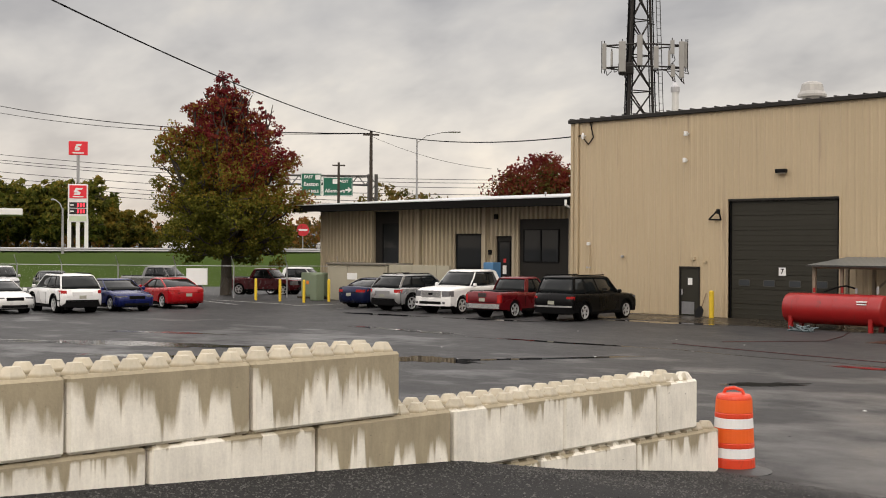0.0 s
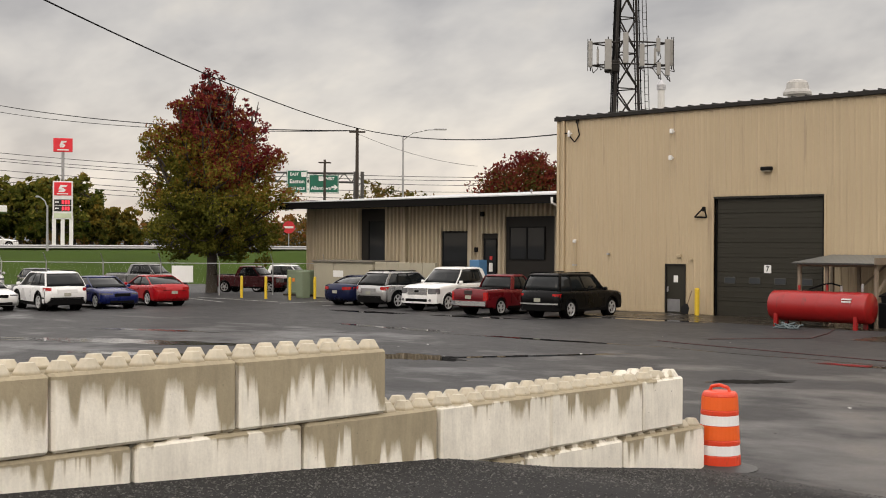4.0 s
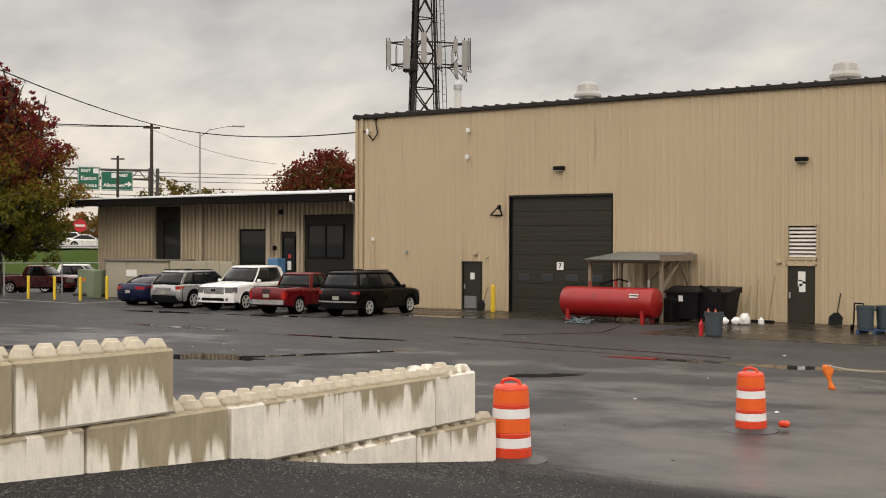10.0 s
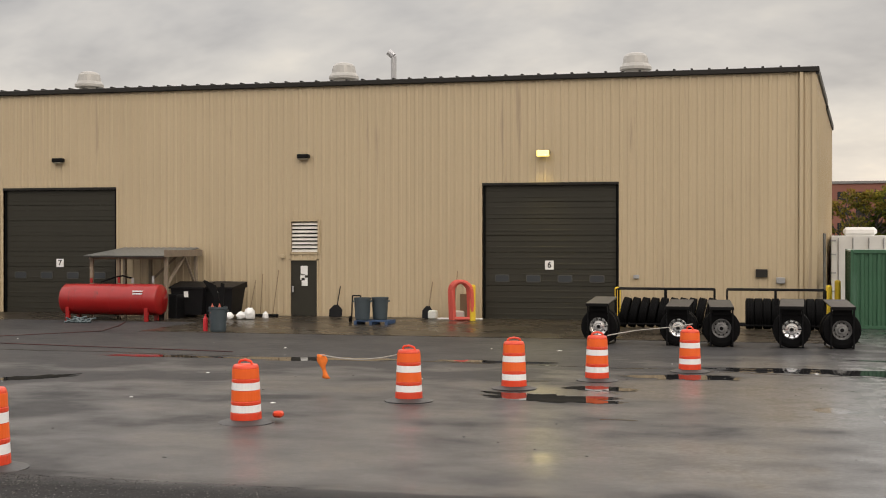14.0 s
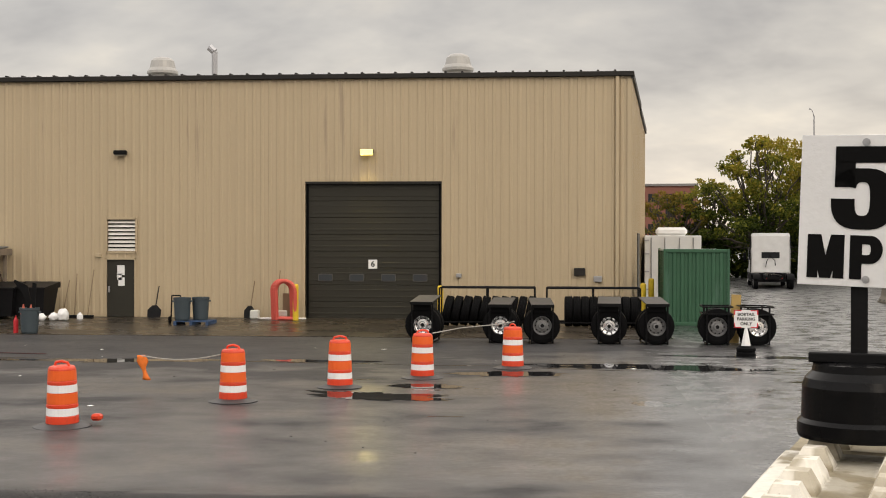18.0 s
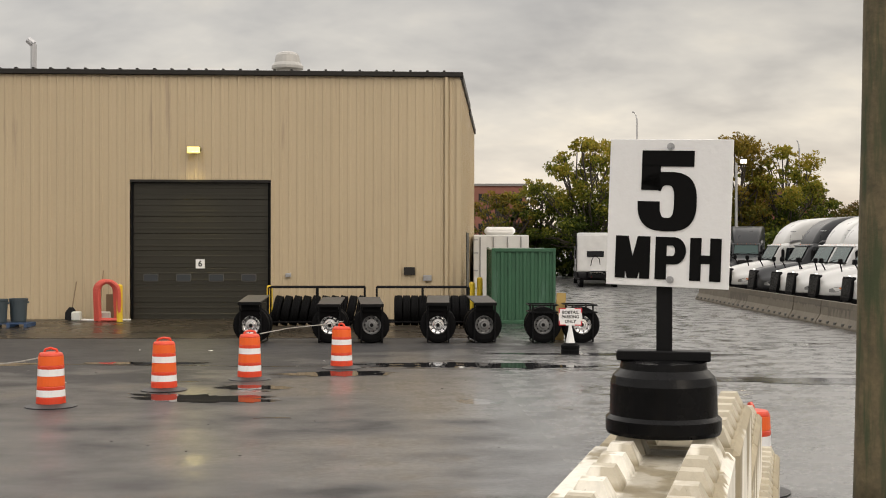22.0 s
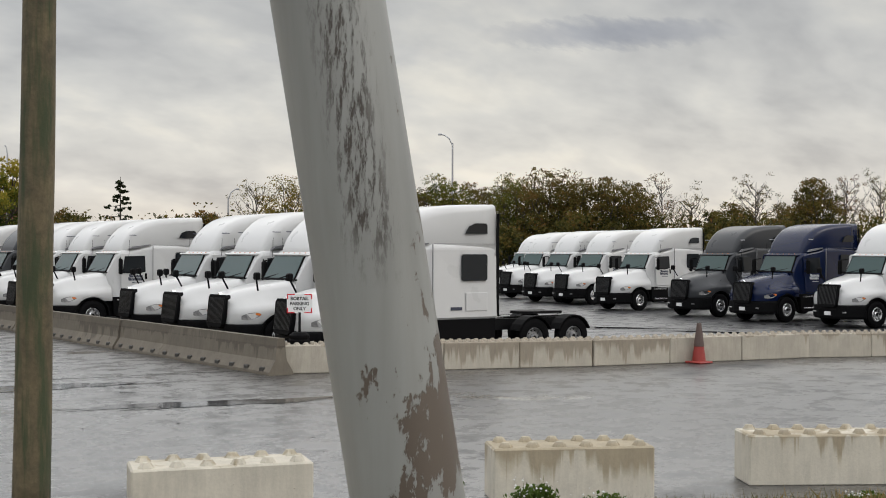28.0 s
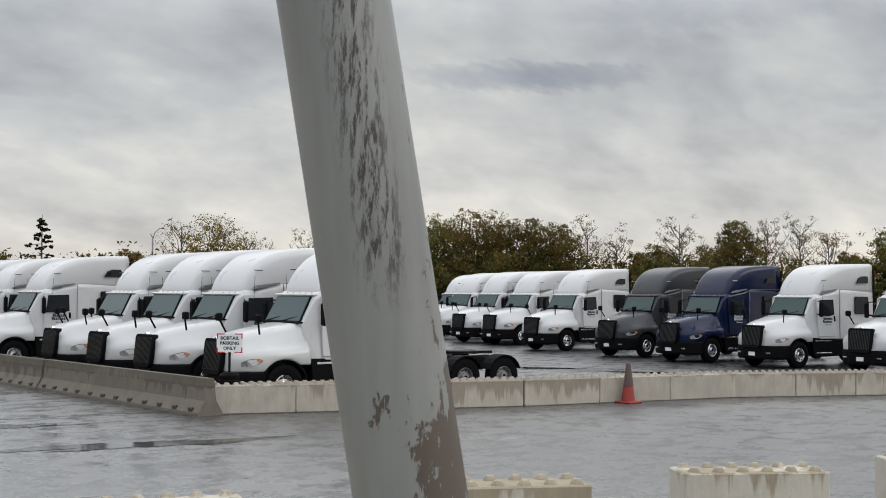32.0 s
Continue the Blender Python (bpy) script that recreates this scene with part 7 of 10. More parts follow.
# length, width, then stations (x from the front, hood or deck height), cabin (x at belt front, roof front, roof rear, belt rear), roof height, belt height, wheel centres, wheel scale
CARS = {
    "sedan": dict(L=4.6, W=1.80, deck=[(0, 0.62), (0.08, 0.72), (0.5, 0.82), (1.30, 0.93), (3.7, 1.00), (4.3, 1.01), (4.55, 0.96), (4.6, 0.70)], cab=(1.12, 2.1, 3.08, 4.12), roof=1.42, belt=0.93, wheels=(0.90, 3.60), ws=1.02, clear=0.20),
    "suv": dict(L=4.65, W=1.85, deck=[(0, 0.70), (0.08, 0.86), (0.45, 0.98), (1.2, 1.06), (3.9, 1.10), (4.45, 1.10), (4.62, 1.0), (4.65, 0.75)], cab=(1.0, 1.85, 4.0, 4.55), roof=1.68, belt=1.06, wheels=(0.92, 3.62), ws=1.12, clear=0.26),
    "bigsuv": dict(L=5.15, W=1.88, deck=[(0, 0.75), (0.06, 0.96), (0.4, 1.04), (1.35, 1.10), (4.4, 1.12), (5.0, 1.12), (5.13, 1.0), (5.15, 0.75)], cab=(1.30, 2.0, 4.72, 5.0), roof=1.80, belt=1.10, wheels=(0.95, 4.10), ws=1.10, clear=0.30),
    "minivan": dict(L=5.05, W=1.95, deck=[(0, 0.62), (0.08, 0.80), (0.45, 0.95), (1.1, 1.08), (4.4, 1.12), (4.85, 1.10), (5.0, 0.98), (5.05, 0.7)], cab=(0.85, 1.95, 4.55, 4.92), roof=1.76, belt=1.06, wheels=(0.95, 3.98), ws=1.02, clear=0.22),
    "pickup": dict(L=5.9, W=1.98, deck=[(0, 0.80), (0.06, 1.04), (0.4, 1.14), (1.5, 1.22), (4.0, 1.24), (4.1, 1.22), (5.8, 1.22), (5.88, 1.15), (5.9, 0.80)], cab=(1.40, 2.10, 3.82, 4.04), roof=1.92, belt=1.20, wheels=(1.0, 4.7), ws=1.15, clear=0.34),
    "ranger": dict(L=5.1, W=1.80, deck=[(0, 0.72), (0.06, 0.94), (0.4, 1.02), (1.45, 1.08), (3.3, 1.08), (3.4, 1.10), (5.0, 1.10), (5.08, 1.05), (5.1, 0.75)], cab=(1.35, 1.95, 3.05, 3.32), roof=1.68, belt=1.06, wheels=(0.88, 4.0), ws=1.06, clear=0.32),
}


# how far the ends of the body sweep back towards its flanks
SWEEP = {"sedan": (0.07, 0.17, 0.28, 0.37), "suv": (0.05, 0.13, 0.22, 0.30), "bigsuv": (0.04, 0.10, 0.17, 0.24), "minivan": (0.05, 0.13, 0.22, 0.30), "pickup": (0.03, 0.08, 0.14, 0.20), "ranger": (0.03, 0.09, 0.15, 0.22)}


def sweep(kind, f, rear):
    p = float(np.interp(abs(f), (0.0, 0.4, 0.8, 0.93, 0.985, 1.0), (-0.012, 0.0, *SWEEP[kind])))
    return p * (0.35 if rear and kind in ("pickup", "ranger") else 1.0)


def car_outline(c, kind, drop, f):
    """Side outline of the lower body with open wheel arches, at the part f of its half width; drop lowers its top."""
    L, zb = c["L"], c["clear"]
    pts = [(0.10, zb + 0.03)]
    for xw in c["wheels"]:
        zc, ra = 0.335 * c["ws"], 0.40 * c["ws"]
        for k in range(11):
            a = math.pi * (1 - k / 10)
            pts.append((xw + ra * math.cos(a), max(zb, zc + ra * math.sin(a))))
    pts.append((L - 0.10, zb + 0.05))
    pts.append((L - 0.01, zb + 0.22))
    pts += [(x, z - drop) for x, z in reversed(c["deck"])]
    pts.append((0.0, zb + 0.20))
    e1, e2 = c["wheels"][0] - 0.40 * c["ws"], L - c["wheels"][1] - 0.40 * c["ws"]
    p1, p2 = sweep(kind, f, False), sweep(kind, f, True)
    return [(x + p1 * max(0.0, 1 - x / e1) - p2 * max(0.0, 1 - (L - x) / e2), z) for x, z in pts]


def wrap(c, kind, f0, f1, z0, z1, rear, out=0.008, thick=0.09, side=0.0):
    """A band that follows the swept end of a car from f0 to f1 of its half width, and round its flank where side is given."""
    W, L = c["W"] / 2, c["L"]
    d = -1 if rear else 1
    line = [(d * (out - sweep(kind, f, rear)) - (L if rear else 0), f * W) for f in np.linspace(f0, f1, 9)]
    if side:
        sg = 1 if f1 > 0 else -1
        line.append((line[-1][0] - d * side, sg * (W + out * 0.8)))
    inner = [(x - d * thick, y * 0.94) for x, y in reversed(line)]
    bm = bmesh.new()
    prism(bm, line + inner, z0, z1, axis="z")
    return bm


def cabin_ring(c, f, out=0.0, inset=1.0):
    """Plan of the cabin at the height f between belt and roof."""
    x0, x1, x2, x3 = c["cab"]
    g = f ** 0.92
    xf, xr = x0 + (x1 - x0) * g - out, x3 + (x2 - x3) * (f ** 1.25) + out
    w = c["W"] / 2 * (0.925 - 0.20 * f ** 1.3) + out
    z = c["belt"] + (c["roof"] - c["belt"]) * f
    mid = (xf + xr) / 2
    pts = [(xf + 0.20, -w), (xf + 0.05, -0.82 * w), (xf - 0.04, -0.4 * w), (xf - 0.04, 0.4 * w), (xf + 0.05, 0.82 * w), (xf + 0.20, w), (mid, w * 1.015), (xr - 0.14, w), (xr - 0.03, 0.84 * w), (xr + 0.02, 0.35 * w), (xr + 0.02, -0.35 * w), (xr - 0.03, -0.84 * w), (xr - 0.14, -w), (mid, -w * 1.015)]
    return [Vector((-(mid + (x - mid) * inset), y * inset, z)) for x, y in pts]


def build_car(name, kind, m, col, label, metal=0.1, rough=0.28, group="cars parked in a row"):
    """A car; it faces +x, the middle of its front bumper at the origin."""
    c = CARS[kind]
    body = paint("paint_" + name, col, rough, metal, 0.25 if max(col) > 0.05 else 0.0, 0.3 if max(col) > 0.02 else 0.14)
    t = thing({"sedan": "sedan_car", "suv": "suv_car", "bigsuv": "suv_car", "minivan": "minivan_car"}.get(kind, "pickup_truck"), m, label, "car" if kind not in ("pickup", "ranger") else "pickup truck", group)
    L, W, zb = c["L"], c["W"] / 2, c["clear"]
    truck = kind in ("pickup", "ranger")
    bm = bmesh.new()
    rings = []
    for f, drop in ((-1.0, 0.16), (-0.985, 0.07), (-0.93, 0.022), (-0.80, 0.0), (-0.4, -0.022), (0.0, -0.03), (0.4, -0.022), (0.80, 0.0), (0.93, 0.022), (0.985, 0.07), (1.0, 0.16)):
        rings.append([Vector((-x, f * W, z)) for x, z in car_outline(c, kind, drop, f)])
    loft(bm, rings)
    bmesh.ops.recalc_face_normals(bm, faces=bm.faces)
    for f in bm.faces:
        f.smooth = len(f.verts) == 4
    part("body", bm, body, t)
    part("underbody", bx(-L + 0.25, -W * 0.72, zb - 0.02, -0.25, W * 0.72, c["belt"] * 0.8), TRIM_BLACK, t)
    # cabin: glass house, roof skin and pillars
    x0, x1, x2, x3 = c["cab"]
    R, B = c["roof"], c["belt"]
    bm = bmesh.new()
    loft(bm, [cabin_ring(c, f) for f in (0.0, 0.3, 0.6, 0.88)])
    bmesh.ops.recalc_face_normals(bm, faces=bm.faces)
    for f in bm.faces:
        f.smooth = len(f.verts) == 4
    part("glasshouse", bm, CARGLASS, t)
    bm = bmesh.new()
    loft(bm, [cabin_ring(c, 0.86, 0.014), cabin_ring(c, 0.93, 0.012), cabin_ring(c, 0.97, 0.0, 0.965), cabin_ring(c, 0.995, 0.0, 0.86), cabin_ring(c, 1.01, 0.0, 0.5)])
    bmesh.ops.recalc_face_normals(bm, faces=bm.faces)
    for f in bm.faces:
        f.smooth = len(f.verts) == 4
    part("roof", bm, body, t)
    lo, hi = cabin_ring(c, 0.0, 0.006), cabin_ring(c, 0.9, 0.006)
    mid0 = cabin_ring(c, 0.45, 0.006)
    mids = [0.52] if truck or kind == "sedan" else [0.44, 0.74]
    for a, b in ((0, 13), (5, 6), (12, 13), (7, 6)):
        front = a in (0, 5)
        bm = bmesh.new()
        wd = 0.055 if front else 0.10 if not truck else 0.16
        u = Vector((-1 if front else 1, 0, 0)) * wd
        rings = []
        for r in (lo, mid0, hi):
            p = r[a]
            o = Vector((0, 0.012 if p.y > 0 else -0.012, 0))
            rings.append([p - u * 0.5 + o, p + u + o, p + u - o, p - u * 0.5 - o])
        loft(bm, rings)
        bmesh.ops.recalc_face_normals(bm, faces=bm.faces)
        part("pillar", bm, body, t)
    for s in (-1, 1):
        ia, ib = (5, 7) if s > 0 else (0, 12)
        for q in mids:
            bm = bmesh.new()
            rings = []
            for r in (lo, mid0, hi):
                p = r[ia].lerp(r[ib], q)
                p.y = s * max(abs(p.y), abs(r[6].y) * 0.985)
                rings.append([p + Vector((0.045, s * 0.01, 0)), p + Vector((-0.045, s * 0.01, 0)), p + Vector((-0.045, -s * 0.02, 0)), p + Vector((0.045, -s * 0.02, 0))])
            loft(bm, rings)
            bmesh.ops.recalc_face_normals(bm, faces=bm.faces)
            part("pillar", bm, TRIM_BLACK, t)
        bm = bmesh.new()
        box(bm, -x0 - 0.46, s * (W + 0.09) - 0.09, B - 0.02, -x0 - 0.30, s * (W + 0.09) + 0.07, B + 0.13, 0.035)
        part("mirror", bm, body if kind != "ranger" else TRIM_BLACK, t)
        for q in (0.06, *mids, 0.93):
            x = x0 + (x3 - x0) * q + 0.1
            if min(abs(x - w) for w in c["wheels"]) > 0.42:
                part("door_seam", bx(-x - 0.007, s * W - 0.012, zb + 0.16, -x + 0.007, s * W + 0.003, B - 0.17), TRIM_BLACK, t)
        x = x0 + (x3 - x0) * mids[0]
        part("door_handle", bx(-x + 0.05, s * W - 0.02, B * 0.80, -x + 0.22, s * W + 0.025, B * 0.83, 0.006), body, t)
        part("sill", bx(-c["wheels"][1] + 0.42, s * W * 0.97 - 0.04, zb - 0.03, -c["wheels"][0] - 0.42, s * W * 0.97 + 0.01, zb + 0.07), TRIM_BLACK, t)
        zl = c["deck"][1][1]
        if truck:
            part("headlight", wrap(c, kind, s * 0.60, s, zl - 0.27, zl - 0.02, False, 0.006, 0.12, 0.16), CARLAMP, t)
        else:
            part("headlight", wrap(c, kind, s * 0.50, s, zl - 0.13, zl - 0.015, False, -0.012, 0.2, 0.20), CARLAMP, t)
        zt = c["deck"][-2][1]
        if kind == "sedan":
            part("tail_light", wrap(c, kind, s * 0.50, s, zt - 0.20, zt - 0.07, True, -0.005, 0.12, 0.14), TAILRED, t)
        elif truck:
            part("tail_light", wrap(c, kind, s * 0.84, s, zt - 0.40, zt - 0.07, True, 0.006, 0.1, 0.10), TAILRED, t)
        else:
            part("tail_light", wrap(c, kind, s * 0.74, s, zt - 0.20, zt + 0.0, True, -0.012, 0.12, 0.18), TAILRED, t)
    zl = c["deck"][1][1]
    part("grille", bx(-0.12, -W * (0.52 if truck else 0.42), zl - (0.27 if truck else 0.17), 0.014, W * (0.52 if truck else 0.42), zl - 0.02, 0.02), CHROME if kind == "pickup" else TRIM_BLACK, t)
    part("air_intake", bx(-0.12, -W * 0.62, zb + 0.06, 0.008, W * 0.62, zb + 0.18, 0.02), TRIM_BLACK, t)
    if kind in ("suv", "bigsuv"):
        part("rear_bumper", wrap(c, kind, -1.0, 1.0, zb + 0.03, zb + 0.27, True, 0.03, 0.15), TRIM_BLACK, t)
        part("front_bumper", wrap(c, kind, -1.0, 1.0, zb + 0.02, zb + 0.14, False, 0.012, 0.15), TRIM_BLACK, t)
    elif truck:
        part("rear_bumper", wrap(c, kind, -0.98, 0.98, zb + 0.10, zb + 0.29, True, 0.06, 0.14), CHROME, t)
        part("tailgate_seam", bx(-L - 0.006, -W * 0.74, zb + 0.34, -L + 0.05, W * 0.74, zb + 0.355), TRIM_BLACK, t)
    part("plate", bx(-L - 0.02, -0.15, zb + 0.38, -L + 0.1, 0.15, zb + 0.52), PLATE, t)
    for xw in c["wheels"]:
        # arch edge, dark on the taller cars
        r0, r1 = 0.395 * c["ws"], (0.445 if kind in ("suv", "bigsuv") else 0.412) * c["ws"]
        for s in (-1, 1):
            bm = bmesh.new()
            pr = [(-xw + r1 * math.cos(q), 0.335 * c["ws"] + r1 * math.sin(q)) for q in np.linspace(-0.12, math.pi + 0.12, 15)]
            pr += [(-xw + r0 * math.cos(q), 0.335 * c["ws"] + r0 * math.sin(q)) for q in np.linspace(math.pi + 0.12, -0.12, 15)]
            prism(bm, pr, s * (W - 0.10), s * (W + 0.014))
            part("arch_trim", bm, TRIM_BLACK if kind in ("suv", "bigsuv") else body, t)
            bm = bmesh.new()
            prism(bm, [(-xw + r0 * 0.99 * math.cos(q), 0.335 * c["ws"] + r0 * 0.99 * math.sin(q)) for q in np.linspace(0, 2 * math.pi, 19)[:-1]], s * (W - 0.33), s * (W - 0.26))
            part("arch_liner", bm, TRIM_BLACK, t)
    if kind == "pickup":
        # upright chrome grille between deep lamps, over a body-coloured bumper
        g = part("grille_frame", bx(-0.06, -W * 0.56, zl - 0.34, 0.03, W * 0.56, zl + 0.02, 0.03), CHROME, t, "chrome grille surround")
        part("grille_mesh", bx(0.0, -W * 0.51, zl - 0.30, 0.036, W * 0.51, zl - 0.02, 0.01), mat("grille_silver_mesh", (0.22, 0.22, 0.22), 0.5, 0.4), g)
        for z in (zl - 0.23, zl - 0.16, zl - 0.09):
            part("grille_bar", bx(0.0, -W * 0.51, z - 0.008, 0.044, W * 0.51, z + 0.008), CHROME, g)
        part("emblem", bx(0.03, -0.12, zl - 0.20, 0.052, 0.12, zl - 0.11, 0.02), TRIM_BLACK, g)
        fb = part("front_bumper", wrap(c, kind, -1.0, 1.0, zb + 0.02, zb + 0.33, False, 0.07, 0.2), body, t)
        part("bumper_intake", bx(0.05, -W * 0.60, zb + 0.10, 0.092, W * 0.60, zb + 0.22, 0.015), TRIM_BLACK, fb)
        for s in (-1, 1):
            part("fog_lamp", bx(0.04, s * W * 0.76 - 0.07, zb + 0.12, 0.09, s * W * 0.76 + 0.07, zb + 0.22, 0.03), CARLAMP, fb)
    elif kind == "ranger":
        part("tailgate_panel", bx(-L - 0.012, -0.20, zb + 0.56, -L + 0.03, 0.20, c["deck"][-3][1] - 0.05, 0.01), mat("dark_tailgate_badge", (0.03, 0.02, 0.02), 0.5), t)
    elif kind == "bigsuv":
        part("bumper_strip", wrap(c, kind, -0.96, 0.96, zb + 0.272, zb + 0.33, True, 0.03, 0.1), mat("bright_bumper_strip", (0.35, 0.35, 0.35), 0.4, 0.5), t)
    elif kind == "suv":
        part("lower_cladding", wrap(c, kind, -1.0, 1.0, zb + 0.274, zb + 0.33, True, 0.022, 0.1, 0.25), TRIM_BLACK, t)
        part("plate_recess", bx(-L - 0.01, -W * 0.5, B - 0.30, -L + 0.1, W * 0.5, B - 0.10, 0.03), body, t)
    else:
        part("boot_seam", bx(-L - 0.004, -W * 0.62, c["deck"][-2][1] - 0.22, -L + 0.06, W * 0.62, c["deck"][-2][1] - 0.208), TRIM_BLACK, t)
    if truck:
        # black block over the closed bed paints in the shade of its recess
        part("bed_floor", bx(-L + 0.12, -W * 0.82, 0.9, -c["cab"][3] - 0.12, W * 0.82, c["deck"][-3][1] + 0.03), TRIM_BLACK, t)
    if kind in ("suv", "bigsuv"):
        for s in (-1, 1):
            bm = bmesh.new()
            tube(bm, (-x1 - 0.25, s * W * 0.68, R + 0.025), (-x2 + 0.1, s * W * 0.68, R + 0.025), 0.022, n=6)
            part("roof_rail", bm, TRIM_BLACK, t)
    for x in c["wheels"]:
        for s in (-1, 1):
            sc = c["ws"]
            mw = pose(-x, s * (W - 0.115), 0.335 * sc, 0, 0, 0 if s < 0 else 180) @ Matrix.Diagonal((sc, 1, sc, 1))
            w = piece("tyre", CARTYRE, t, mw)
            piece("rim", CARRIM, w, pose(0, 0.0, 0))
            piece("rim_barrel", CARHOLES, w, pose(0, 0.0, 0))
    return t


TRAFFIC = {}


def park_cars():
    # row before the office; noses in or out as parked
    build_car("navy", "sedan", pose(-45.86, 42.87, 0, 0, 0, 95), (0.006, 0.010, 0.040), "dark blue sedan parked nose-in before the office")
    build_car("silver", "suv", pose(-42.62, 42.15, 0, 0, 0, 95), (0.36, 0.36, 0.36), "silver compact suv parked nose-in before the office", 0.6)
    build_car("white_truck", "pickup", pose(-39.1, 37.6, 0, 0, 0, -83), (0.78, 0.78, 0.77), "white crew-cab pickup truck parked nose-out")
    build_car("maroon", "ranger", pose(-35.87, 41.95, 0, 0, 0, 96), (0.13, 0.006, 0.010), "dark red pickup truck parked nose-in", 0.2)
    build_car("black", "bigsuv", pose(-32.65, 42.58, 0, 0, 0, 96), (0.004, 0.004, 0.0045), "black suv parked beside the workshop wall")
    # row before the fence
    build_car("white_sedan", "sedan", pose(-50.2, 23.85, 0, 0, 0, -5), (0.76, 0.76, 0.75), "white sedan parked nose-out by the fence")
    build_car("white_suv", "suv", pose(-53.3, 26.8, 0, 0, 0, 172), (0.78, 0.78, 0.78), "white suv parked nose-in by the fence")
    build_car("blue", "sedan", pose(-48.7, 28.8, 0, 0, 0, -6), (0.004, 0.010, 0.085), "bright blue sedan parked nose-out by the fence", 0.2)
    build_car("red", "sedan", pose(-53.95, 32.4, 0, 0, 0, 174), (0.36, 0.006, 0.010), "bright red sedan parked nose-in by the fence")
    # behind the fence
    build_car("grey_truck", "pickup", pose(-76.2, 50.0, ground_height(-76, 50), 0, 0, 23), (0.16, 0.16, 0.16), "grey crew-cab pickup truck behind the fence", 0.5, group="vehicles behind the fence")
    build_car("dark_red", "ranger", pose(-62.0, 48.5, ground_height(-64, 48), 0, 0, 26), (0.10, 0.006, 0.010), "dark red pickup truck behind the fence", group="vehicles behind the fence")
    x, y = spot(-50.2, 88)
    build_car("white_two", "pickup", pose(x, y, ground_height(x, y), 0, 0, 35), (0.75, 0.75, 0.75), "white pickup truck far behind the fence", group="vehicles behind the fence")
    build_car("slate", "sedan", pose(-66.0, 34.0, 0, 0, 0, -20), (0.06, 0.065, 0.07), "dark grey sedan behind the fence", 0.4, group="vehicles behind the fence")
    build_car("pale", "suv", pose(-69.0, 32.2, 0, 0, 0, -20), (0.5, 0.5, 0.5), "pale grey suv behind the fence", 0.4, group="vehicles behind the fence")
    build_car("coal", "suv", pose(-72.0, 29.0, 0, 0, 0, -20), (0.02, 0.02, 0.022), "black suv behind the fence", group="vehicles behind the fence")
    # traffic on the road; each is keyed in motions()
    far = "traffic on the road"
    for key, name, kind, col, label in (("van", "passing_van", "minivan", (0.78, 0.78, 0.77), "white minivan driving along the road"), ("white", "passing_white", "sedan", (0.76, 0.76, 0.75), "white sedan driving along the road"), ("dark", "passing_dark", "sedan", (0.02, 0.022, 0.026), "dark grey sedan driving along the road"), ("silver", "passing_silver", "suv", (0.42, 0.42, 0.42), "silver suv waiting on the road"), ("pale", "passing_pale", "suv", (0.7, 0.7, 0.7), "pale suv driving slowly on the road")):
        TRAFFIC[key] = build_car(name, kind, pose(*spot(-70, 137), 2.4), col, label, group=far)
    # parking lines
    w = thing("parking_lines", pose(0, 0, 0), "worn white parking bay lines", "road marking", kind="structure")
    line = mat("worn_white_line", (0.42, 0.42, 0.40), 0.5, var=0.35, scale=3)
    for k in range(6):
        x = -48.9 + 3.35 * k
        part("line", bx(x, 37.6, -0.02, x + 0.1, 43.6, 0.005), line, w)
    for k in range(6):
        bm = bmesh.new()
        box(bm, -2.6, -0.05, -0.02, 2.6, 0.05, 0.005, m=pose(-54.0, 22.0 + 2.95 * k, 0, 0, 0, -14))
        part("line", bm, line, w)
    part("line", bx(-57.0, 38.3, -0.02, -50.0, 38.4, 0.005), line, w)


park_cars()

# ---- low office wing ----
OFF_TAN = mat("office_siding", (0.43, 0.365, 0.265), 0.55, var=0.08, scale=0.5, bump=0.02)
OFFGLASS = glass("office_window_glass", (0.02, 0.022, 0.024), 0.03)


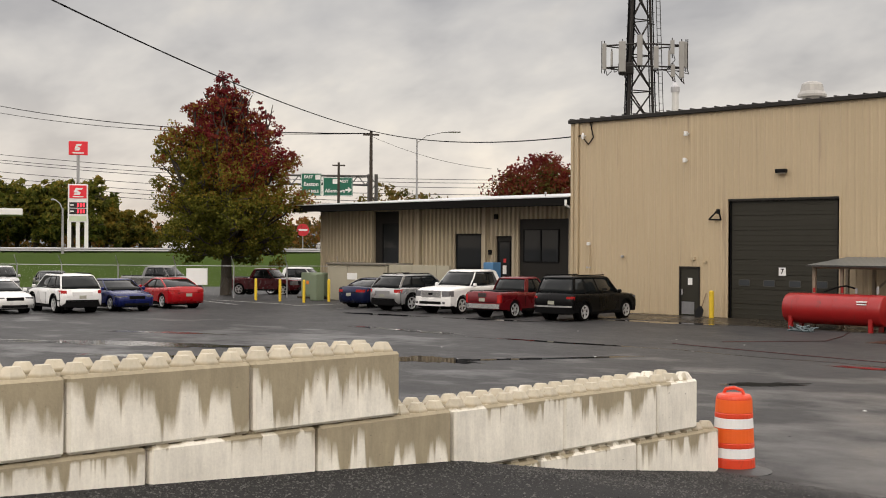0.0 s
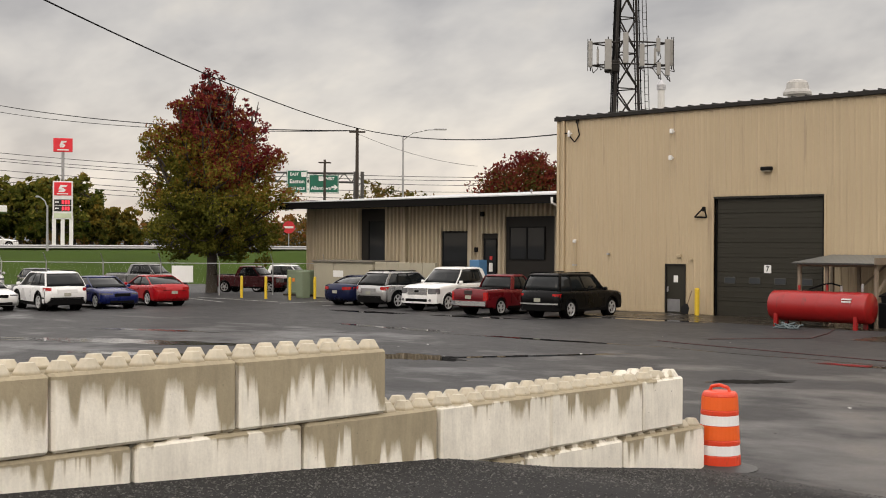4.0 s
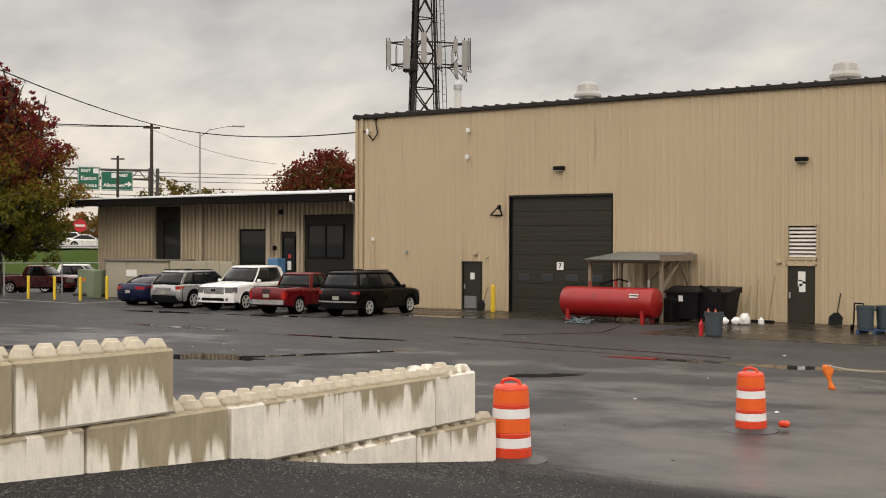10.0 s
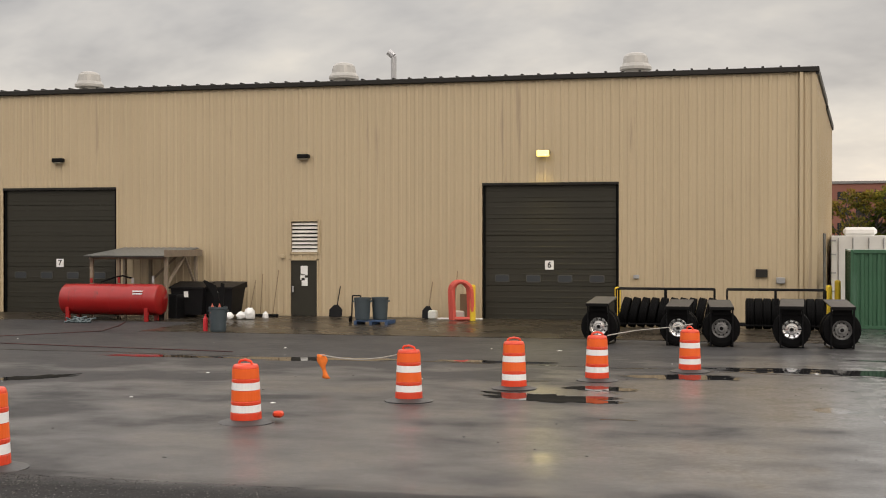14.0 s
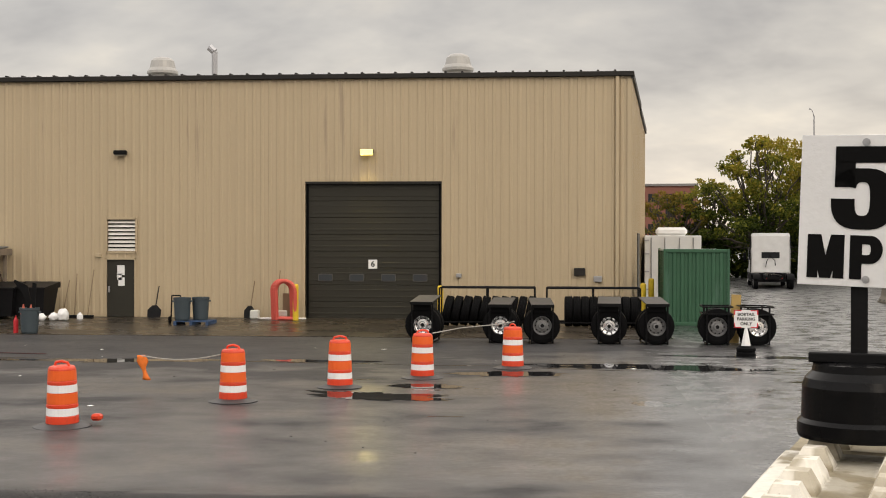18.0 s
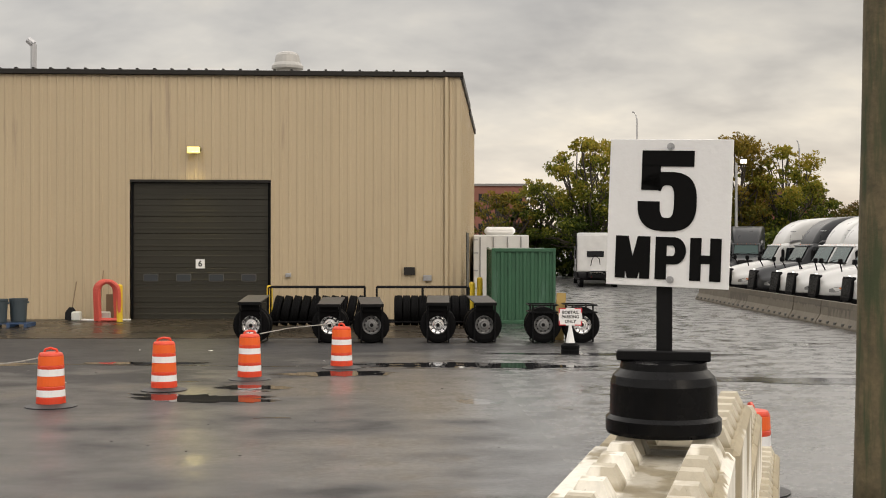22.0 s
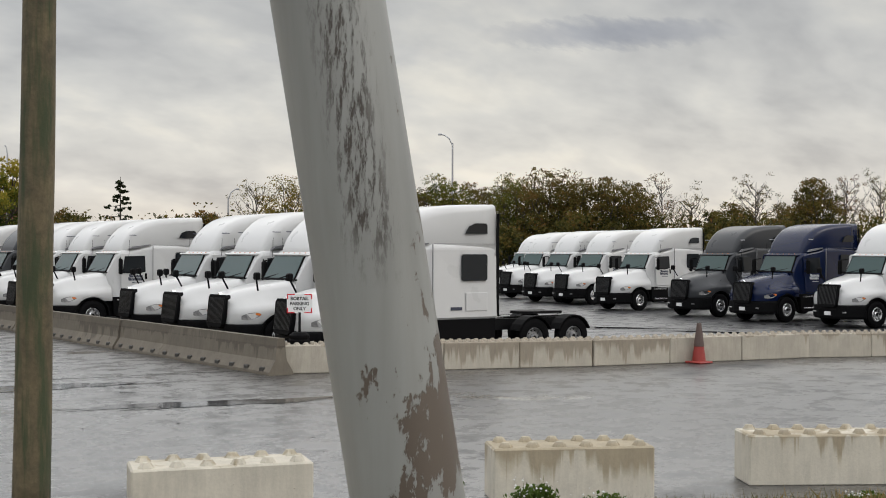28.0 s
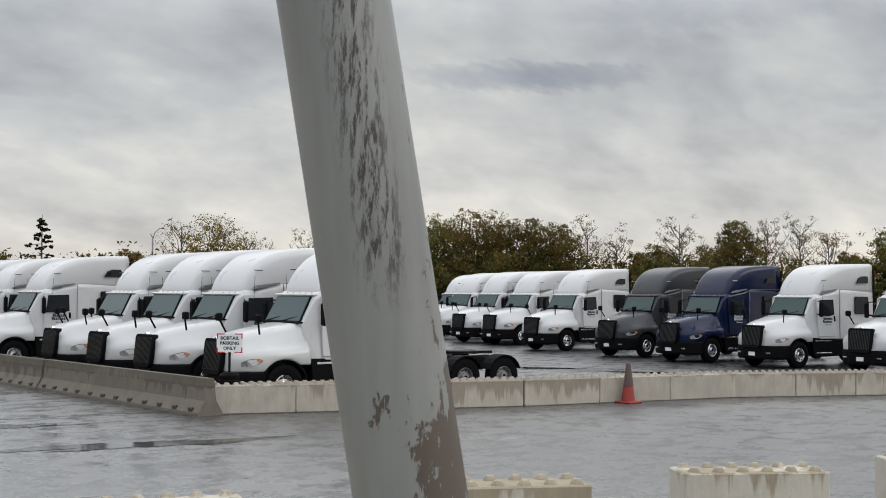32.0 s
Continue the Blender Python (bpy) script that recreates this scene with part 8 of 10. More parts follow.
def build_office():
    o = thing("office_wing", pose(0, 0, 0), "low tan ribbed-steel office wing with a wide overhanging roof", "building")
    # the front stands back under the eave
    y, x0, x1 = 47.1, -58.45, -37.52
    wins = [(-53.61, 1.15, -51.5, 4.94), (-47.09, 0.94, -45.1, 3.66), (-44.09, 0.0, -42.95, 3.52), (-42.5, 0.0, -39.1, 4.38)]
    wall_with_ribs(o, x0, x1, 0.0, 5.01, y, wins, 0.915, OFF_TAN, 0.305, 0.13)
    bm = bmesh.new()
    cuts = sorted({x0, x1, *[c for w in wins for c in (w[0], w[2])]})
    for a, b in zip(cuts, cuts[1:]):
        mid = (a + b) / 2
        z = 0.0
        for lo, hi in sorted((w[1], w[3]) for w in wins if w[0] <= mid <= w[2]):
            if lo > z:
                box(bm, a, y + 0.01, z, b, y + 0.2, lo)
            z = hi
        box(bm, a, y + 0.01, z, b, y + 0.2, 5.01)
    part("wall_core", bm, OFF_TAN, o)
    bm = bmesh.new()
    box(bm, x0, y + 0.2, 0, x0 + 0.2, 60, 5.01)
    box(bm, x0, 60, 0, x1, 60.2, 5.01)
    part("rear_walls", bm, OFF_TAN, o)
    # dark infill, glass and frames in each opening
    for k, (a, z0, b, z1) in enumerate(wins):
        w = part("window" if k != 2 else "entrance_door", bx(a, y + 0.14, z0, b, y + 0.18, z1), DARKTRIM, o, "dark-framed office window" if k != 2 else "dark glazed entrance door with a notice")
        ga, gb = (a + 0.12, b - 0.12)
        if k == 0:
            spans = [(-52.9, 2.0, -51.6, 4.2)]
        elif k == 1:
            spans = [(ga, 1.02, gb, 1.68), (ga, 1.87, gb, 3.55)]
        elif k == 2:
            spans = [(ga + 0.05, 0.9, gb - 0.1, 3.2)]
        else:
            spans = [(-42.18, 2.24, -41.12, 3.80), (-41.0, 2.24, -39.94, 3.80)]
        for p, q, r, s in spans:
            part("pane", bx(p, y + 0.10, q, r, y + 0.135, s), OFFGLASS, w)
            bm = bmesh.new()
            for e in ((p - 0.06, q - 0.06, p, s + 0.06), (r, q - 0.06, r + 0.06, s + 0.06), (p, q - 0.06, r, q), (p, s, r, s + 0.06)):
                box(bm, e[0], y + 0.07, e[1], e[2], y + 0.14, e[3])
            part("window_frame", bm, BLACK, w)
        if k == 2:
            part("notice", bx(a + 0.45, y + 0.085, 1.55, a + 0.7, y + 0.095, 2.0), PAPER, w)
            part("notice", bx(a + 0.5, y + 0.085, 2.15, a + 0.68, y + 0.095, 2.35), mat("red_notice", (0.5, 0.03, 0.03), 0.6), w)
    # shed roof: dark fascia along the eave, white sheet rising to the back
    # near-black soffit and fascia; shade under the eave is put into the colour
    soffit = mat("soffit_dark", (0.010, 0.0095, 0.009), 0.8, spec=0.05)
    xa, ye = x0 - 0.05, 45.08
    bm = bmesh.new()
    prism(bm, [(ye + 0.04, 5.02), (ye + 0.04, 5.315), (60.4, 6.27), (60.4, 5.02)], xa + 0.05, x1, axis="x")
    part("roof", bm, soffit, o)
    bm = bmesh.new()
    prism(bm, [(ye - 0.05, 5.32), (ye - 0.05, 5.37), (60.5, 6.36), (60.5, 6.28)], xa, x1 + 0.02, axis="x")
    part("roof_skin", bm, mat("white_roof_metal", (0.55, 0.56, 0.57), 0.35, 0.3, var=0.1, scale=0.8), o, "white metal roof sheet")
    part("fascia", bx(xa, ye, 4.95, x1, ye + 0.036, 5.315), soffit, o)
    for x in (-49.65, -44.64):
        part("wall_rib", bx(x - 0.1, y - 0.3, 0, x + 0.1, y - 0.135, 5.01), OFF_TAN, o)
    bm = bmesh.new()
    path_tube(bm, [(-37.62, 44.98, 5.2), (-37.62, 44.98, 4.95), (-37.62, 45.6, 4.7)], 0.06, 8)
    part("downspout", bm, WHITE, o)
    for x, z in ((-44.3, 2.55), (-43.9, 4.4)):
        part("wall_light", bx(x - 0.1, y - 0.25, z, x + 0.1, y - 0.08, z + 0.25, 0.02), BLACK, o)
    bm = bmesh.new()
    tube(bm, (-40.6, 47.0, 5.35), (-40.6, 47.0, 5.62), 0.03)
    lathe(bm, [(0.06, 5.62), (0.07, 5.68), (0.001, 5.72)], 12, Matrix.Translation((-40.6, 47.0, 0)))
    part("roof_vent", bm, STEEL, o)
    # plinths, utility cabinets and the blue crate in front
    beige = mat("beige_cabinet_paint", (0.36, 0.33, 0.25), 0.55, var=0.12, scale=1.5, stain=(0.22, 0.20, 0.15), stain_amount=0.0, stain_scale=(2, 2, 0.6))
    green = mat("transformer_green", (0.16, 0.20, 0.13), 0.5, var=0.1)
    c = thing("equipment_enclosure", pose(-51.05, 44.5, 0), "long beige equipment enclosure with a flat lid", "enclosure")
    part("cabinet_body", bx(-2.45, -0.9, 0, 2.4, 0.9, 1.94, 0.02), beige, c)
    part("lid", bx(-2.52, -1.0, 1.944, 2.45, 1.0, 2.05, 0.02), mat("enclosure_lid", (0.17, 0.155, 0.125), 0.5), c)
    part("panel_door", bx(1.25, -0.93, 0.2, 2.25, -0.904, 1.75), beige, c)
    part("label_plate", bx(-0.75, -0.93, 1.15, 0.05, -0.904, 1.5), PAPER, c)
    c = thing("low_wall_panel", pose(-46.4, 43.8, 0), "low beige panel wall before the office", "panel wall")
    for k in range(5):
        part("panel", bx(-2.2 + k * 0.9, -0.1, 0, -1.32 + k * 0.9, 0.1, 2.0, 0.015), beige, c)
    part("notice", bx(-0.1, -0.13, 0.9, 0.3, -0.104, 1.4), PAPER, c)
    c = thing("transformer_box", pose(-55.05, 44.2, 0), "pale green pad-mounted transformer box", "transformer")
    part("cabinet_body", bx(-0.95, -0.5, 0.1, 0.95, 0.5, 1.45, 0.04), green, c)
    part("pad", bx(-1.1, -0.65, 0, 1.1, 0.65, 0.1), SLAB, c)
    part("door_leaf", bx(-0.9, -0.53, 0.2, -0.02, -0.504, 1.2, 0.01), green, c)
    part("door_leaf", bx(0.02, -0.53, 0.2, 0.9, -0.504, 1.2, 0.01), green, c)
    part("warning_label", bx(-0.4, -0.55, 0.8, -0.2, -0.535, 1.0), mat("orange_label", (0.7, 0.2, 0.02), 0.5), c)
    c = thing("utility_cabinet", pose(-52.7, 42.2, 0), "narrow grey-green utility cabinet", "cabinet")
    part("cabinet_body", bx(-0.3, -0.25, 0, 0.3, 0.25, 1.45, 0.03), green, c)
    part("door_leaf", bx(-0.26, -0.28, 0.1, 0.26, -0.254, 1.38, 0.01), green, c)
    ob = part("blue_crate", bx(-41.75, 43.7, 0, -41.1, 44.3, 2.2, 0.03), mat("blue_crate_plastic", (0.06, 0.17, 0.32), 0.5, var=0.15))
    tagged(ob, "light blue plastic crate stack by the office door", "crate")
    for x, yy in ((-55.1, 39.9), (-53.15, 40.05), (-51.3, 40.2), (-51.45, 42.0)):
        bm = bmesh.new()
        lathe(bm, [(0.075, 0), (0.075, 1.13), (0.05, 1.18), (0.001, 1.19)], 14, Matrix.Translation((x, yy, 0)))
        tagged(part("bollard", bm, YELLOW), "yellow painted steel bollard before the transformer", "bollard", "yellow bollards")


build_office()

# ---- trees ----
def leaf_material(name, stops, zlo, zhi, mixz=0.5, scale=0.5, across=0.0):
    """Leaf colours along a ramp: by leaf, by clump, and from the foot of the crown to its tip."""
    ma = bpy.data.materials.new(name)
    ma.use_nodes = True
    nt = ma.node_tree
    N, L = nt.nodes.new, nt.links.new
    bs = nt.nodes["Principled BSDF"]
    ge = N("ShaderNodeNewGeometry")
    tc = N("ShaderNodeTexCoord")
    sep = N("ShaderNodeSeparateXYZ"); L(tc.outputs["Object"], sep.inputs[0])
    mr = N("ShaderNodeMapRange"); mr.inputs["From Min"].default_value = zlo; mr.inputs["From Max"].default_value = zhi
    L(sep.outputs["Z"], mr.inputs["Value"])
    no = N("ShaderNodeTexNoise"); no.inputs["Scale"].default_value = scale; no.inputs["Detail"].default_value = 3
    L(tc.outputs["Object"], no.inputs["Vector"])
    def m(op, a, b):
        q = N("ShaderNodeMath"); q.operation = op
        for i, v in enumerate((a, b)):
            if isinstance(v, (int, float)):
                q.inputs[i].default_value = v
            else:
                L(v, q.inputs[i])
        return q.outputs[0]
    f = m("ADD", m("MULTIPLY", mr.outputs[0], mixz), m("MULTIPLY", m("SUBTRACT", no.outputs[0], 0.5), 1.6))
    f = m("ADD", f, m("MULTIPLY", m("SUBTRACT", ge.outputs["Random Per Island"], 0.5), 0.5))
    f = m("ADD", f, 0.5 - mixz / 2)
    if across:
        f = m("ADD", f, m("MULTIPLY", m("ADD", m("MULTIPLY", sep.outputs["X"], 0.6), m("MULTIPLY", sep.outputs["Y"], 0.8)), across))
    r = N("ShaderNodeValToRGB")
    e = r.color_ramp.elements
    while len(e) < len(stops):
        e.new(0.5)
    for el, (p, c) in zip(e, stops):
        el.position, el.color = p, (*c, 1)
    L(f, r.inputs[0])
    L(r.outputs[0], bs.inputs["Base Color"])
    bs.inputs["Roughness"].default_value = 0.6
    bs.inputs["Specular IOR Level"].default_value = 0.08
    # light shines through the blades
    tr, mixer = N("ShaderNodeBsdfTranslucent"), N("ShaderNodeMixShader")
    mixer.inputs[0].default_value = 0.42
    L(r.outputs[0], tr.inputs["Color"])
    L(bs.outputs[0], mixer.inputs[1]); L(tr.outputs[0], mixer.inputs[2])
    L(mixer.outputs[0], nt.nodes["Material Output"].inputs["Surface"])
    return ma


BARK = mat("tree_bark", (0.055, 0.045, 0.035), 0.9, var=0.3, scale=3, bump=0.5, bscale=18)
MAPLE = leaf_material("maple_leaves", [(0.15, (0.10, 0.105, 0.018)), (0.38, (0.23, 0.20, 0.032)), (0.54, (0.23, 0.13, 0.028)), (0.70, (0.19, 0.036, 0.024)), (0.96, (0.15, 0.016, 0.022))], 2.5, 12.8, 0.95, 0.34, 0.05)
REDMAPLE = leaf_material("red_maple_leaves", [(0.15, (0.06, 0.075, 0.016)), (0.38, (0.10, 0.075, 0.02)), (0.6, (0.17, 0.04, 0.02)), (0.95, (0.13, 0.014, 0.018))], 3, 10, 0.5)
GREENLEAF = leaf_material("green_leaves", [(0.2, (0.048, 0.064, 0.012)), (0.5, (0.105, 0.115, 0.020)), (0.75, (0.18, 0.155, 0.028)), (0.95, (0.23, 0.16, 0.032))], 2, 12, 0.35)
OLIVE = leaf_material("olive_leaves", [(0.2, (0.038, 0.044, 0.013)), (0.45, (0.085, 0.080, 0.022)), (0.7, (0.15, 0.115, 0.03)), (0.95, (0.16, 0.085, 0.028))], 1, 9, 0.3)
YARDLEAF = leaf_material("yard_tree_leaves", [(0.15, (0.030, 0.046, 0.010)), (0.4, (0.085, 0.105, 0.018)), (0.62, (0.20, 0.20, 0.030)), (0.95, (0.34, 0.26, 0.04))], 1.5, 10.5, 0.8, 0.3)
GOLD = leaf_material("yellow_green_leaves", [(0.2, (0.075, 0.085, 0.018)), (0.5, (0.16, 0.13, 0.025)), (0.8, (0.24, 0.16, 0.028))], 2, 10, 0.3)
CONIFER = leaf_material("conifer_needles", [(0.2, (0.020, 0.032, 0.014)), (0.6, (0.035, 0.048, 0.02)), (0.9, (0.05, 0.055, 0.024))], 2, 9, 0.3)
BRUSH = leaf_material("autumn_brush", [(0.2, (0.05, 0.045, 0.018)), (0.45, (0.10, 0.075, 0.025)), (0.7, (0.20, 0.11, 0.025)), (0.95, (0.16, 0.055, 0.02))], 0, 5, 0.2)


def leaves_mesh(name, lobes, count, size, seed, hollow=0.55):
    """Many small leaf blades in clumps that fill a set of lobes (centre, radii)."""
    rng = np.random.default_rng(seed)
    vol = np.array([r[0] * r[1] * r[2] for _, r in lobes])
    vol = vol ** 0.8 / (vol ** 0.8).sum()
    pts = []
    per = 26
    nclump = max(3, count // per)
    which = rng.choice(len(lobes), nclump, p=vol)
    for w in which:
        c, r = lobes[w]
        v = rng.normal(size=3)
        v /= np.linalg.norm(v)
        rad = hollow + (1.05 - hollow) * rng.random() ** 0.6
        cc = np.array(c) + v * np.array(r) * rad
        s = 0.215 * np.mean(r) * (0.6 + 0.9 * rng.random())
        q = cc + np.clip(rng.normal(size=(per, 3)), -1.5, 1.5) * s * np.array([1, 1, 0.62])
        pts.append(q)
    pts = np.concatenate(pts)
    n = len(pts)
    a = rng.normal(size=(n, 3)); a /= np.linalg.norm(a, axis=1, keepdims=True)
    b = np.cross(a, rng.normal(size=(n, 3))); b /= np.linalg.norm(b, axis=1, keepdims=True)
    s = size * (0.55 + 0.9 * rng.random((n, 1)))
    c = np.cross(a, b)
    p0, p1, p2, p3 = pts - a * s, pts + b * s * 0.55 + c * s * 0.12, pts + a * s, pts - b * s * 0.55 + c * s * 0.12
    verts = np.stack([p0, p1, p2, p3], 1).reshape(-1, 3)
    me = bpy.data.meshes.new(name)
    me.vertices.add(4 * n)
    me.vertices.foreach_set("co", verts.astype(np.float32).ravel())
    me.loops.add(4 * n)
    me.loops.foreach_set("vertex_index", np.arange(4 * n, dtype=np.int32))
    me.polygons.add(n)
    me.polygons.foreach_set("loop_start", np.arange(0, 4 * n, 4, dtype=np.int32))
    me.update(calc_edges=True)
    return me


def limb(bm, p, q, r0, r1, rnd, wob=0.06):
    p, q = Vector(p), Vector(q)
    n = 4
    last, lr = p, r0
    for k in range(1, n + 1):
        f = k / n
        c = p.lerp(q, f) + Vector((rnd.uniform(-1, 1), rnd.uniform(-1, 1), rnd.uniform(-0.4, 0.6))) * wob * (q - p).length * (1 if k < n else 0)
        r = r0 + (r1 - r0) * f
        tube(bm, last, c, lr, r, n=7, cap=False)
        last, lr = c, r


def build_tree(x, y, lobes, count, size, leaves, label, trunk_r=0.25, seed=1, group="", z=0.0, name="tree", hollow=0.55):
    t = thing(name, pose(x, y, z), label, "tree", group)
    rnd = random.Random(seed)
    bm = bmesh.new()
    h = max(1.0, min(c[2] - r[2] for c, r in lobes) * 0.9 + 0.8)
    limb(bm, (0, 0, -0.1), (0.05, 0, h), trunk_r * 1.25, trunk_r, rnd, 0.02)
    for c, r in lobes:
        limb(bm, (0.05, 0, min(h * 0.95, c[2])), c, trunk_r * (0.55 if len(lobes) < 40 else 0.17), trunk_r * 0.15, rnd)
        for k in range(6 if len(lobes) < 25 else 2):
            a = Vector((rnd.gauss(0, 1), rnd.gauss(0, 1), rnd.gauss(0.25, 0.8))).normalized()
            e = Vector(c) + Vector((a.x * r[0], a.y * r[1], a.z * r[2])) * rnd.uniform(0.7, 0.98)
            limb(bm, Vector((0.05, 0, h)).lerp(Vector(c), rnd.uniform(0.45, 1.0)), e, trunk_r * 0.22, 0.02, rnd, 0.1)
    part("trunk", bm, BARK, t, smooth=True)
    me = leaves_mesh("crown", lobes, count, size, seed, hollow)
    cr = link_mesh("crown", me, leaves, t)
    cr["kind"] = "stuff"
    return t


def crown_lobes(h, w, rnd, n=11):
    """Uneven boughs that fill a crown of height h and half width w."""
    out = [((0, 0, h * 0.52), (w * 0.55, w * 0.55, h * 0.28))]
    for k in range(n):
        f = (k + rnd.random()) / n
        z = h * (0.26 + 0.64 * f)
        reach = w * (0.95 - 0.75 * max(0.0, f - 0.35) / 0.65)
        a = k * 2.4 + rnd.uniform(-0.5, 0.5)
        q, r = reach * rnd.uniform(0.45, 0.95), w * rnd.uniform(0.26, 0.44)
        out.append(((q * math.cos(a), q * math.sin(a), z), (r, r, r * rnd.uniform(0.55, 0.9))))
    return out


def airy_lobes(h, w, rnd, n=30, fill=1.0):
    """Many small boughs in an egg-shaped crown that leaves gaps."""
    out = [((0, 0, h * 0.4), (w * 0.4, w * 0.4, h * 0.2))]
    for i in range(n):
        f = (i + rnd.random()) / n
        a, q = i * 2.4, w * math.sqrt(max(0.04, 1 - ((f - 0.38) / 0.64) ** 2)) * rnd.uniform(0.45, 0.98)
        r = fill * w * rnd.uniform(0.15, 0.29)
        out.append(((q * math.cos(a), q * math.sin(a), h * (0.2 + 0.77 * f)), (r, r, r * rnd.uniform(0.45, 0.8))))
    return out


def build_bare_tree(x, y, h, w, leaves, label, seed, group):
    """A thin tree that has lost most of its leaves: rising branches with fine twigs."""
    t = thing("tree", pose(x, y, 0), label, "tree", group)
    rnd = random.Random(seed)
    bm = bmesh.new()
    lean = rnd.uniform(-0.5, 0.5)
    limb(bm, (0, 0, -0.1), (lean, 0, h * 0.93), 0.13, 0.02, rnd, 0.02)
    tips = []
    for k in range(20):
        f = 0.25 + 0.65 * k / 19
        a, ln = k * 2.4 + rnd.uniform(-0.4, 0.4), w * (1.25 - f) * rnd.uniform(0.7, 1.3)
        p = Vector((lean * f, 0, h * f * 0.93))
        e = p + Vector((ln * math.cos(a), ln * math.sin(a), ln * rnd.uniform(0.8, 1.6)))
        e.z = min(e.z, h * rnd.uniform(0.92, 1.04))
        limb(bm, p, e, 0.045, 0.014, rnd, 0.06)
        for _ in range(5):
            g = p.lerp(e, rnd.uniform(0.35, 1.0))
            tip = g + Vector((rnd.gauss(0, 0.28), rnd.gauss(0, 0.28), rnd.uniform(0.2, 0.8)))
            limb(bm, g, tip, 0.018, 0.007, rnd, 0.08)
            tips.append((tuple(tip), (1.0, 1.0, 0.9)))
    part("trunk", bm, BARK, t, smooth=True)
    cr = link_mesh("crown", leaves_mesh("crown", tips, 1500, 0.065, seed, 0.1), leaves, t)
    cr["kind"] = "stuff"
    return t


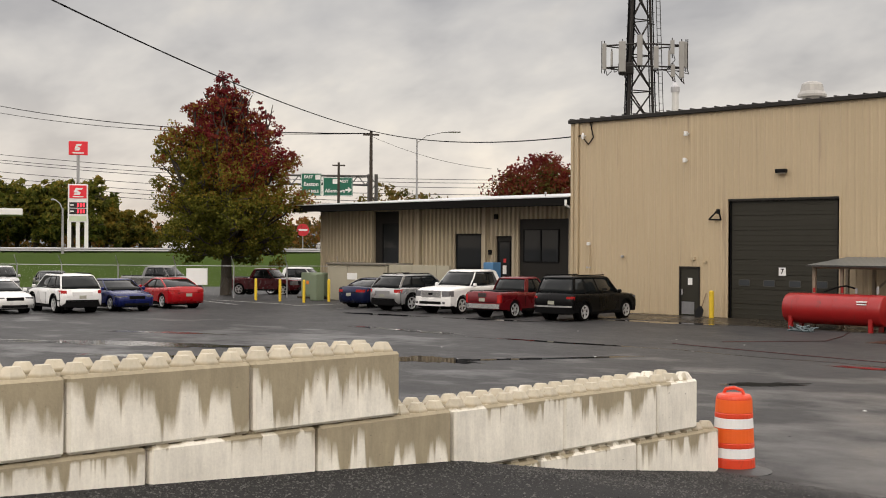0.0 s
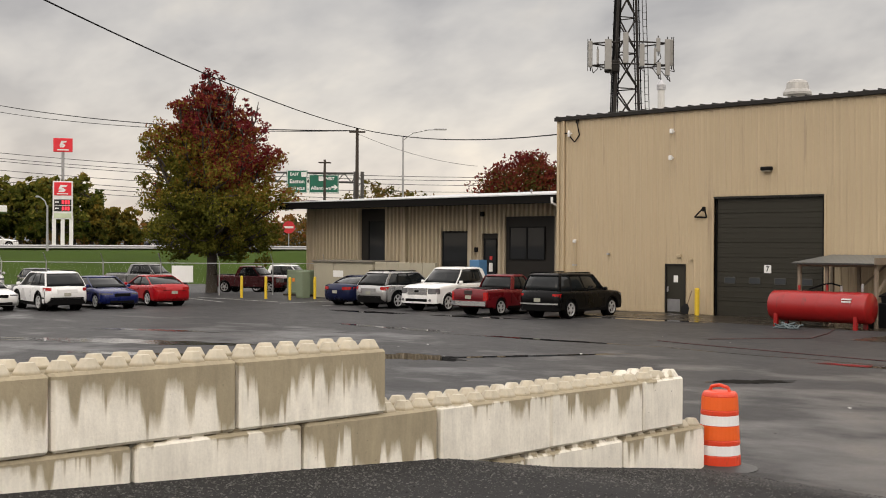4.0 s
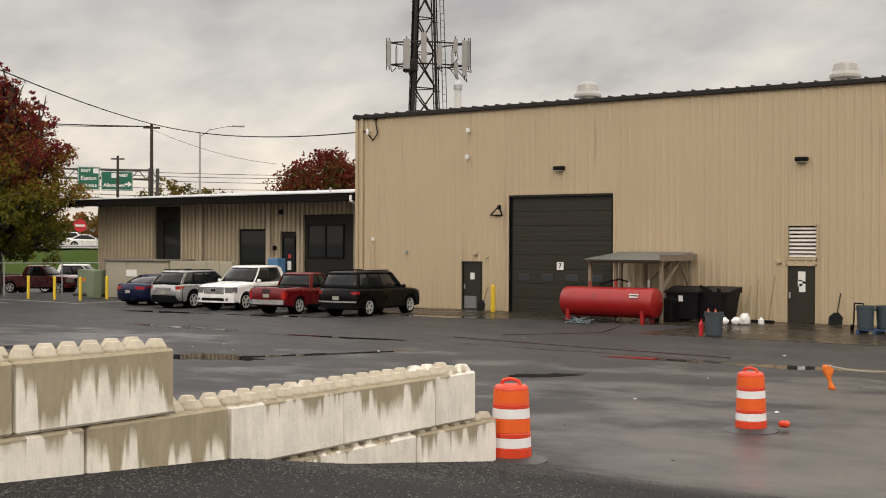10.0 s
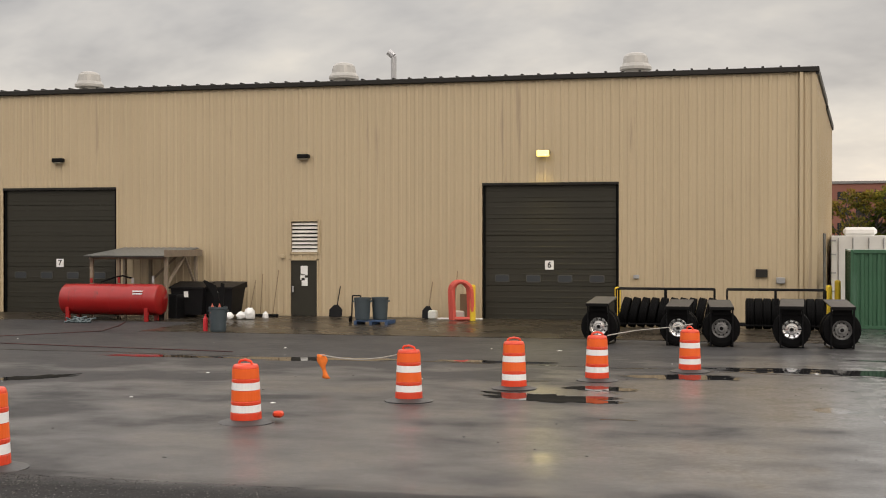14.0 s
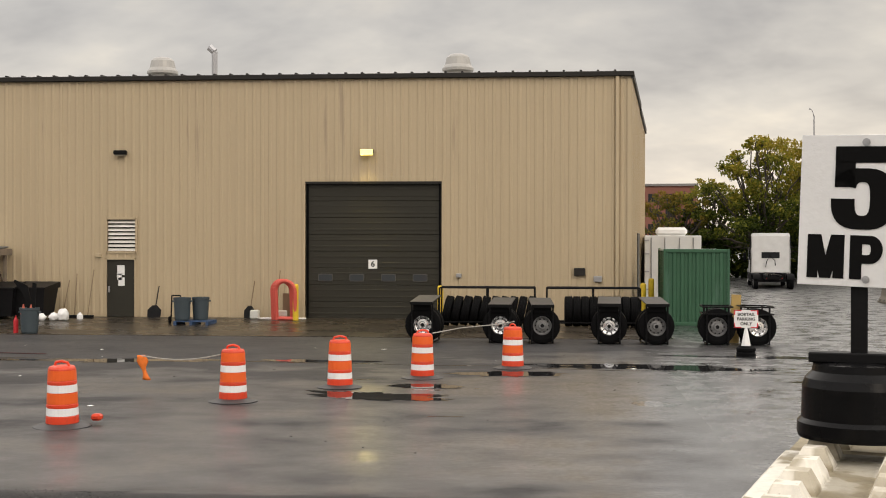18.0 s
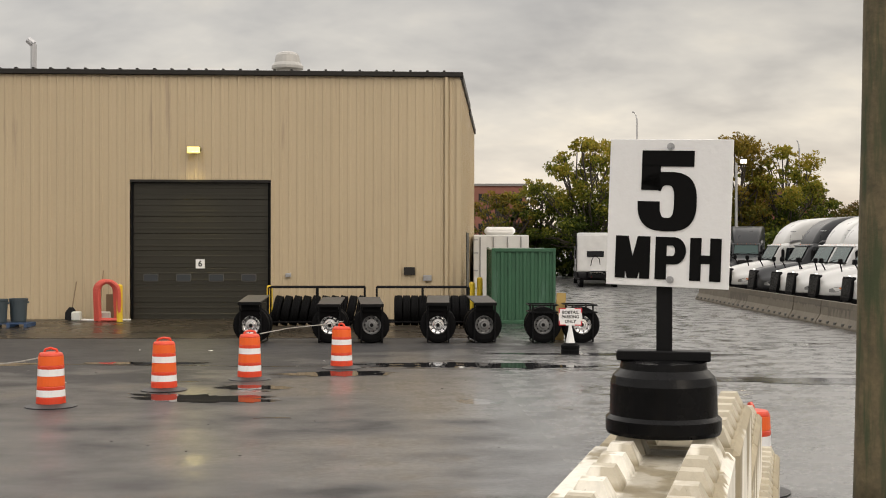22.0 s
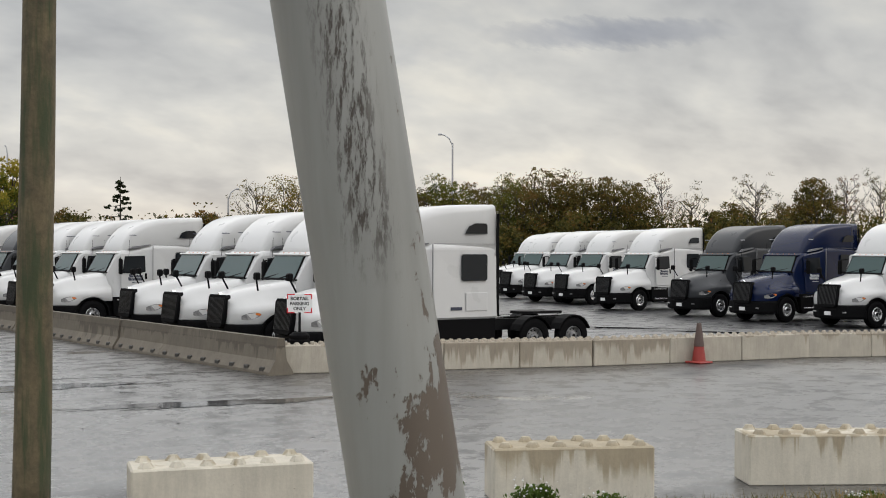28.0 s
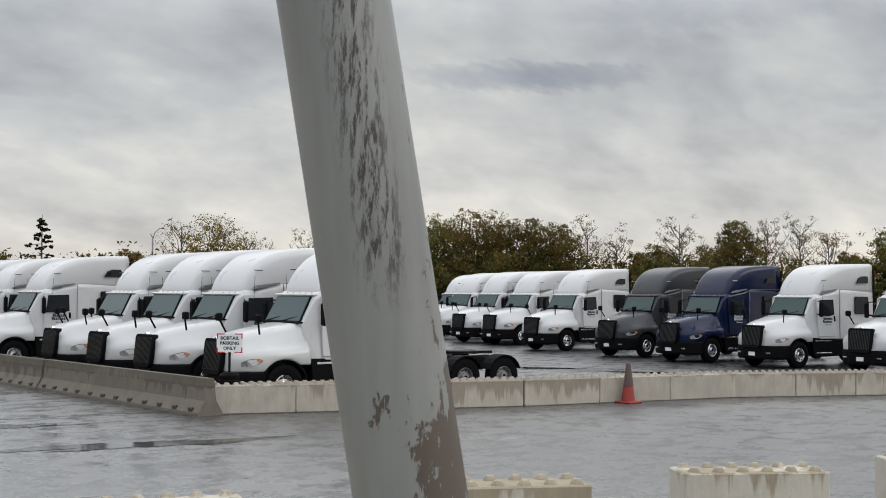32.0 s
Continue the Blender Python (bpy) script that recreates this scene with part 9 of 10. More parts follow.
def build_trees():
    # the maple: boughs in tiers, widest low down
    rnd = random.Random(12)
    lobes = [((0, 0, 6.2), (1.7, 1.7, 2.2)), ((0, 0, 8.8), (1.5, 1.5, 1.6)), ((0.2, 0, 10.6), (0.9, 0.9, 1.2))]
    for z, reach, r, n in ((2.9, 2.9, 1.0, 9), (4.0, 3.9, 1.1, 11), (5.4, 4.1, 1.1, 11), (6.8, 3.9, 1.1, 10), (8.2, 3.7, 1.0, 11), (9.5, 3.3, 0.9, 10), (10.6, 2.6, 0.75, 8), (11.6, 1.6, 0.65, 6), (12.3, 0.6, 0.55, 4)):
        for k in range(n):
            a = 2 * math.pi * (k + rnd.uniform(-0.35, 0.35)) / n
            q = reach * rnd.uniform(0.62, 1.08)
            lobes.append(((q * math.cos(a), q * math.sin(a), z + rnd.uniform(-0.55, 0.55)), (r * rnd.uniform(0.6, 1.15), r * rnd.uniform(0.6, 1.15), r * rnd.uniform(0.5, 0.85))))
            if reach > 1.4:
                lobes.append(((0.55 * q * math.cos(a + 0.4), 0.55 * q * math.sin(a + 0.4), z + rnd.uniform(-0.3, 0.8)), (r * 0.9, r * 0.9, r * 0.7)))
    build_tree(-62.0, 42.75, lobes, 92000, 0.092, MAPLE, "large maple turning from green to dark red", 0.30, 3, hollow=0.3)
    build_tree(*spot(-41.2, 98), [((0, 0, 7.0), (3.0, 3.0, 2.4)), ((-1.9, -0.6, 6.6), (1.3, 1.4, 1.2)), ((-1.0, -1.0, 8.2), (1.2, 1.2, 1.0)), ((0.8, 0, 8.9), (1.6, 1.6, 1.3)), ((2.4, 0, 7.9), (1.6, 1.6, 1.4)), ((3.6, 0, 6.3), (2.2, 2.2, 2.0))], 15000, 0.14, REDMAPLE, "red maple crown rising behind the office roof", 0.3, 8)
    # trees past the end of the workshop
    k = 0
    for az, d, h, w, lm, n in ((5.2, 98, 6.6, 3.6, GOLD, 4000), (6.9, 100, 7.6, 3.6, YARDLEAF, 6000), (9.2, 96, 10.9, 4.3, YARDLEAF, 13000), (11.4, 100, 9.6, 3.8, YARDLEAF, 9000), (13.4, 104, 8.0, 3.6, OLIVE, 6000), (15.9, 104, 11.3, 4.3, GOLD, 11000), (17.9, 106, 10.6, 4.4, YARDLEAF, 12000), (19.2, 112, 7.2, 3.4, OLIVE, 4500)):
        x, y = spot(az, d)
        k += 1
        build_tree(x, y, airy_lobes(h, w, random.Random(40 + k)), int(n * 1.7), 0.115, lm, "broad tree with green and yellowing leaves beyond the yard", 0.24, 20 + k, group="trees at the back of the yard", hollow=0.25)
    # hedge of undergrowth under them
    lobes = []
    rnd = random.Random(4)
    for i in range(46):
        x, y = spot(4.5 + 15.5 * i / 45, 100 + rnd.uniform(-2, 6))
        lobes.append(((x, y, 1.5), (2.2, 2.0, rnd.uniform(1.4, 3.0))))
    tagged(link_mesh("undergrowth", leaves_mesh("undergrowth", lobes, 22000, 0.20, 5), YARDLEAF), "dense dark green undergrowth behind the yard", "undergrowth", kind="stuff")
    # belt of trees behind the truck lot: bearing, height, half width, leaves, bareness
    belt = [(21.4, 6.4, 2.2, OLIVE, 0), (25.6, 6.2, 2.3, OLIVE, 0), (27.2, 6.4, 2.2, BRUSH, 0), (29.4, 8.4, 2.6, GOLD, 1), (30.9, 9.4, 3.2, GOLD, 0), (32.3, 7.4, 2.2, OLIVE, 1), (33.8, 6.6, 2.4, OLIVE, 0), (35.2, 7.4, 2.4, OLIVE, 1), (36.6, 9.2, 2.8, OLIVE, 0), (38.0, 9.8, 3.0, GREENLEAF, 0), (39.5, 9.6, 3.0, OLIVE, 0), (41.0, 10.2, 3.2, GREENLEAF, 0), (42.4, 10.6, 3.3, OLIVE, 0), (43.8, 10.2, 3.0, OLIVE, 0), (45.3, 9.6, 2.8, OLIVE, 0), (46.6, 9.2, 2.7, OLIVE, 0), (47.8, 9.6, 2.4, BRUSH, 1), (49.0, 7.6, 2.2, OLIVE, 1), (50.2, 6.6, 2.2, OLIVE, 0), (51.1, 7.4, 2.2, OLIVE, 0), (52.0, 9.2, 2.3, OLIVE, 1), (53.2, 7.6, 2.3, OLIVE, 0), (54.5, 9.7, 2.6, OLIVE, 0), (55.8, 9.4, 2.0, BRUSH, 1), (57.1, 9.6, 2.2, OLIVE, 1), (58.4, 8.0, 2.2, BRUSH, 1), (59.4, 6.8, 2.2, OLIVE, 0), (61.0, 8.8, 2.7, GREENLEAF, 0), (62.2, 8.6, 2.5, OLIVE, 0), (64.0, 6.4, 2.2, OLIVE, 0), (66.0, 7.6, 2.6, OLIVE, 1), (68.0, 8.0, 2.6, OLIVE, 0)]
    for i, (az, h, w, lm, bare) in enumerate(belt):
        x, y = spot(az, 118 + rnd.uniform(-5, 6))
        if bare:
            build_bare_tree(x, y, h * 1.06, w * 1.1, lm, "half-bare autumn tree behind the truck lot", 60 + i, "belt of trees behind the lot")
        else:
            build_tree(x, y, crown_lobes(h * 0.95, w, random.Random(80 + i), 15) + airy_lobes(h * 0.97, w * 1.15, random.Random(90 + i), 18, 1.5), 10000 if lm is GOLD else 19000, 0.085, lm, "olive-green autumn tree behind the truck lot", 0.14, 60 + i, group="belt of trees behind the lot", hollow=0.35)
    # a ragged conifer over the brush
    x, y = spot(23.4, 116)
    t = thing("conifer", pose(x, y, 0), "ragged dark conifer standing over the brush", "tree", "belt of trees behind the lot")
    bm = bmesh.new()
    tube(bm, (0, 0, 0), (0, 0, 9.4), 0.16, 0.02, n=7)
    boughs = []
    for k in range(34):
        z = 2.2 + 6.9 * k / 33
        a2, ln = k * 2.4, (2.3 * (1 - (z - 2.2) / 7.6) + 0.15) * rnd.uniform(0.55, 1.1)
        e = Vector((ln * math.cos(a2), ln * math.sin(a2), z + rnd.uniform(-0.25, 0.15)))
        limb(bm, (0, 0, z), e, 0.04, 0.012, rnd, 0.05)
        boughs += [((e.x * f, e.y * f, z + (e.z - z) * f - 0.06), (0.30, 0.30, 0.12)) for f in (0.5, 0.8, 1.0)]
    part("trunk", bm, BARK, t, smooth=True)
    cr = link_mesh("crown", leaves_mesh("crown", boughs, 5200, 0.10, 77), CONIFER, t)
    cr["kind"] = "stuff"
    lobes = []
    for i in range(150):
        x, y = spot(20 + 52 * i / 149, 112 + rnd.uniform(-3, 6))
        lobes.append(((x, y, 2.2), (2.4, 2.2, rnd.uniform(2.2, 4.2))))
    tagged(link_mesh("undergrowth", leaves_mesh("undergrowth", lobes, 95000, 0.16, 6), OLIVE), "low brown and green brush behind the truck lot", "undergrowth", kind="stuff")
    # woods beyond the road
    for i in range(11):
        az = -66.5 + 7.5 * i / 10
        x, y = spot(az, 185 + rnd.uniform(-6, 6))
        h = rnd.uniform(10.2, 12.0) if az < -61.2 else 6.5
        w = h * 0.42
        build_tree(x, y, crown_lobes(h, w, random.Random(140 + i), 12), 4200, 0.34, GREENLEAF if az < -61 else GOLD, "full green tree beyond the road", 0.3, 110 + i, group="woods beyond the road", z=1.5)
    lobes = []
    for i in range(130):
        az = -67 + 32 * i / 129
        x, y = spot(az, 200 + rnd.uniform(-6, 12))
        lobes.append(((x, y, 3.4), (4.2, 4, rnd.uniform(2.4, 4.6) if az < -48 else rnd.uniform(3.2, 5.4))))
    tagged(link_mesh("roadside_brush", leaves_mesh("roadside_brush", lobes, 26000, 0.4, 7), BRUSH), "yellow and rust autumn brush along the road", "brush", kind="stuff")
    lobes = []
    for i in range(26):
        az = -49.0 + 4.6 * i / 25
        x, y = spot(az, 205 + rnd.uniform(-5, 8))
        top = float(np.interp(az, (-49.0, -48.2, -46.6, -45.4, -44.4), (11.4, 13.2, 12.6, 11.4, 9.4)))
        lobes.append(((x, y, top - 3.6), (3.2, 3.0, rnd.uniform(2.6, 3.6))))
        lobes.append(((x, y, top - 7.0), (3.4, 3.0, 3.4)))
    tagged(link_mesh("wooded_rise", leaves_mesh("wooded_rise", lobes, 9000, 0.36, 9), OLIVE), "dark green wooded rise behind the office roof", "woods", kind="stuff")
    # distant wooded hill, with the haze of distance put into its blue-grey colour
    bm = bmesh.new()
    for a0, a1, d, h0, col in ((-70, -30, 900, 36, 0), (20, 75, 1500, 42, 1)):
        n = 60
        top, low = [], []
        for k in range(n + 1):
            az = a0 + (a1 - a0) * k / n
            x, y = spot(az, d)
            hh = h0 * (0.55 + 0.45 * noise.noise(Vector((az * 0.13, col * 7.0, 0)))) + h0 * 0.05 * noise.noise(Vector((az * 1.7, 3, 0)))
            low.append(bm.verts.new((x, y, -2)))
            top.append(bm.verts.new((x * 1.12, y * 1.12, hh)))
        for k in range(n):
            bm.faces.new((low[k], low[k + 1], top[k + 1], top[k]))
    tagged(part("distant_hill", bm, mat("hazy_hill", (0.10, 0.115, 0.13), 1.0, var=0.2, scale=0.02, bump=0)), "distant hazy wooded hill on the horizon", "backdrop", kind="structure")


build_trees()


# ---- road side: bank, rail, signs, poles ----
def build_roadside():
    grass = mat("mown_grass", (0.037, 0.062, 0.010), 1.0, spec=0.05, var=0.3, scale=0.15, bump=0.4, bscale=6, bdist=0.05, stain=(0.058, 0.074, 0.014), stain_amount=0.0, stain_scale=(0.06, 0.06, 1))
    bm = bmesh.new()
    n = 40
    rows = []
    for d, z in ((105, -0.56), (107, -0.45), (115, 0.5), (122, 1.4), (128, 2.1), (140, 2.3), (260, 2.6)):
        rows.append([bm.verts.new((*spot(-88 + 58 * k / n, d), z + 0.12 * noise.noise(Vector((k * 0.5, d * 0.1, 0))))) for k in range(n + 1)])
    for a, b in zip(rows, rows[1:]):
        for k in range(n):
            bm.faces.new((a[k], a[k + 1], b[k + 1], b[k]))
    tagged(part("grass_bank", bm, grass, smooth=True), "mown green grass bank rising to the road", "ground", kind="structure")
    bm = bmesh.new()
    rows = []
    for d, z in ((132.4, 2.30), (132.4, 2.33), (143.0, 2.38), (143.0, 2.30)):
        rows.append([bm.verts.new((*spot(-86 + 56 * k / n, d), z)) for k in range(n + 1)])
    for a, b in zip(rows, rows[1:]):
        for k in range(n):
            bm.faces.new((a[k], a[k + 1], b[k + 1], b[k]))
    tagged(part("road", bm, mat("road_asphalt", (0.06, 0.06, 0.062), 0.5, var=0.15, scale=0.5)), "grey asphalt road behind the guard rail", "road", kind="structure")
    rail = thing("guard_rail", pose(0, 0, 0), "galvanised steel guard rail along the road", "guard rail")
    bm = bmesh.new()
    prev = None
    for k in range(60):
        az = -70 + 38 * k / 59
        x, y = spot(az, 131)
        p = Vector((x, y, 2.5))
        if prev is not None:
            for dz in (-0.10, 0.10):
                tube(bm, prev + Vector((0, 0, dz)), p + Vector((0, 0, dz)), 0.10, n=6)
        prev = p
    part("beam", bm, STEEL, rail)
    pm = bpy.data.meshes.new("rail_post")
    b2 = bx(-0.08, -0.08, 1.6, 0.08, 0.08, 2.72)
    b2.to_mesh(pm); b2.free(); pm.materials.append(BARK)
    for k in range(60):
        piece("rail_post", pm, rail, pose(*spot(-70 + 38 * k / 59, 131.3), 0))
    # price sign of the filling station: plain shapes only
    red = mat("sign_red", (0.50, 0.015, 0.025), 0.4, emit=((0.9, 0.03, 0.05), 0.25))
    white = mat("sign_panel_white", (0.75, 0.75, 0.75), 0.4)
    dark = mat("sign_black", (0.015, 0.015, 0.015), 0.4)
    led = mat("red_digits", (0.8, 0.03, 0.05), 0.4, emit=((1.0, 0.05, 0.08), 1.2))
    x, y = spot(-61.74, 150)
    s = thing("price_sign", pose(x, y, 2.0, 0, 0, 61.5), "tall red and white filling-station price sign with red digits", "sign")
    for a in (-0.95, 0.0, 0.95):
        part("post", bx(a - 0.22, -0.15, 0, a + 0.22, 0.15, 4.0), WHITE, s)
    b = part("cabinet_body", bx(-1.12, -0.2, 3.6, 1.12, 0.2, 8.0, 0.05), white, s)
    part("logo_panel", bx(-0.95, -0.24, 6.35, 0.95, -0.205, 7.85), red, b)
    bm = bmesh.new()
    prism(bm, [(-0.5, 7.05), (-0.25, 7.55), (0.55, 7.55), (0.4, 7.35), (-0.1, 7.3), (0.35, 7.0), (0.15, 6.75), (-0.5, 6.75), (-0.4, 6.92), (0.05, 6.97)], -0.26, -0.241)
    part("logo_shape", bm, white, b)
    part("logo_bar", bx(-0.6, -0.26, 6.48, 0.6, -0.241, 6.6), white, b)
    for k in range(2):
        z = 5.55 - 0.72 * k
        p = part("price_panel", bx(-0.95, -0.24, z - 0.30, 0.95, -0.205, z + 0.34), dark, b)
        for i in range(3):
            part("digit_bar", bx(-0.1 + 0.32 * i, -0.26, z - 0.2, 0.1 + 0.32 * i, -0.241, z + 0.24), led, p)
        part("grade_bar", bx(-0.85, -0.26, z - 0.05, -0.45, -0.241, z + 0.1), white, p)
    part("lower_panel", bx(-0.95, -0.24, 3.75, 0.95, -0.205, 4.3), mat("pale_green_panel", (0.55, 0.62, 0.45), 0.4), b)
    x, y = spot(-61.72, 190)
    s = thing("tall_sign", pose(x, y, 0.85, 0, 0, 61.5), "red sign box on a tall thin mast", "sign")
    bm = bmesh.new()
    tube(bm, (0, 0, 0), (0, 0, 15.5), 0.22)
    part("mast", bm, STEEL, s)
    b = part("sign_box", bx(-1.35, -0.3, 15.3, 1.35, 0.3, 17.3, 0.05), red, s)
    bm = bmesh.new()
    prism(bm, [(-0.5, 16.2), (-0.25, 16.9), (0.55, 16.9), (0.4, 16.65), (-0.1, 16.6), (0.35, 16.3), (0.1, 15.95), (-0.5, 15.95), (-0.4, 16.1), (0.05, 16.2)], -0.32, -0.301)
    part("logo_shape", bm, white, b)
    part("logo_bar", bx(-0.8, -0.32, 15.5, 0.8, -0.301, 15.68), white, b)
    # canopy of the filling station
    x, y = spot(-66.2, 165)
    s = thing("station_canopy", pose(x, y, 2.0, 0, 0, 64), "white flat filling-station canopy", "canopy")
    part("canopy_slab", bx(-14, -4, 4.6, 6.2, 4, 5.4, 0.05), WHITE, s)
    for a in (-10, -4, 3):
        part("column", bx(a - 0.25, -0.25, 0, a + 0.25, 0.25, 4.6), WHITE, s)
    # overhead highway signs
    x, y = spot(-50.95, 140)
    g = thing("highway_gantry", pose(x, y, 2.0, 0, 0, 51), "steel gantry with two green highway direction signs", "road sign")
    green = mat("highway_green", (0.0, 0.115, 0.07), 0.4, var=0.06)
    bm = bmesh.new()
    dull = mat("dull_gantry_steel", (0.075, 0.072, 0.068), 0.6, 0.3, var=0.2)
    for z in (7.9, 8.9):
        tube(bm, (-4.2, 0.3, z), (5.7, 0.3, z), 0.11)
    for k in range(12):
        xa = -4.2 + 9.9 * k / 12
        tube(bm, (xa, 0.3, 7.9 if k % 2 else 8.9), (xa + 0.82, 0.3, 8.9 if k % 2 else 7.9), 0.06, n=6)
    part("truss", bm, dull, g)
    for xa in (5.3, 6.1):
        bm = bmesh.new()
        tube(bm, (xa, 0.3, 0), (xa, 0.3, 9.1), 0.2)
        part("upright", bm, dull, g)
    bm = bmesh.new()
    for k in range(9):
        tube(bm, (5.3 if k % 2 else 6.1, 0.3, k), (6.1 if k % 2 else 5.3, 0.3, k + 1), 0.06, n=6)
    part("upright_lacing", bm, dull, g)
    for x0, w, lines in ((-2.35, 2.3, (("EAST", -0.3, 2.1, 0.45), ("Easton", 0.0, 1.3, 0.62), ("1/4 MILE", 0.1, 0.5, 0.42))), (0.1, 3.35, (("WEST", 0.62, 2.0, 0.42), ("Allentown", -0.3, 0.7, 0.54)))):
        h = 2.55 if w < 3 else 2.1
        b = part("sign_panel", bx(x0, -0.1, 6.6, x0 + w, 0.0, 6.6 + h, 0.02), green, g)
        bm = bmesh.new()
        for e in ((x0 + 0.05, 6.65, x0 + w - 0.05, 6.71), (x0 + 0.05, 6.53 + h, x0 + w - 0.05, 6.55 + h), (x0 + 0.05, 6.65, x0 + 0.1, 6.55 + h), (x0 + w - 0.1, 6.65, x0 + w - 0.05, 6.55 + h)):
            box(bm, e[0], -0.115, e[1], e[2], -0.1, max(e[3], e[1] + 0.05))
        part("border", bm, WHITE, b)
        for text, dx, dz, size in lines:
            lettering(text, size, WHITE, b, pose(x0 + w / 2 + dx, -0.12, 6.6 + dz * (h / 2.55), 90, 0, 0), 0.01, bold=0.012)
        sx = x0 + w / 2 + (0.75 if w < 3 else -0.3)
        part("route_shield", bx(sx - 0.28, -0.118, 6.6 + h - 0.72, sx + 0.28, -0.1, 6.6 + h - 0.18, 0.06), WHITE, b)
        if w > 3:
            bm = bmesh.new()
            prism(bm, [(2.62, 7.20), (3.0, 7.20), (2.88, 7.02), (3.02, 7.02), (3.34, 7.30), (3.02, 7.58), (2.88, 7.58), (3.0, 7.40), (2.62, 7.40)], -0.115, -0.1)
            part("arrow", bm, WHITE, b)
    # poles and lines
    wood = mat("dark_pole_wood", (0.045, 0.036, 0.028), 0.9, var=0.3)
    def pole(az, d, h, z=0.0, arm=True, name="utility_pole"):
        x, y = spot(az, d)
        p = thing(name, pose(x, y, z, 0, 0, -az), "dark wooden power pole carrying lines", "pole", "power poles")
        bm = bmesh.new()
        tube(bm, (0, 0, 0), (0, 0, h), 0.17, 0.11)
        part("trunk", bm, wood, p)
        if arm:
            part("cross_arm", bx(-0.6, -0.06, h - 0.35, 0.6, 0.06, h - 0.22), wood, p)
        return Vector((x, y, z + h))
    p1 = pole(-48.75, 92, 11.5)
    p2 = pole(-50.2, 118, 9.4, 1.5, True)
    corner = Vector((-36.6, FY - 0.25, 8.15))
    def wire(a, b, sag, r=0.016, label="thin black power line"):
        a, b = Vector(a), Vector(b)
        bm = bmesh.new()
        pts = [a.lerp(b, k / 16) - Vector((0, 0, sag * 4 * (k / 16) * (1 - k / 16))) for k in range(17)]
        across = (b - a).cross(Vector((0, 0, 1))).normalized()
        loft(bm, [[p + across * (r * math.cos(q)) + Vector((0, 0, r * math.sin(q))) for q in (0.0, 1.257, 2.513, 3.77, 5.027)] for p in pts])
        tagged(part("power_line", bm, RUBBER), label, "cable", "power lines")
    wire(p1, corner, 0.55, 0.03)
    wire(p1, (*spot(-63.6, 42), 11.0), 0.45, 0.03)
    wire(p1 - Vector((0, 0, 0.4)), (*spot(-43.2, 96), 9.0), 0.4, 0.014)
    for az0, z0, z1, r in ((-67, 26.5, 11.0, 0.04), (-67, 25.5, 10.6, 0.03)):
        wire((*spot(az0, 170), 21.4 + (z0 - 26)), p1 - Vector((0, 0, 0.2)), 1.2, r)
    for k in range(7):
        zz = (15.6, 14.2, 11.6, 10.7, 9.9, 14.6, 12.6)[k]
        wire((*spot(-68, 230), zz + 4.0), (*spot(-40.0, 215), zz - (1.0 if k < 3 else 0.5)), 1.6, 0.045)
    # street lamps
    def street_lamp(az, d, h, z, side, lit=False, name="street_lamp"):
        x, y = spot(az, d)
        p = thing(name, pose(x, y, z, 0, 0, -az), "tall galvanised street lamp" + (" with lit heads" if lit else ""), "street lamp", "street lamps")
        bm = bmesh.new()
        tube(bm, (0, 0, 0), (0, 0, h), 0.14, 0.08)
        part("shaft", bm, STEEL, p)
        if lit:
            glow = mat("floodlight_glow", (1, 0.95, 0.8), 0.4, emit=((1.0, 0.94, 0.78), 7.0))
            for sx in (-0.5, 0.5):
                part("head", bx(sx - 0.24, -0.3, h - 0.05, sx + 0.24, 0.2, h + 0.32, 0.06), BLACK, p)
                part("lens", bx(sx - 0.2, -0.36, h - 0.03, sx + 0.2, -0.305, h + 0.24), glow, p)
        else:
            bm = bmesh.new()
            path_tube(bm, [(0, 0, h - 0.3), (side * 0.6, 0, h + 0.4), (side * 1.6, 0, h + 0.75), (side * 2.2, 0, h + 0.8)], 0.06)
            part("arm", bm, STEEL, p)
            part("head", bx(min(side * 2.0, side * 2.8), -0.15, h + 0.72, max(side * 2.0, side * 2.8), 0.15, h + 0.9, 0.04), STEEL, p)
    street_lamp(-46.6, 128, 12.0, 2.0, 1.6)
    street_lamp(15.9, 92, 8.5, 0, 1, True, "floodlight_mast")
    street_lamp(38.3, 120, 13.2, 0, -0.5)
    street_lamp(28.1, 130, 8.3, 0, 0.4)
    street_lamp(11.5, 150, 17.5, 0, -0.2)
    street_lamp(18.6, 140, 13.0, 0, -0.1)
    street_lamp(64.5, 130, 13.5, 0, -0.4)
    street_lamp(-62.4, 128, 4.6, 2.0, -0.4)
    for az, d, h in ((55.7, 118, 6.9), (63.5, 118, 6.8), (65.0, 118, 7.4)):
        pole(az, d, h, 0.0, True)
    # small red-orange road signs
    x, y = spot(-51.8, 150)
    s = thing("wrong_way_sign", pose(x, y, 2.4, 0, 0, 52), "small red and white road sign", "road sign")
    bm = bmesh.new()
    tube(bm, (0, 0.1, 0), (0, 0.1, 3.2), 0.06)
    part("post", bm, STEEL, s)
    bm = bmesh.new()
    tube(bm, (0, 0.0, 2.5), (0, -0.05, 2.5), 0.75, n=20)
    part("disc", bm, RED_INK, s)
    part("bar", bx(-0.55, -0.07, 2.38, 0.55, -0.055, 2.62), WHITE, s)
    # chain-link fence
    f = thing("chain_link_fence", pose(0, 0, 0), "grey chain-link fence with leaning barbed arms", "fence")
    ends = [Vector((-98, 20.0)), Vector((-66.5, 34.5)), Vector((-58.3, 40.7)), Vector((-55.4, 46.0))]
    pts = []
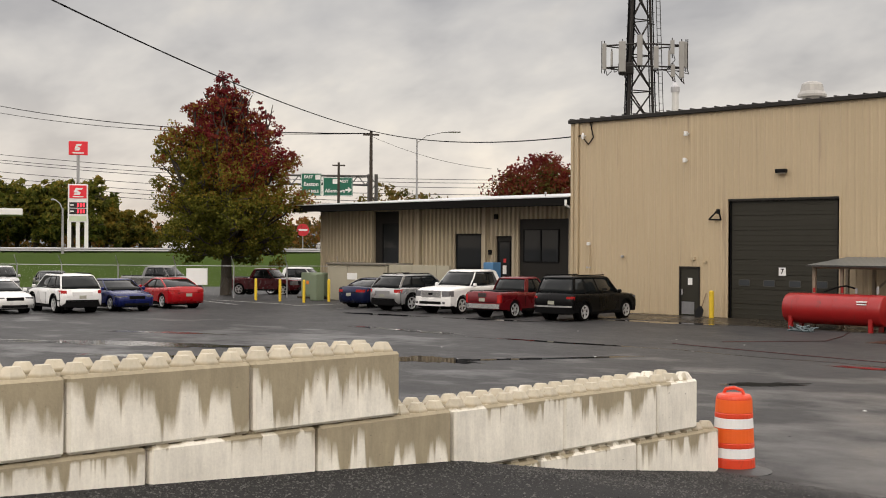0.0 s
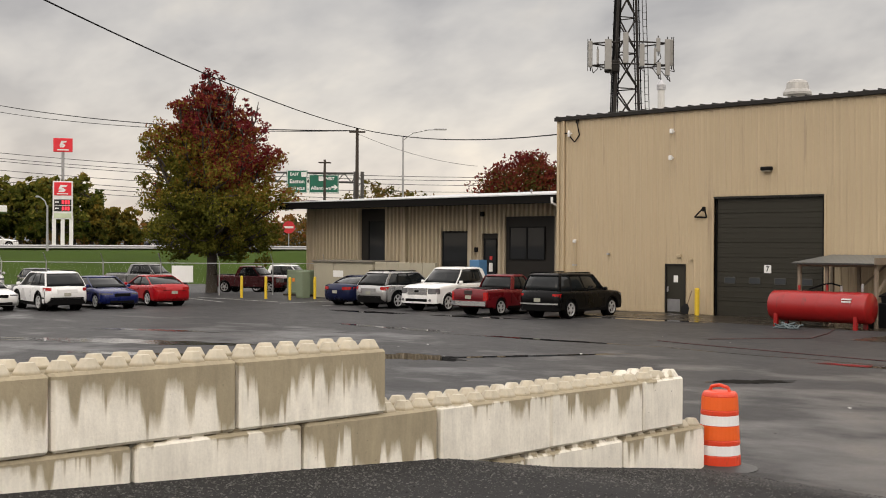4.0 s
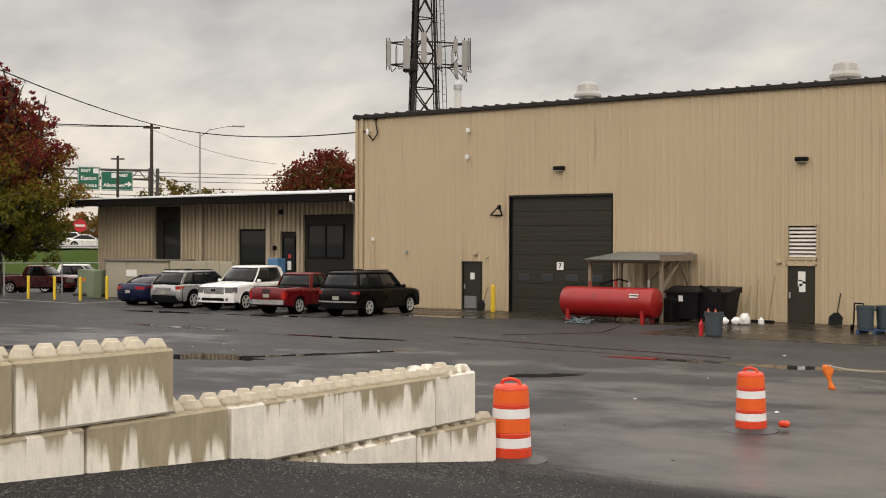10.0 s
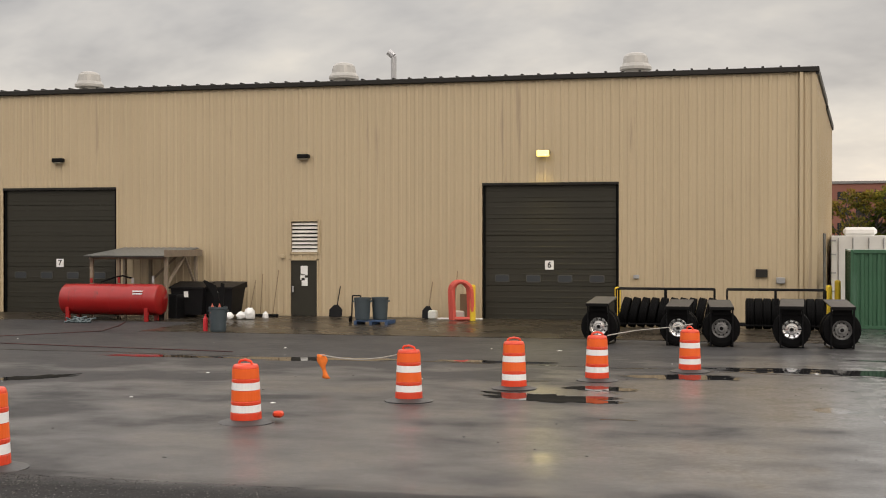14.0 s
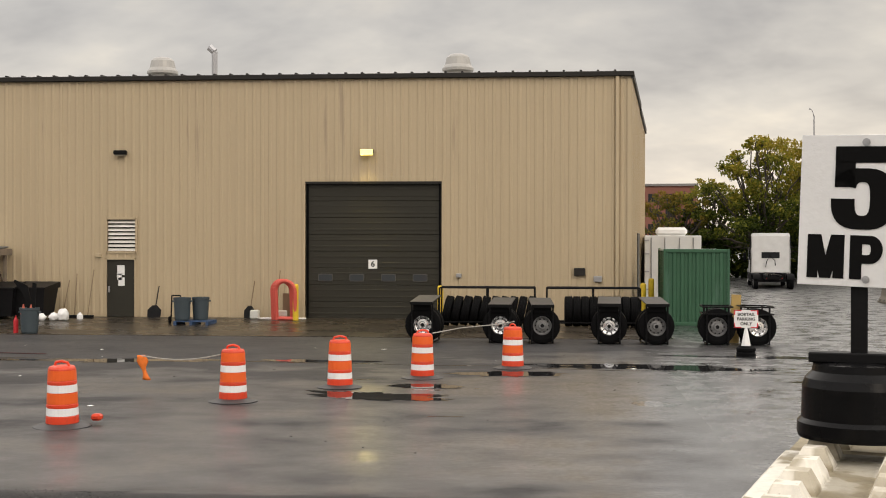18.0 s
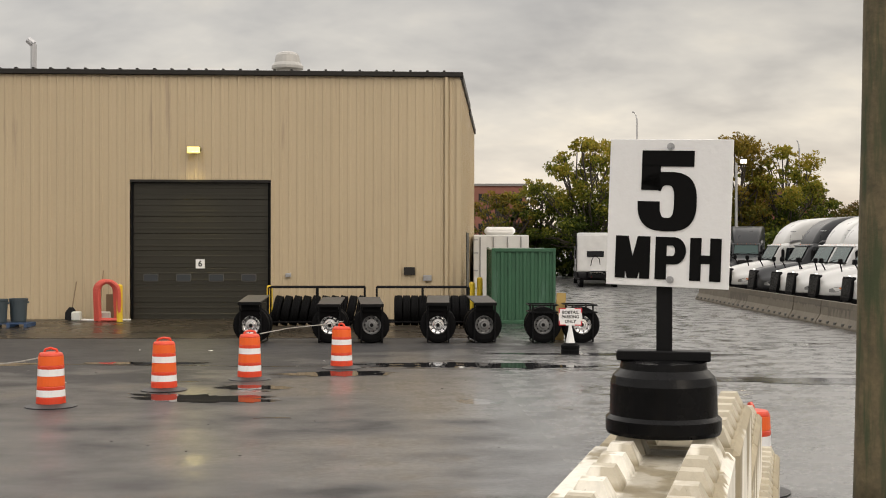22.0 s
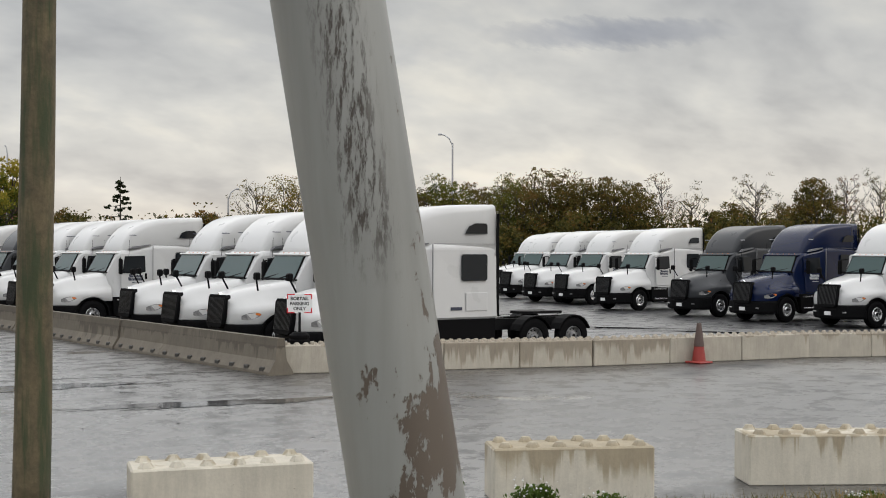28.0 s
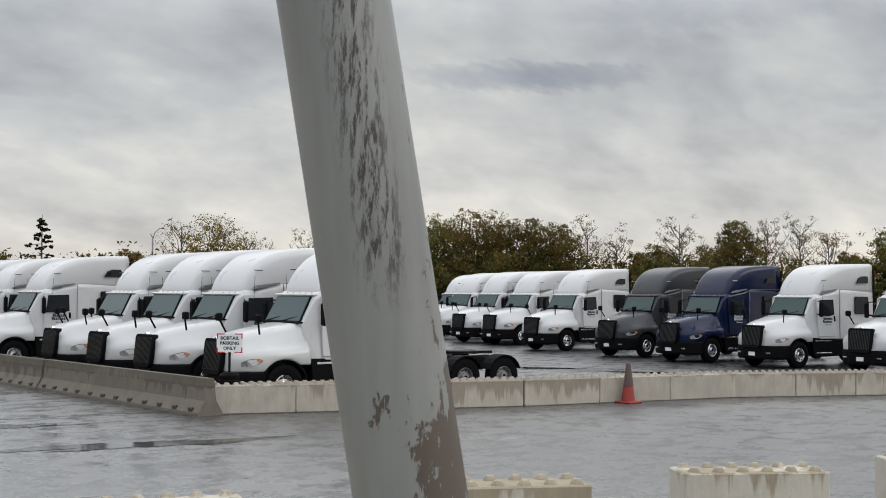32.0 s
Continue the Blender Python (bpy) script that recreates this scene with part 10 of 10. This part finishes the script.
    for a, b in zip(ends, ends[1:]):
        n = max(1, int((b - a).length / 3))
        pts += [a.lerp(b, k / n) for k in range(n)]
    pts.append(ends[-1])
    for p in pts:
        bm = bmesh.new()
        tube(bm, (p.x, p.y, 0), (p.x, p.y, 1.85), 0.04, n=8)
        tube(bm, (p.x, p.y, 1.85), (p.x + 0.1, p.y - 0.25, 2.35), 0.025, n=6)
        part("fence_post", bm, STEEL, f)
    for a, b in zip(pts, pts[1:]):
        bm = bmesh.new()
        tube(bm, (a.x, a.y, 1.8), (b.x, b.y, 1.8), 0.022, n=5)
        d = (b - a)
        m = int(d.length / 0.3)
        for k in range(m):
            p, q = a + d * (k / m), a + d * ((k + 1) / m)
            for z0 in (0.05, 0.9):
                tube(bm, (p.x, p.y, z0), (q.x, q.y, z0 + 0.85), 0.0011, n=3, cap=False)
                tube(bm, (q.x, q.y, z0), (p.x, p.y, z0 + 0.85), 0.0011, n=3, cap=False)
        part("mesh_bay", bm, STEEL, f)
    ob = part("notice_board", bx(-0.62, -0.03, 0.72, 0.62, 0.03, 1.66), WHITE)
    ob.matrix_basis = pose(-59.95, 39.35, 0, 0, 0, 37)
    tagged(ob, "white board fixed on the fence", "board")
    x, y = spot(-66.0, 84)
    e = thing("yellow_loader", pose(x, y, 0, 0, 0, 40), "yellow and black machine behind the fence", "machine")
    part("machine_body", bx(-1.4, -0.9, 0.6, 1.0, 0.9, 1.9, 0.08), YELLOW, e)
    part("machine_cab", bx(-0.9, -0.8, 1.9, 0.3, 0.8, 2.7, 0.08), BLACK, e)
    for sx in (-0.8, 0.7):
        piece("tyre", TYRE, e, pose(sx, -0.8, 0.5))


build_roadside()


def build_tower():
    x, y = spot(-36.41, 92)
    t = thing("cell_tower", pose(x, y, 0, 0, 0, 36), "steel lattice phone mast with antenna panels", "mast")
    steel = mat("dark_mast_steel", (0.028, 0.025, 0.023), 0.6, 0.1, var=0.2, spec=0.2)
    panel = mat("antenna_panel_grey", (0.27, 0.265, 0.25), 0.5, var=0.1)
    def wd(z):
        return 1.72 - 0.0405 * z
    corners = [(math.cos(a) - 0.25, math.sin(a)) for a in (radians(4), radians(124), radians(244))]
    H = 26.0
    for cx, cy in corners:
        bm = bmesh.new()
        tube(bm, (cx * wd(0), cy * wd(0), 0), (cx * wd(H), cy * wd(H), H), 0.12, 0.09, n=8)
        part("leg", bm, steel, t)
        # feeder lines strapped along the leg
        for s in (-0.22, 0.2):
            bm = bmesh.new()
            tube(bm, (cx * wd(0) + s, cy * wd(0) - 0.08, 0), (cx * wd(H) + s * 0.85, cy * wd(H) - 0.08, H), 0.048, n=5)
            part("feed_cable", bm, RUBBER, t)
        bm = bmesh.new()
        for i in range(26):
            zz = 4 + i * 0.85
            tube(bm, (cx * wd(zz) - 0.30, cy * wd(zz), zz), (cx * wd(zz) + 0.30, cy * wd(zz), zz), 0.03, n=4)
        part("cable_clamps", bm, steel, t)
    z = 4.0
    while z < H - 2.6:
        for i in range(3):
            a, b = corners[i], corners[(i + 1) % 3]
            w0, w1 = wd(z), wd(z + 2.6)
            for p, q, za, zb, r in ((a, b, z, z + 2.6, 0.06), (b, a, z, z + 2.6, 0.06), (a, b, z, z, 0.045)):
                u, v = (w0, w1) if zb > za else (w0, w0)
                bm = bmesh.new()
                tube(bm, (p[0] * u, p[1] * u, za), (q[0] * v, q[1] * v, zb), r, n=5)
                part("brace", bm, steel, t)
        z += 2.6
    bm = bmesh.new()
    for dx in (0.42, 0.70):
        tube(bm, (wd(0) * 0.75 + dx, 0.2, 3), (wd(H) * 0.75 + dx, 0.2, H), 0.03, n=5)
    for i in range(46):
        zz = 3 + i * 0.5
        tube(bm, (wd(zz) * 0.75 + 0.42, 0.2, zz), (wd(zz) * 0.75 + 0.70, 0.2, zz), 0.02, n=4)
    part("ladder", bm, steel, t)
    zc = 16.9
    bm = bmesh.new()
    for z in (zc - 0.9, zc + 0.7):
        path_tube(bm, [(-2.6, -1.2, z), (-0.3, -1.9, z), (0.95, -1.6, z), (3.15, -0.6, z)], 0.06)
        path_tube(bm, [(-2.6, -1.2, z), (-0.9, 0.6, z)], 0.05)
        path_tube(bm, [(3.15, -0.6, z), (0.9, 0.6, z)], 0.05)
    part("antenna_frame", bm, steel, t)
    rnd = random.Random(6)
    for px, py, w, h, dz in ((-3.2, -1.25, 0.30, 1.9, -0.1), (-2.6, -1.4, 0.16, 1.1, -0.3), (-1.75, -1.7, 0.5, 2.2, -0.2), (-0.35, -1.95, 0.4, 2.2, 0.2), (0.95, -1.75, 0.36, 1.6, -0.3), (2.0, -1.2, 0.18, 1.1, -0.3), (2.25, -1.1, 0.3, 1.0, 0.5), (3.0, -0.8, 0.4, 1.7, 0.1), (3.35, -0.6, 0.3, 1.9, 0.0), (2.3, -1.1, 0.3, 0.9, -1.2), (3.0, -0.85, 0.34, 1.0, -1.2)):
        px = px * 0.89 + 0.25
        bm = bx(px - w / 2, py - 0.2, zc + dz - h / 2, px + w / 2, py + 0.02, zc + dz + h / 2, 0.03)
        part("antenna_panel", bm, panel, t)
        bm = bmesh.new()
        tube(bm, (px, py + 0.08, zc + dz - h / 2 - 0.25), (px, py + 0.08, zc + dz + h / 2 + 0.2), 0.04, n=5)
        path_tube(bm, [(px + 0.1, py + 0.05, zc + dz - h / 2), (px + 0.2, py + 0.1, zc + dz - h / 2 - 0.4), (px * 0.8, py + 0.3, zc - 1.1)], 0.03)
        part("mount_pipe", bm, steel, t)
    for px in (-2.8, 3.35):
        bm = bmesh.new()
        tube(bm, (px, -0.9, zc - 1.25), (px, -0.9, zc + 1.1), 0.03, n=5)
        part("whip_antenna", bm, steel, t)
    part("equipment_box", bx(-1.6, -1.2, zc - 1.4, -0.5, -0.6, zc - 0.5, 0.1), steel, t)
    # flue beside it on the workshop roof
    f = thing("roof_flue", pose(-35.1, FY + 5.0, FH), "pale metal flue pipe on the workshop roof", "flue")
    bm = bmesh.new()
    tube(bm, (0, 0, 0), (0, 0, 1.75), 0.17, n=14)
    part("pipe", bm, mat("pale_flue_metal", (0.55, 0.55, 0.53), 0.4, 0.4), f)
    bm = bmesh.new()
    tube(bm, (0, 0, 1.7), (0, 0, 1.95), 0.22, 0.22, n=14)
    tube(bm, (0, 0, 1.95), (0, 0, 2.2), 0.22, 0.05, n=14)
    part("cowl", bm, STEEL, f)
    # far brick blocks
    brick = mat("far_red_brick", (0.22, 0.085, 0.06), 0.8, var=0.15, scale=0.3)
    for az, d, w, h, n in ((4.9, 260, 14, 14.5, 4), (17.9, 420, 26, 20.0, 5)):
        x, y = spot(az, d)
        b = thing("apartment_block", pose(x, y, 0, 0, 0, -az), "distant red brick apartment block", "building")
        part("wall", bx(-w / 2, 0, 0, w / 2, 12, h), brick, b)
        part("roof", bx(-w / 2 - 0.3, -0.3, h + 0.01, w / 2 + 0.3, 12.3, h + 0.5), mat("flat_roof_grey", (0.2, 0.19, 0.18), 0.8), b)
        for i in range(n):
            for k in range(3):
                z = h - 3.2 - 3.1 * k
                xa = -w / 2 + w * (i + 0.5) / n
                part("window", bx(xa - w / n * 0.3, -0.06, z, xa + w / n * 0.3, 0.05, z + 1.6), OFFGLASS, b)


build_tower()

# ---- ground litter, weeds, seams and puddles ----
def scatter_mesh(name, places, size, seed, flat=0.6):
    """Many small angular stones in one mesh."""
    rng = np.random.default_rng(seed)
    base = np.array([(1, 0, 0), (-1, 0, 0), (0, 1, 0), (0, -1, 0), (0, 0, 1), (0, 0, -1)], float)
    faces0 = [(0, 2, 4), (2, 1, 4), (1, 3, 4), (3, 0, 4), (2, 0, 5), (1, 2, 5), (3, 1, 5), (0, 3, 5)]
    verts, faces = [], []
    for i, (x, y, z) in enumerate(places):
        s = size * (0.4 + 1.3 * rng.random() ** 2)
        v = base * (0.7 + 0.6 * rng.random((6, 1))) * s
        a = rng.random() * 6.28
        c, d = math.cos(a), math.sin(a)
        v = np.stack([v[:, 0] * c - v[:, 1] * d, v[:, 0] * d + v[:, 1] * c, v[:, 2] * flat], 1) + (x, y, z)
        k = len(verts)
        verts += v.tolist()
        faces += [(p + k, q + k, r + k) for p, q, r in faces0]
    me = bpy.data.meshes.new(name)
    me.from_pydata(verts, [], faces)
    return me


def build_gravel():
    rnd = random.Random(31)
    pts = []
    for _ in range(24000):
        y = rnd.uniform(-2, 13.5)
        x = -8.95 + abs(rnd.gauss(0, 0.9)) if rnd.random() < 0.55 else rnd.uniform(-8.9, -4.5)
        pts.append((x, y, ground_height(x, y) + 0.004))
    stone = mat("dark_gravel", (0.062, 0.060, 0.057), 0.8, var=0.4, scale=20, per_island=1.7, bump=0)
    tagged(link_mesh("gravel", scatter_mesh("gravel", pts, 0.0095, 3), stone), "loose dark gravel along the foot of the wall", "gravel", kind="stuff")
    pts = []
    for _ in range(150):
        x, y = rnd.uniform(-12, 11), rnd.uniform(13.5, 34)
        pts.append((x, y, 0.004))
    tagged(link_mesh("grit", scatter_mesh("grit", pts, 0.022, 4, 0.35), stone), "scattered grit and scraps on the asphalt", "litter", kind="stuff")
    pts = [(rnd.uniform(-30, 12), rnd.uniform(20, 37), 0.01) for _ in range(26)]
    tagged(link_mesh("paper_scraps", scatter_mesh("paper_scraps", pts, 0.06, 5, 0.15), PAPER), "small pale paper scraps on the asphalt", "litter", kind="stuff")


build_gravel()


def build_puddles():
    water = mat("puddle_water", (0.018, 0.018, 0.019), 0.02, var=0.2, scale=1.0, bump=0.02, bscale=3, rvar=0.01, spec=0.6)
    sheen = mat("rain_sheen", (0.05, 0.05, 0.052), 0.09, var=0.3, scale=1.5, bump=0.0, rvar=0.05, spec=0.9)
    def puddle(x, y, lx, ly, ang, seed, surface=None):
        n = 180
        bm = bmesh.new()
        vs = []
        for k in range(n):
            a = 2 * math.pi * k / n
            r = 1 + 0.55 * noise.noise(Vector((2.2 * math.cos(a) + seed * 9.1, 2.2 * math.sin(a), seed))) + 0.36 * noise.noise(Vector((6 * math.cos(a), 6 * math.sin(a) + seed * 3.3, 1))) + 0.22 * noise.noise(Vector((15 * math.cos(a) + seed, 15 * math.sin(a), 4)))
            r = max(r, 0.25)
            vs.append(bm.verts.new((lx * r * math.cos(a), ly * r * math.sin(a), 0)))
        bm.faces.new(vs)
        ob = part("puddle", bm, surface or water)
        ob.matrix_basis = pose(x, y, 0.005 + 0.0006 * (seed % 5), 0, 0, ang)
        tagged(ob, "shallow rain puddle on the asphalt", "puddle", "rain puddles", kind="structure")
    for k, (x, y, lx, ly, a) in enumerate(((-9.8, 28.75, 2.2, 0.42, 8), (-13.8, 28.6, 1.6, 0.28, 2), (-5.5, 29.0, 1.3, 0.3, 0), (1.9, 28.4, 2.6, 0.55, -8), (-32.0, 29.5, 2.4, 0.32, 0), (-23.2, 22.2, 1.3, 0.75, 20), (-28.4, 40.4, 2.4, 0.45, 8), (-3.4, 22.6, 1.3, 0.5, -10), (-0.9, 26.6, 1.1, 0.5, 5), (-2.4, 24.2, 0.7, 0.35, 0), (-24.8, 29.3, 2.2, 0.25, 6), (-21.4, 24.8, 2.4, 0.22, 62), (-14.2, 23.5, 0.8, 0.35, 50), (-40.0, 35.6, 2.0, 0.4, 5), (-34.5, 36.4, 2.0, 0.35, 8), (32.5, 33.2, 3.4, 0.45, -52), (35.2, 27.0, 3.0, 0.5, -58), (29.0, 37.5, 2.0, 0.35, -48), (36.6, 21.6, 2.4, 0.4, -60))):
        puddle(x, y, lx, ly, a, k)
    for k, (x, y, lx, ly, a) in enumerate(((-33.0, 19.2, 4.0, 0.75, 30), (-28.5, 17.6, 2.2, 0.45, 30), (-36.5, 22.5, 2.0, 0.4, 25), (8.5, 25.0, 3.2, 0.5, -10), (11.0, 20.5, 2.6, 0.4, -14), (6.0, 31.0, 2.8, 0.35, -5))):
        puddle(x, y, lx, ly, a, 40 + k, sheen)
    # sealed seams and cracks
    tar = mat("black_seam_tar", (0.012, 0.012, 0.012), 0.25, var=0.3, scale=4)
    seams = [((-20.5, 29.6), (-11.6, 29.1)), ((-11.6, 29.1), (-1.0, 28.2)), ((-1.0, 28.0), (10.5, 26.2)), ((10.5, 26.2), (24.0, 24.0)), ((-27.4, 28.9), (-20.5, 29.7)), ((-35.0, 29.3), (-27.4, 28.9)), ((-22.4, 22.8), (-20.6, 26.8)), ((-14.6, 22.7), (-13.9, 24.0)), ((9.2, 33.0), (15.0, 33.5)), ((9.0, 53.0), (15.0, 48.0)), ((26.0, 38.5), (33.6, 31.2)), ((33.6, 31.2), (37.4, 22.0)), ((30.5, 32.5), (37.8, 29.5)), ((-4.6, 25.0), (-3.6, 25.2)), ((-2.0, 20.0), (-1.4, 20.05))]
    rnd = random.Random(17)
    for (x0, y0), (x1, y1) in seams:
        a, b = Vector((x0, y0, 0)), Vector((x1, y1, 0))
        n = max(4, int((b - a).length / 0.5))
        d = (b - a).normalized()
        side = Vector((-d.y, d.x, 0))
        bm = bmesh.new()
        row = []
        for k in range(n + 1):
            c = a.lerp(b, k / n) + side * 0.22 * noise.noise(Vector((k * 0.35, x0, y0)))
            w = 0.035 + 0.035 * abs(noise.noise(Vector((k * 0.9, y0, x0))))
            row.append((bm.verts.new(c + side * w), bm.verts.new(c - side * w)))
        for p, q in zip(row, row[1:]):
            bm.faces.new((p[0], p[1], q[1], q[0]))
        bmesh.ops.recalc_face_normals(bm, faces=bm.faces)
        ob = part("asphalt_seam", bm, tar)
        ob.matrix_basis = pose(0, 0, 0.0045)
        tagged(ob, "dark sealed crack in the asphalt", "crack", "sealed cracks", kind="structure")


build_puddles()


def build_verge():
    """Dry grass and weeds on the verge before the loose blocks."""
    rng = np.random.default_rng(8)
    verts, faces = [], []
    def blade(x, y, z, h, lean, a, w):
        k = len(verts)
        c, s = math.cos(a), math.sin(a)
        verts.extend([(x - s * w, y + c * w, z), (x + s * w, y - c * w, z), (x + c * lean * 0.5 + s * w * 0.6, y + s * lean * 0.5 - c * w * 0.6, z + h * 0.6), (x + c * lean, y + s * lean, z + h)])
        faces.append((k, k + 1, k + 2))
        faces.append((k, k + 2, k + 3))
    for _ in range(16000):
        s = rng.random()
        x = 9.5 + 13 * s + rng.normal(0, 0.3)
        y = 9.4 - 6.6 * s - abs(rng.normal(0, 0.75)) - 0.15
        z = ground_height(x, y)
        blade(x, y, z - 0.01, 0.10 + 0.22 * rng.random(), rng.normal(0, 0.1), rng.random() * 6.28, 0.004)
    me = bpy.data.meshes.new("dry_grass")
    me.from_pydata(verts, [], faces)
    straw = leaf_material("dry_straw", [(0.2, (0.10, 0.10, 0.03)), (0.5, (0.26, 0.19, 0.08)), (0.8, (0.36, 0.27, 0.13))], 0, 1, 0.1, 0.8)
    tagged(link_mesh("dry_grass", me, straw), "dry straw-coloured grass along the verge", "grass", kind="stuff")
    bm = bmesh.new()
    soil = mat("dry_verge_soil", (0.13, 0.10, 0.065), 0.95, var=0.4, scale=2, bump=0.5, bscale=15)
    rows = []
    for k in range(41):
        s = k / 40
        x, y = 8.6 + 15 * s, 9.7 - 7.4 * s
        row = []
        for j in range(9):
            px, py = x - 0.35 * j * 0.45, y - 0.4 * j + 0.12 * noise.noise(Vector((k * 0.7, j, 2)))
            row.append(bm.verts.new((px, py, ground_height(px, py) + (0.012 + 0.03 * noise.noise(Vector((k * 0.9, j * 0.8, 5))) if 0 < j < 8 else -0.01))))
        rows.append(row)
    for a, b in zip(rows, rows[1:]):
        for j in range(8):
            bm.faces.new((a[j], a[j + 1], b[j + 1], b[j]))
    bmesh.ops.recalc_face_normals(bm, faces=bm.faces)
    tagged(part("verge", bm, soil, smooth=True), "dry earth verge with straw", "ground", kind="structure")
    weed = leaf_material("weed_leaves", [(0.2, (0.05, 0.09, 0.018)), (0.6, (0.10, 0.14, 0.03)), (0.9, (0.20, 0.19, 0.05))], 0, 1, 0.2, 1.0)
    bloom = mat("tiny_white_blooms", (0.6, 0.6, 0.58), 0.8)
    for k, (x, y, w, h) in enumerate(((9.15, 9.6, 0.30, 0.34), (9.75, 9.2, 0.34, 0.22), (8.55, 10.25, 0.16, 0.5), (12.6, 8.0, 0.22, 0.12), (14.4, 7.2, 0.2, 0.10))):
        z = ground_height(x, y)
        t = thing("weed_clump", pose(x, y, z), "green weed clump with tiny white flowers", "weeds", "weeds on the verge")
        lobes = [((0, 0, h * 0.5), (w, w * 0.7, h * 0.5)), ((w * 0.4, 0, h * 0.7), (w * 0.5, w * 0.5, h * 0.4))]
        link_mesh("foliage", leaves_mesh("foliage", lobes, 1500, 0.028, 300 + k), weed, t)
        rnd = random.Random(k)
        pts = [(rnd.gauss(0, w * 0.5), rnd.gauss(0, w * 0.4), h * rnd.uniform(0.7, 1.25)) for _ in range(60)]
        link_mesh("blooms", scatter_mesh("blooms", pts, 0.011, 40 + k, 1.0), bloom, t)["kind"] = "stuff"
        bm = bmesh.new()
        for _ in range(9):
            tube(bm, (rnd.gauss(0, 0.05), rnd.gauss(0, 0.05), -0.02), (rnd.gauss(0, w * 0.6), rnd.gauss(0, w * 0.4), h * rnd.uniform(0.8, 1.3)), 0.006, 0.002, n=4)
        part("stems", bm, weed, t)["kind"] = "stuff"


build_verge()

# ---- what moves ----
def drive(key, d, z, left, rows):
    """Carries a vehicle along the road on bearings given in degrees; left: towards smaller bearings."""
    walk(TRAFFIC[key], [(t, pose(*spot(az, d), z, 0, 0, (180 if left else 0) - az)) for t, az in rows])


def motions():
    drive("van", 136.5, 2.36, True, [(0.0, -58.1), (0.6, -59.6), (1.0, -60.7), (1.4, -62.3), (2.0, -64.4), (3.0, -68.0), (5.0, -74.0), (12.0, -77.0), (32.0, -77.0)])
    drive("white", 133.5, 2.33, False, [(0.0, -80.0), (3.5, -65.4), (5.5, -58.4), (6.6, -54.4), (7.6, -51.1), (8.2, -50.7), (12.0, -50.4), (32.0, -50.4)])
    drive("dark", 136.5, 2.36, True, [(0.0, -44.0), (1.9, -50.4), (3.5, -56.4), (5.5, -64.0), (7.0, -69.6), (12.0, -73.5), (32.0, -73.5)])
    drive("silver", 140.5, 2.38, True, [(0.0, -51.2), (0.8, -51.8), (1.7, -52.3), (4.0, -55.6), (8.0, -56.0), (32.0, -56.0)])
    drive("pale", 140.5, 2.38, True, [(0.0, -42.0), (4.0, -48.6), (6.1, -51.2), (6.6, -51.8), (7.5, -53.0), (12.0, -53.6), (32.0, -53.6)])


motions()
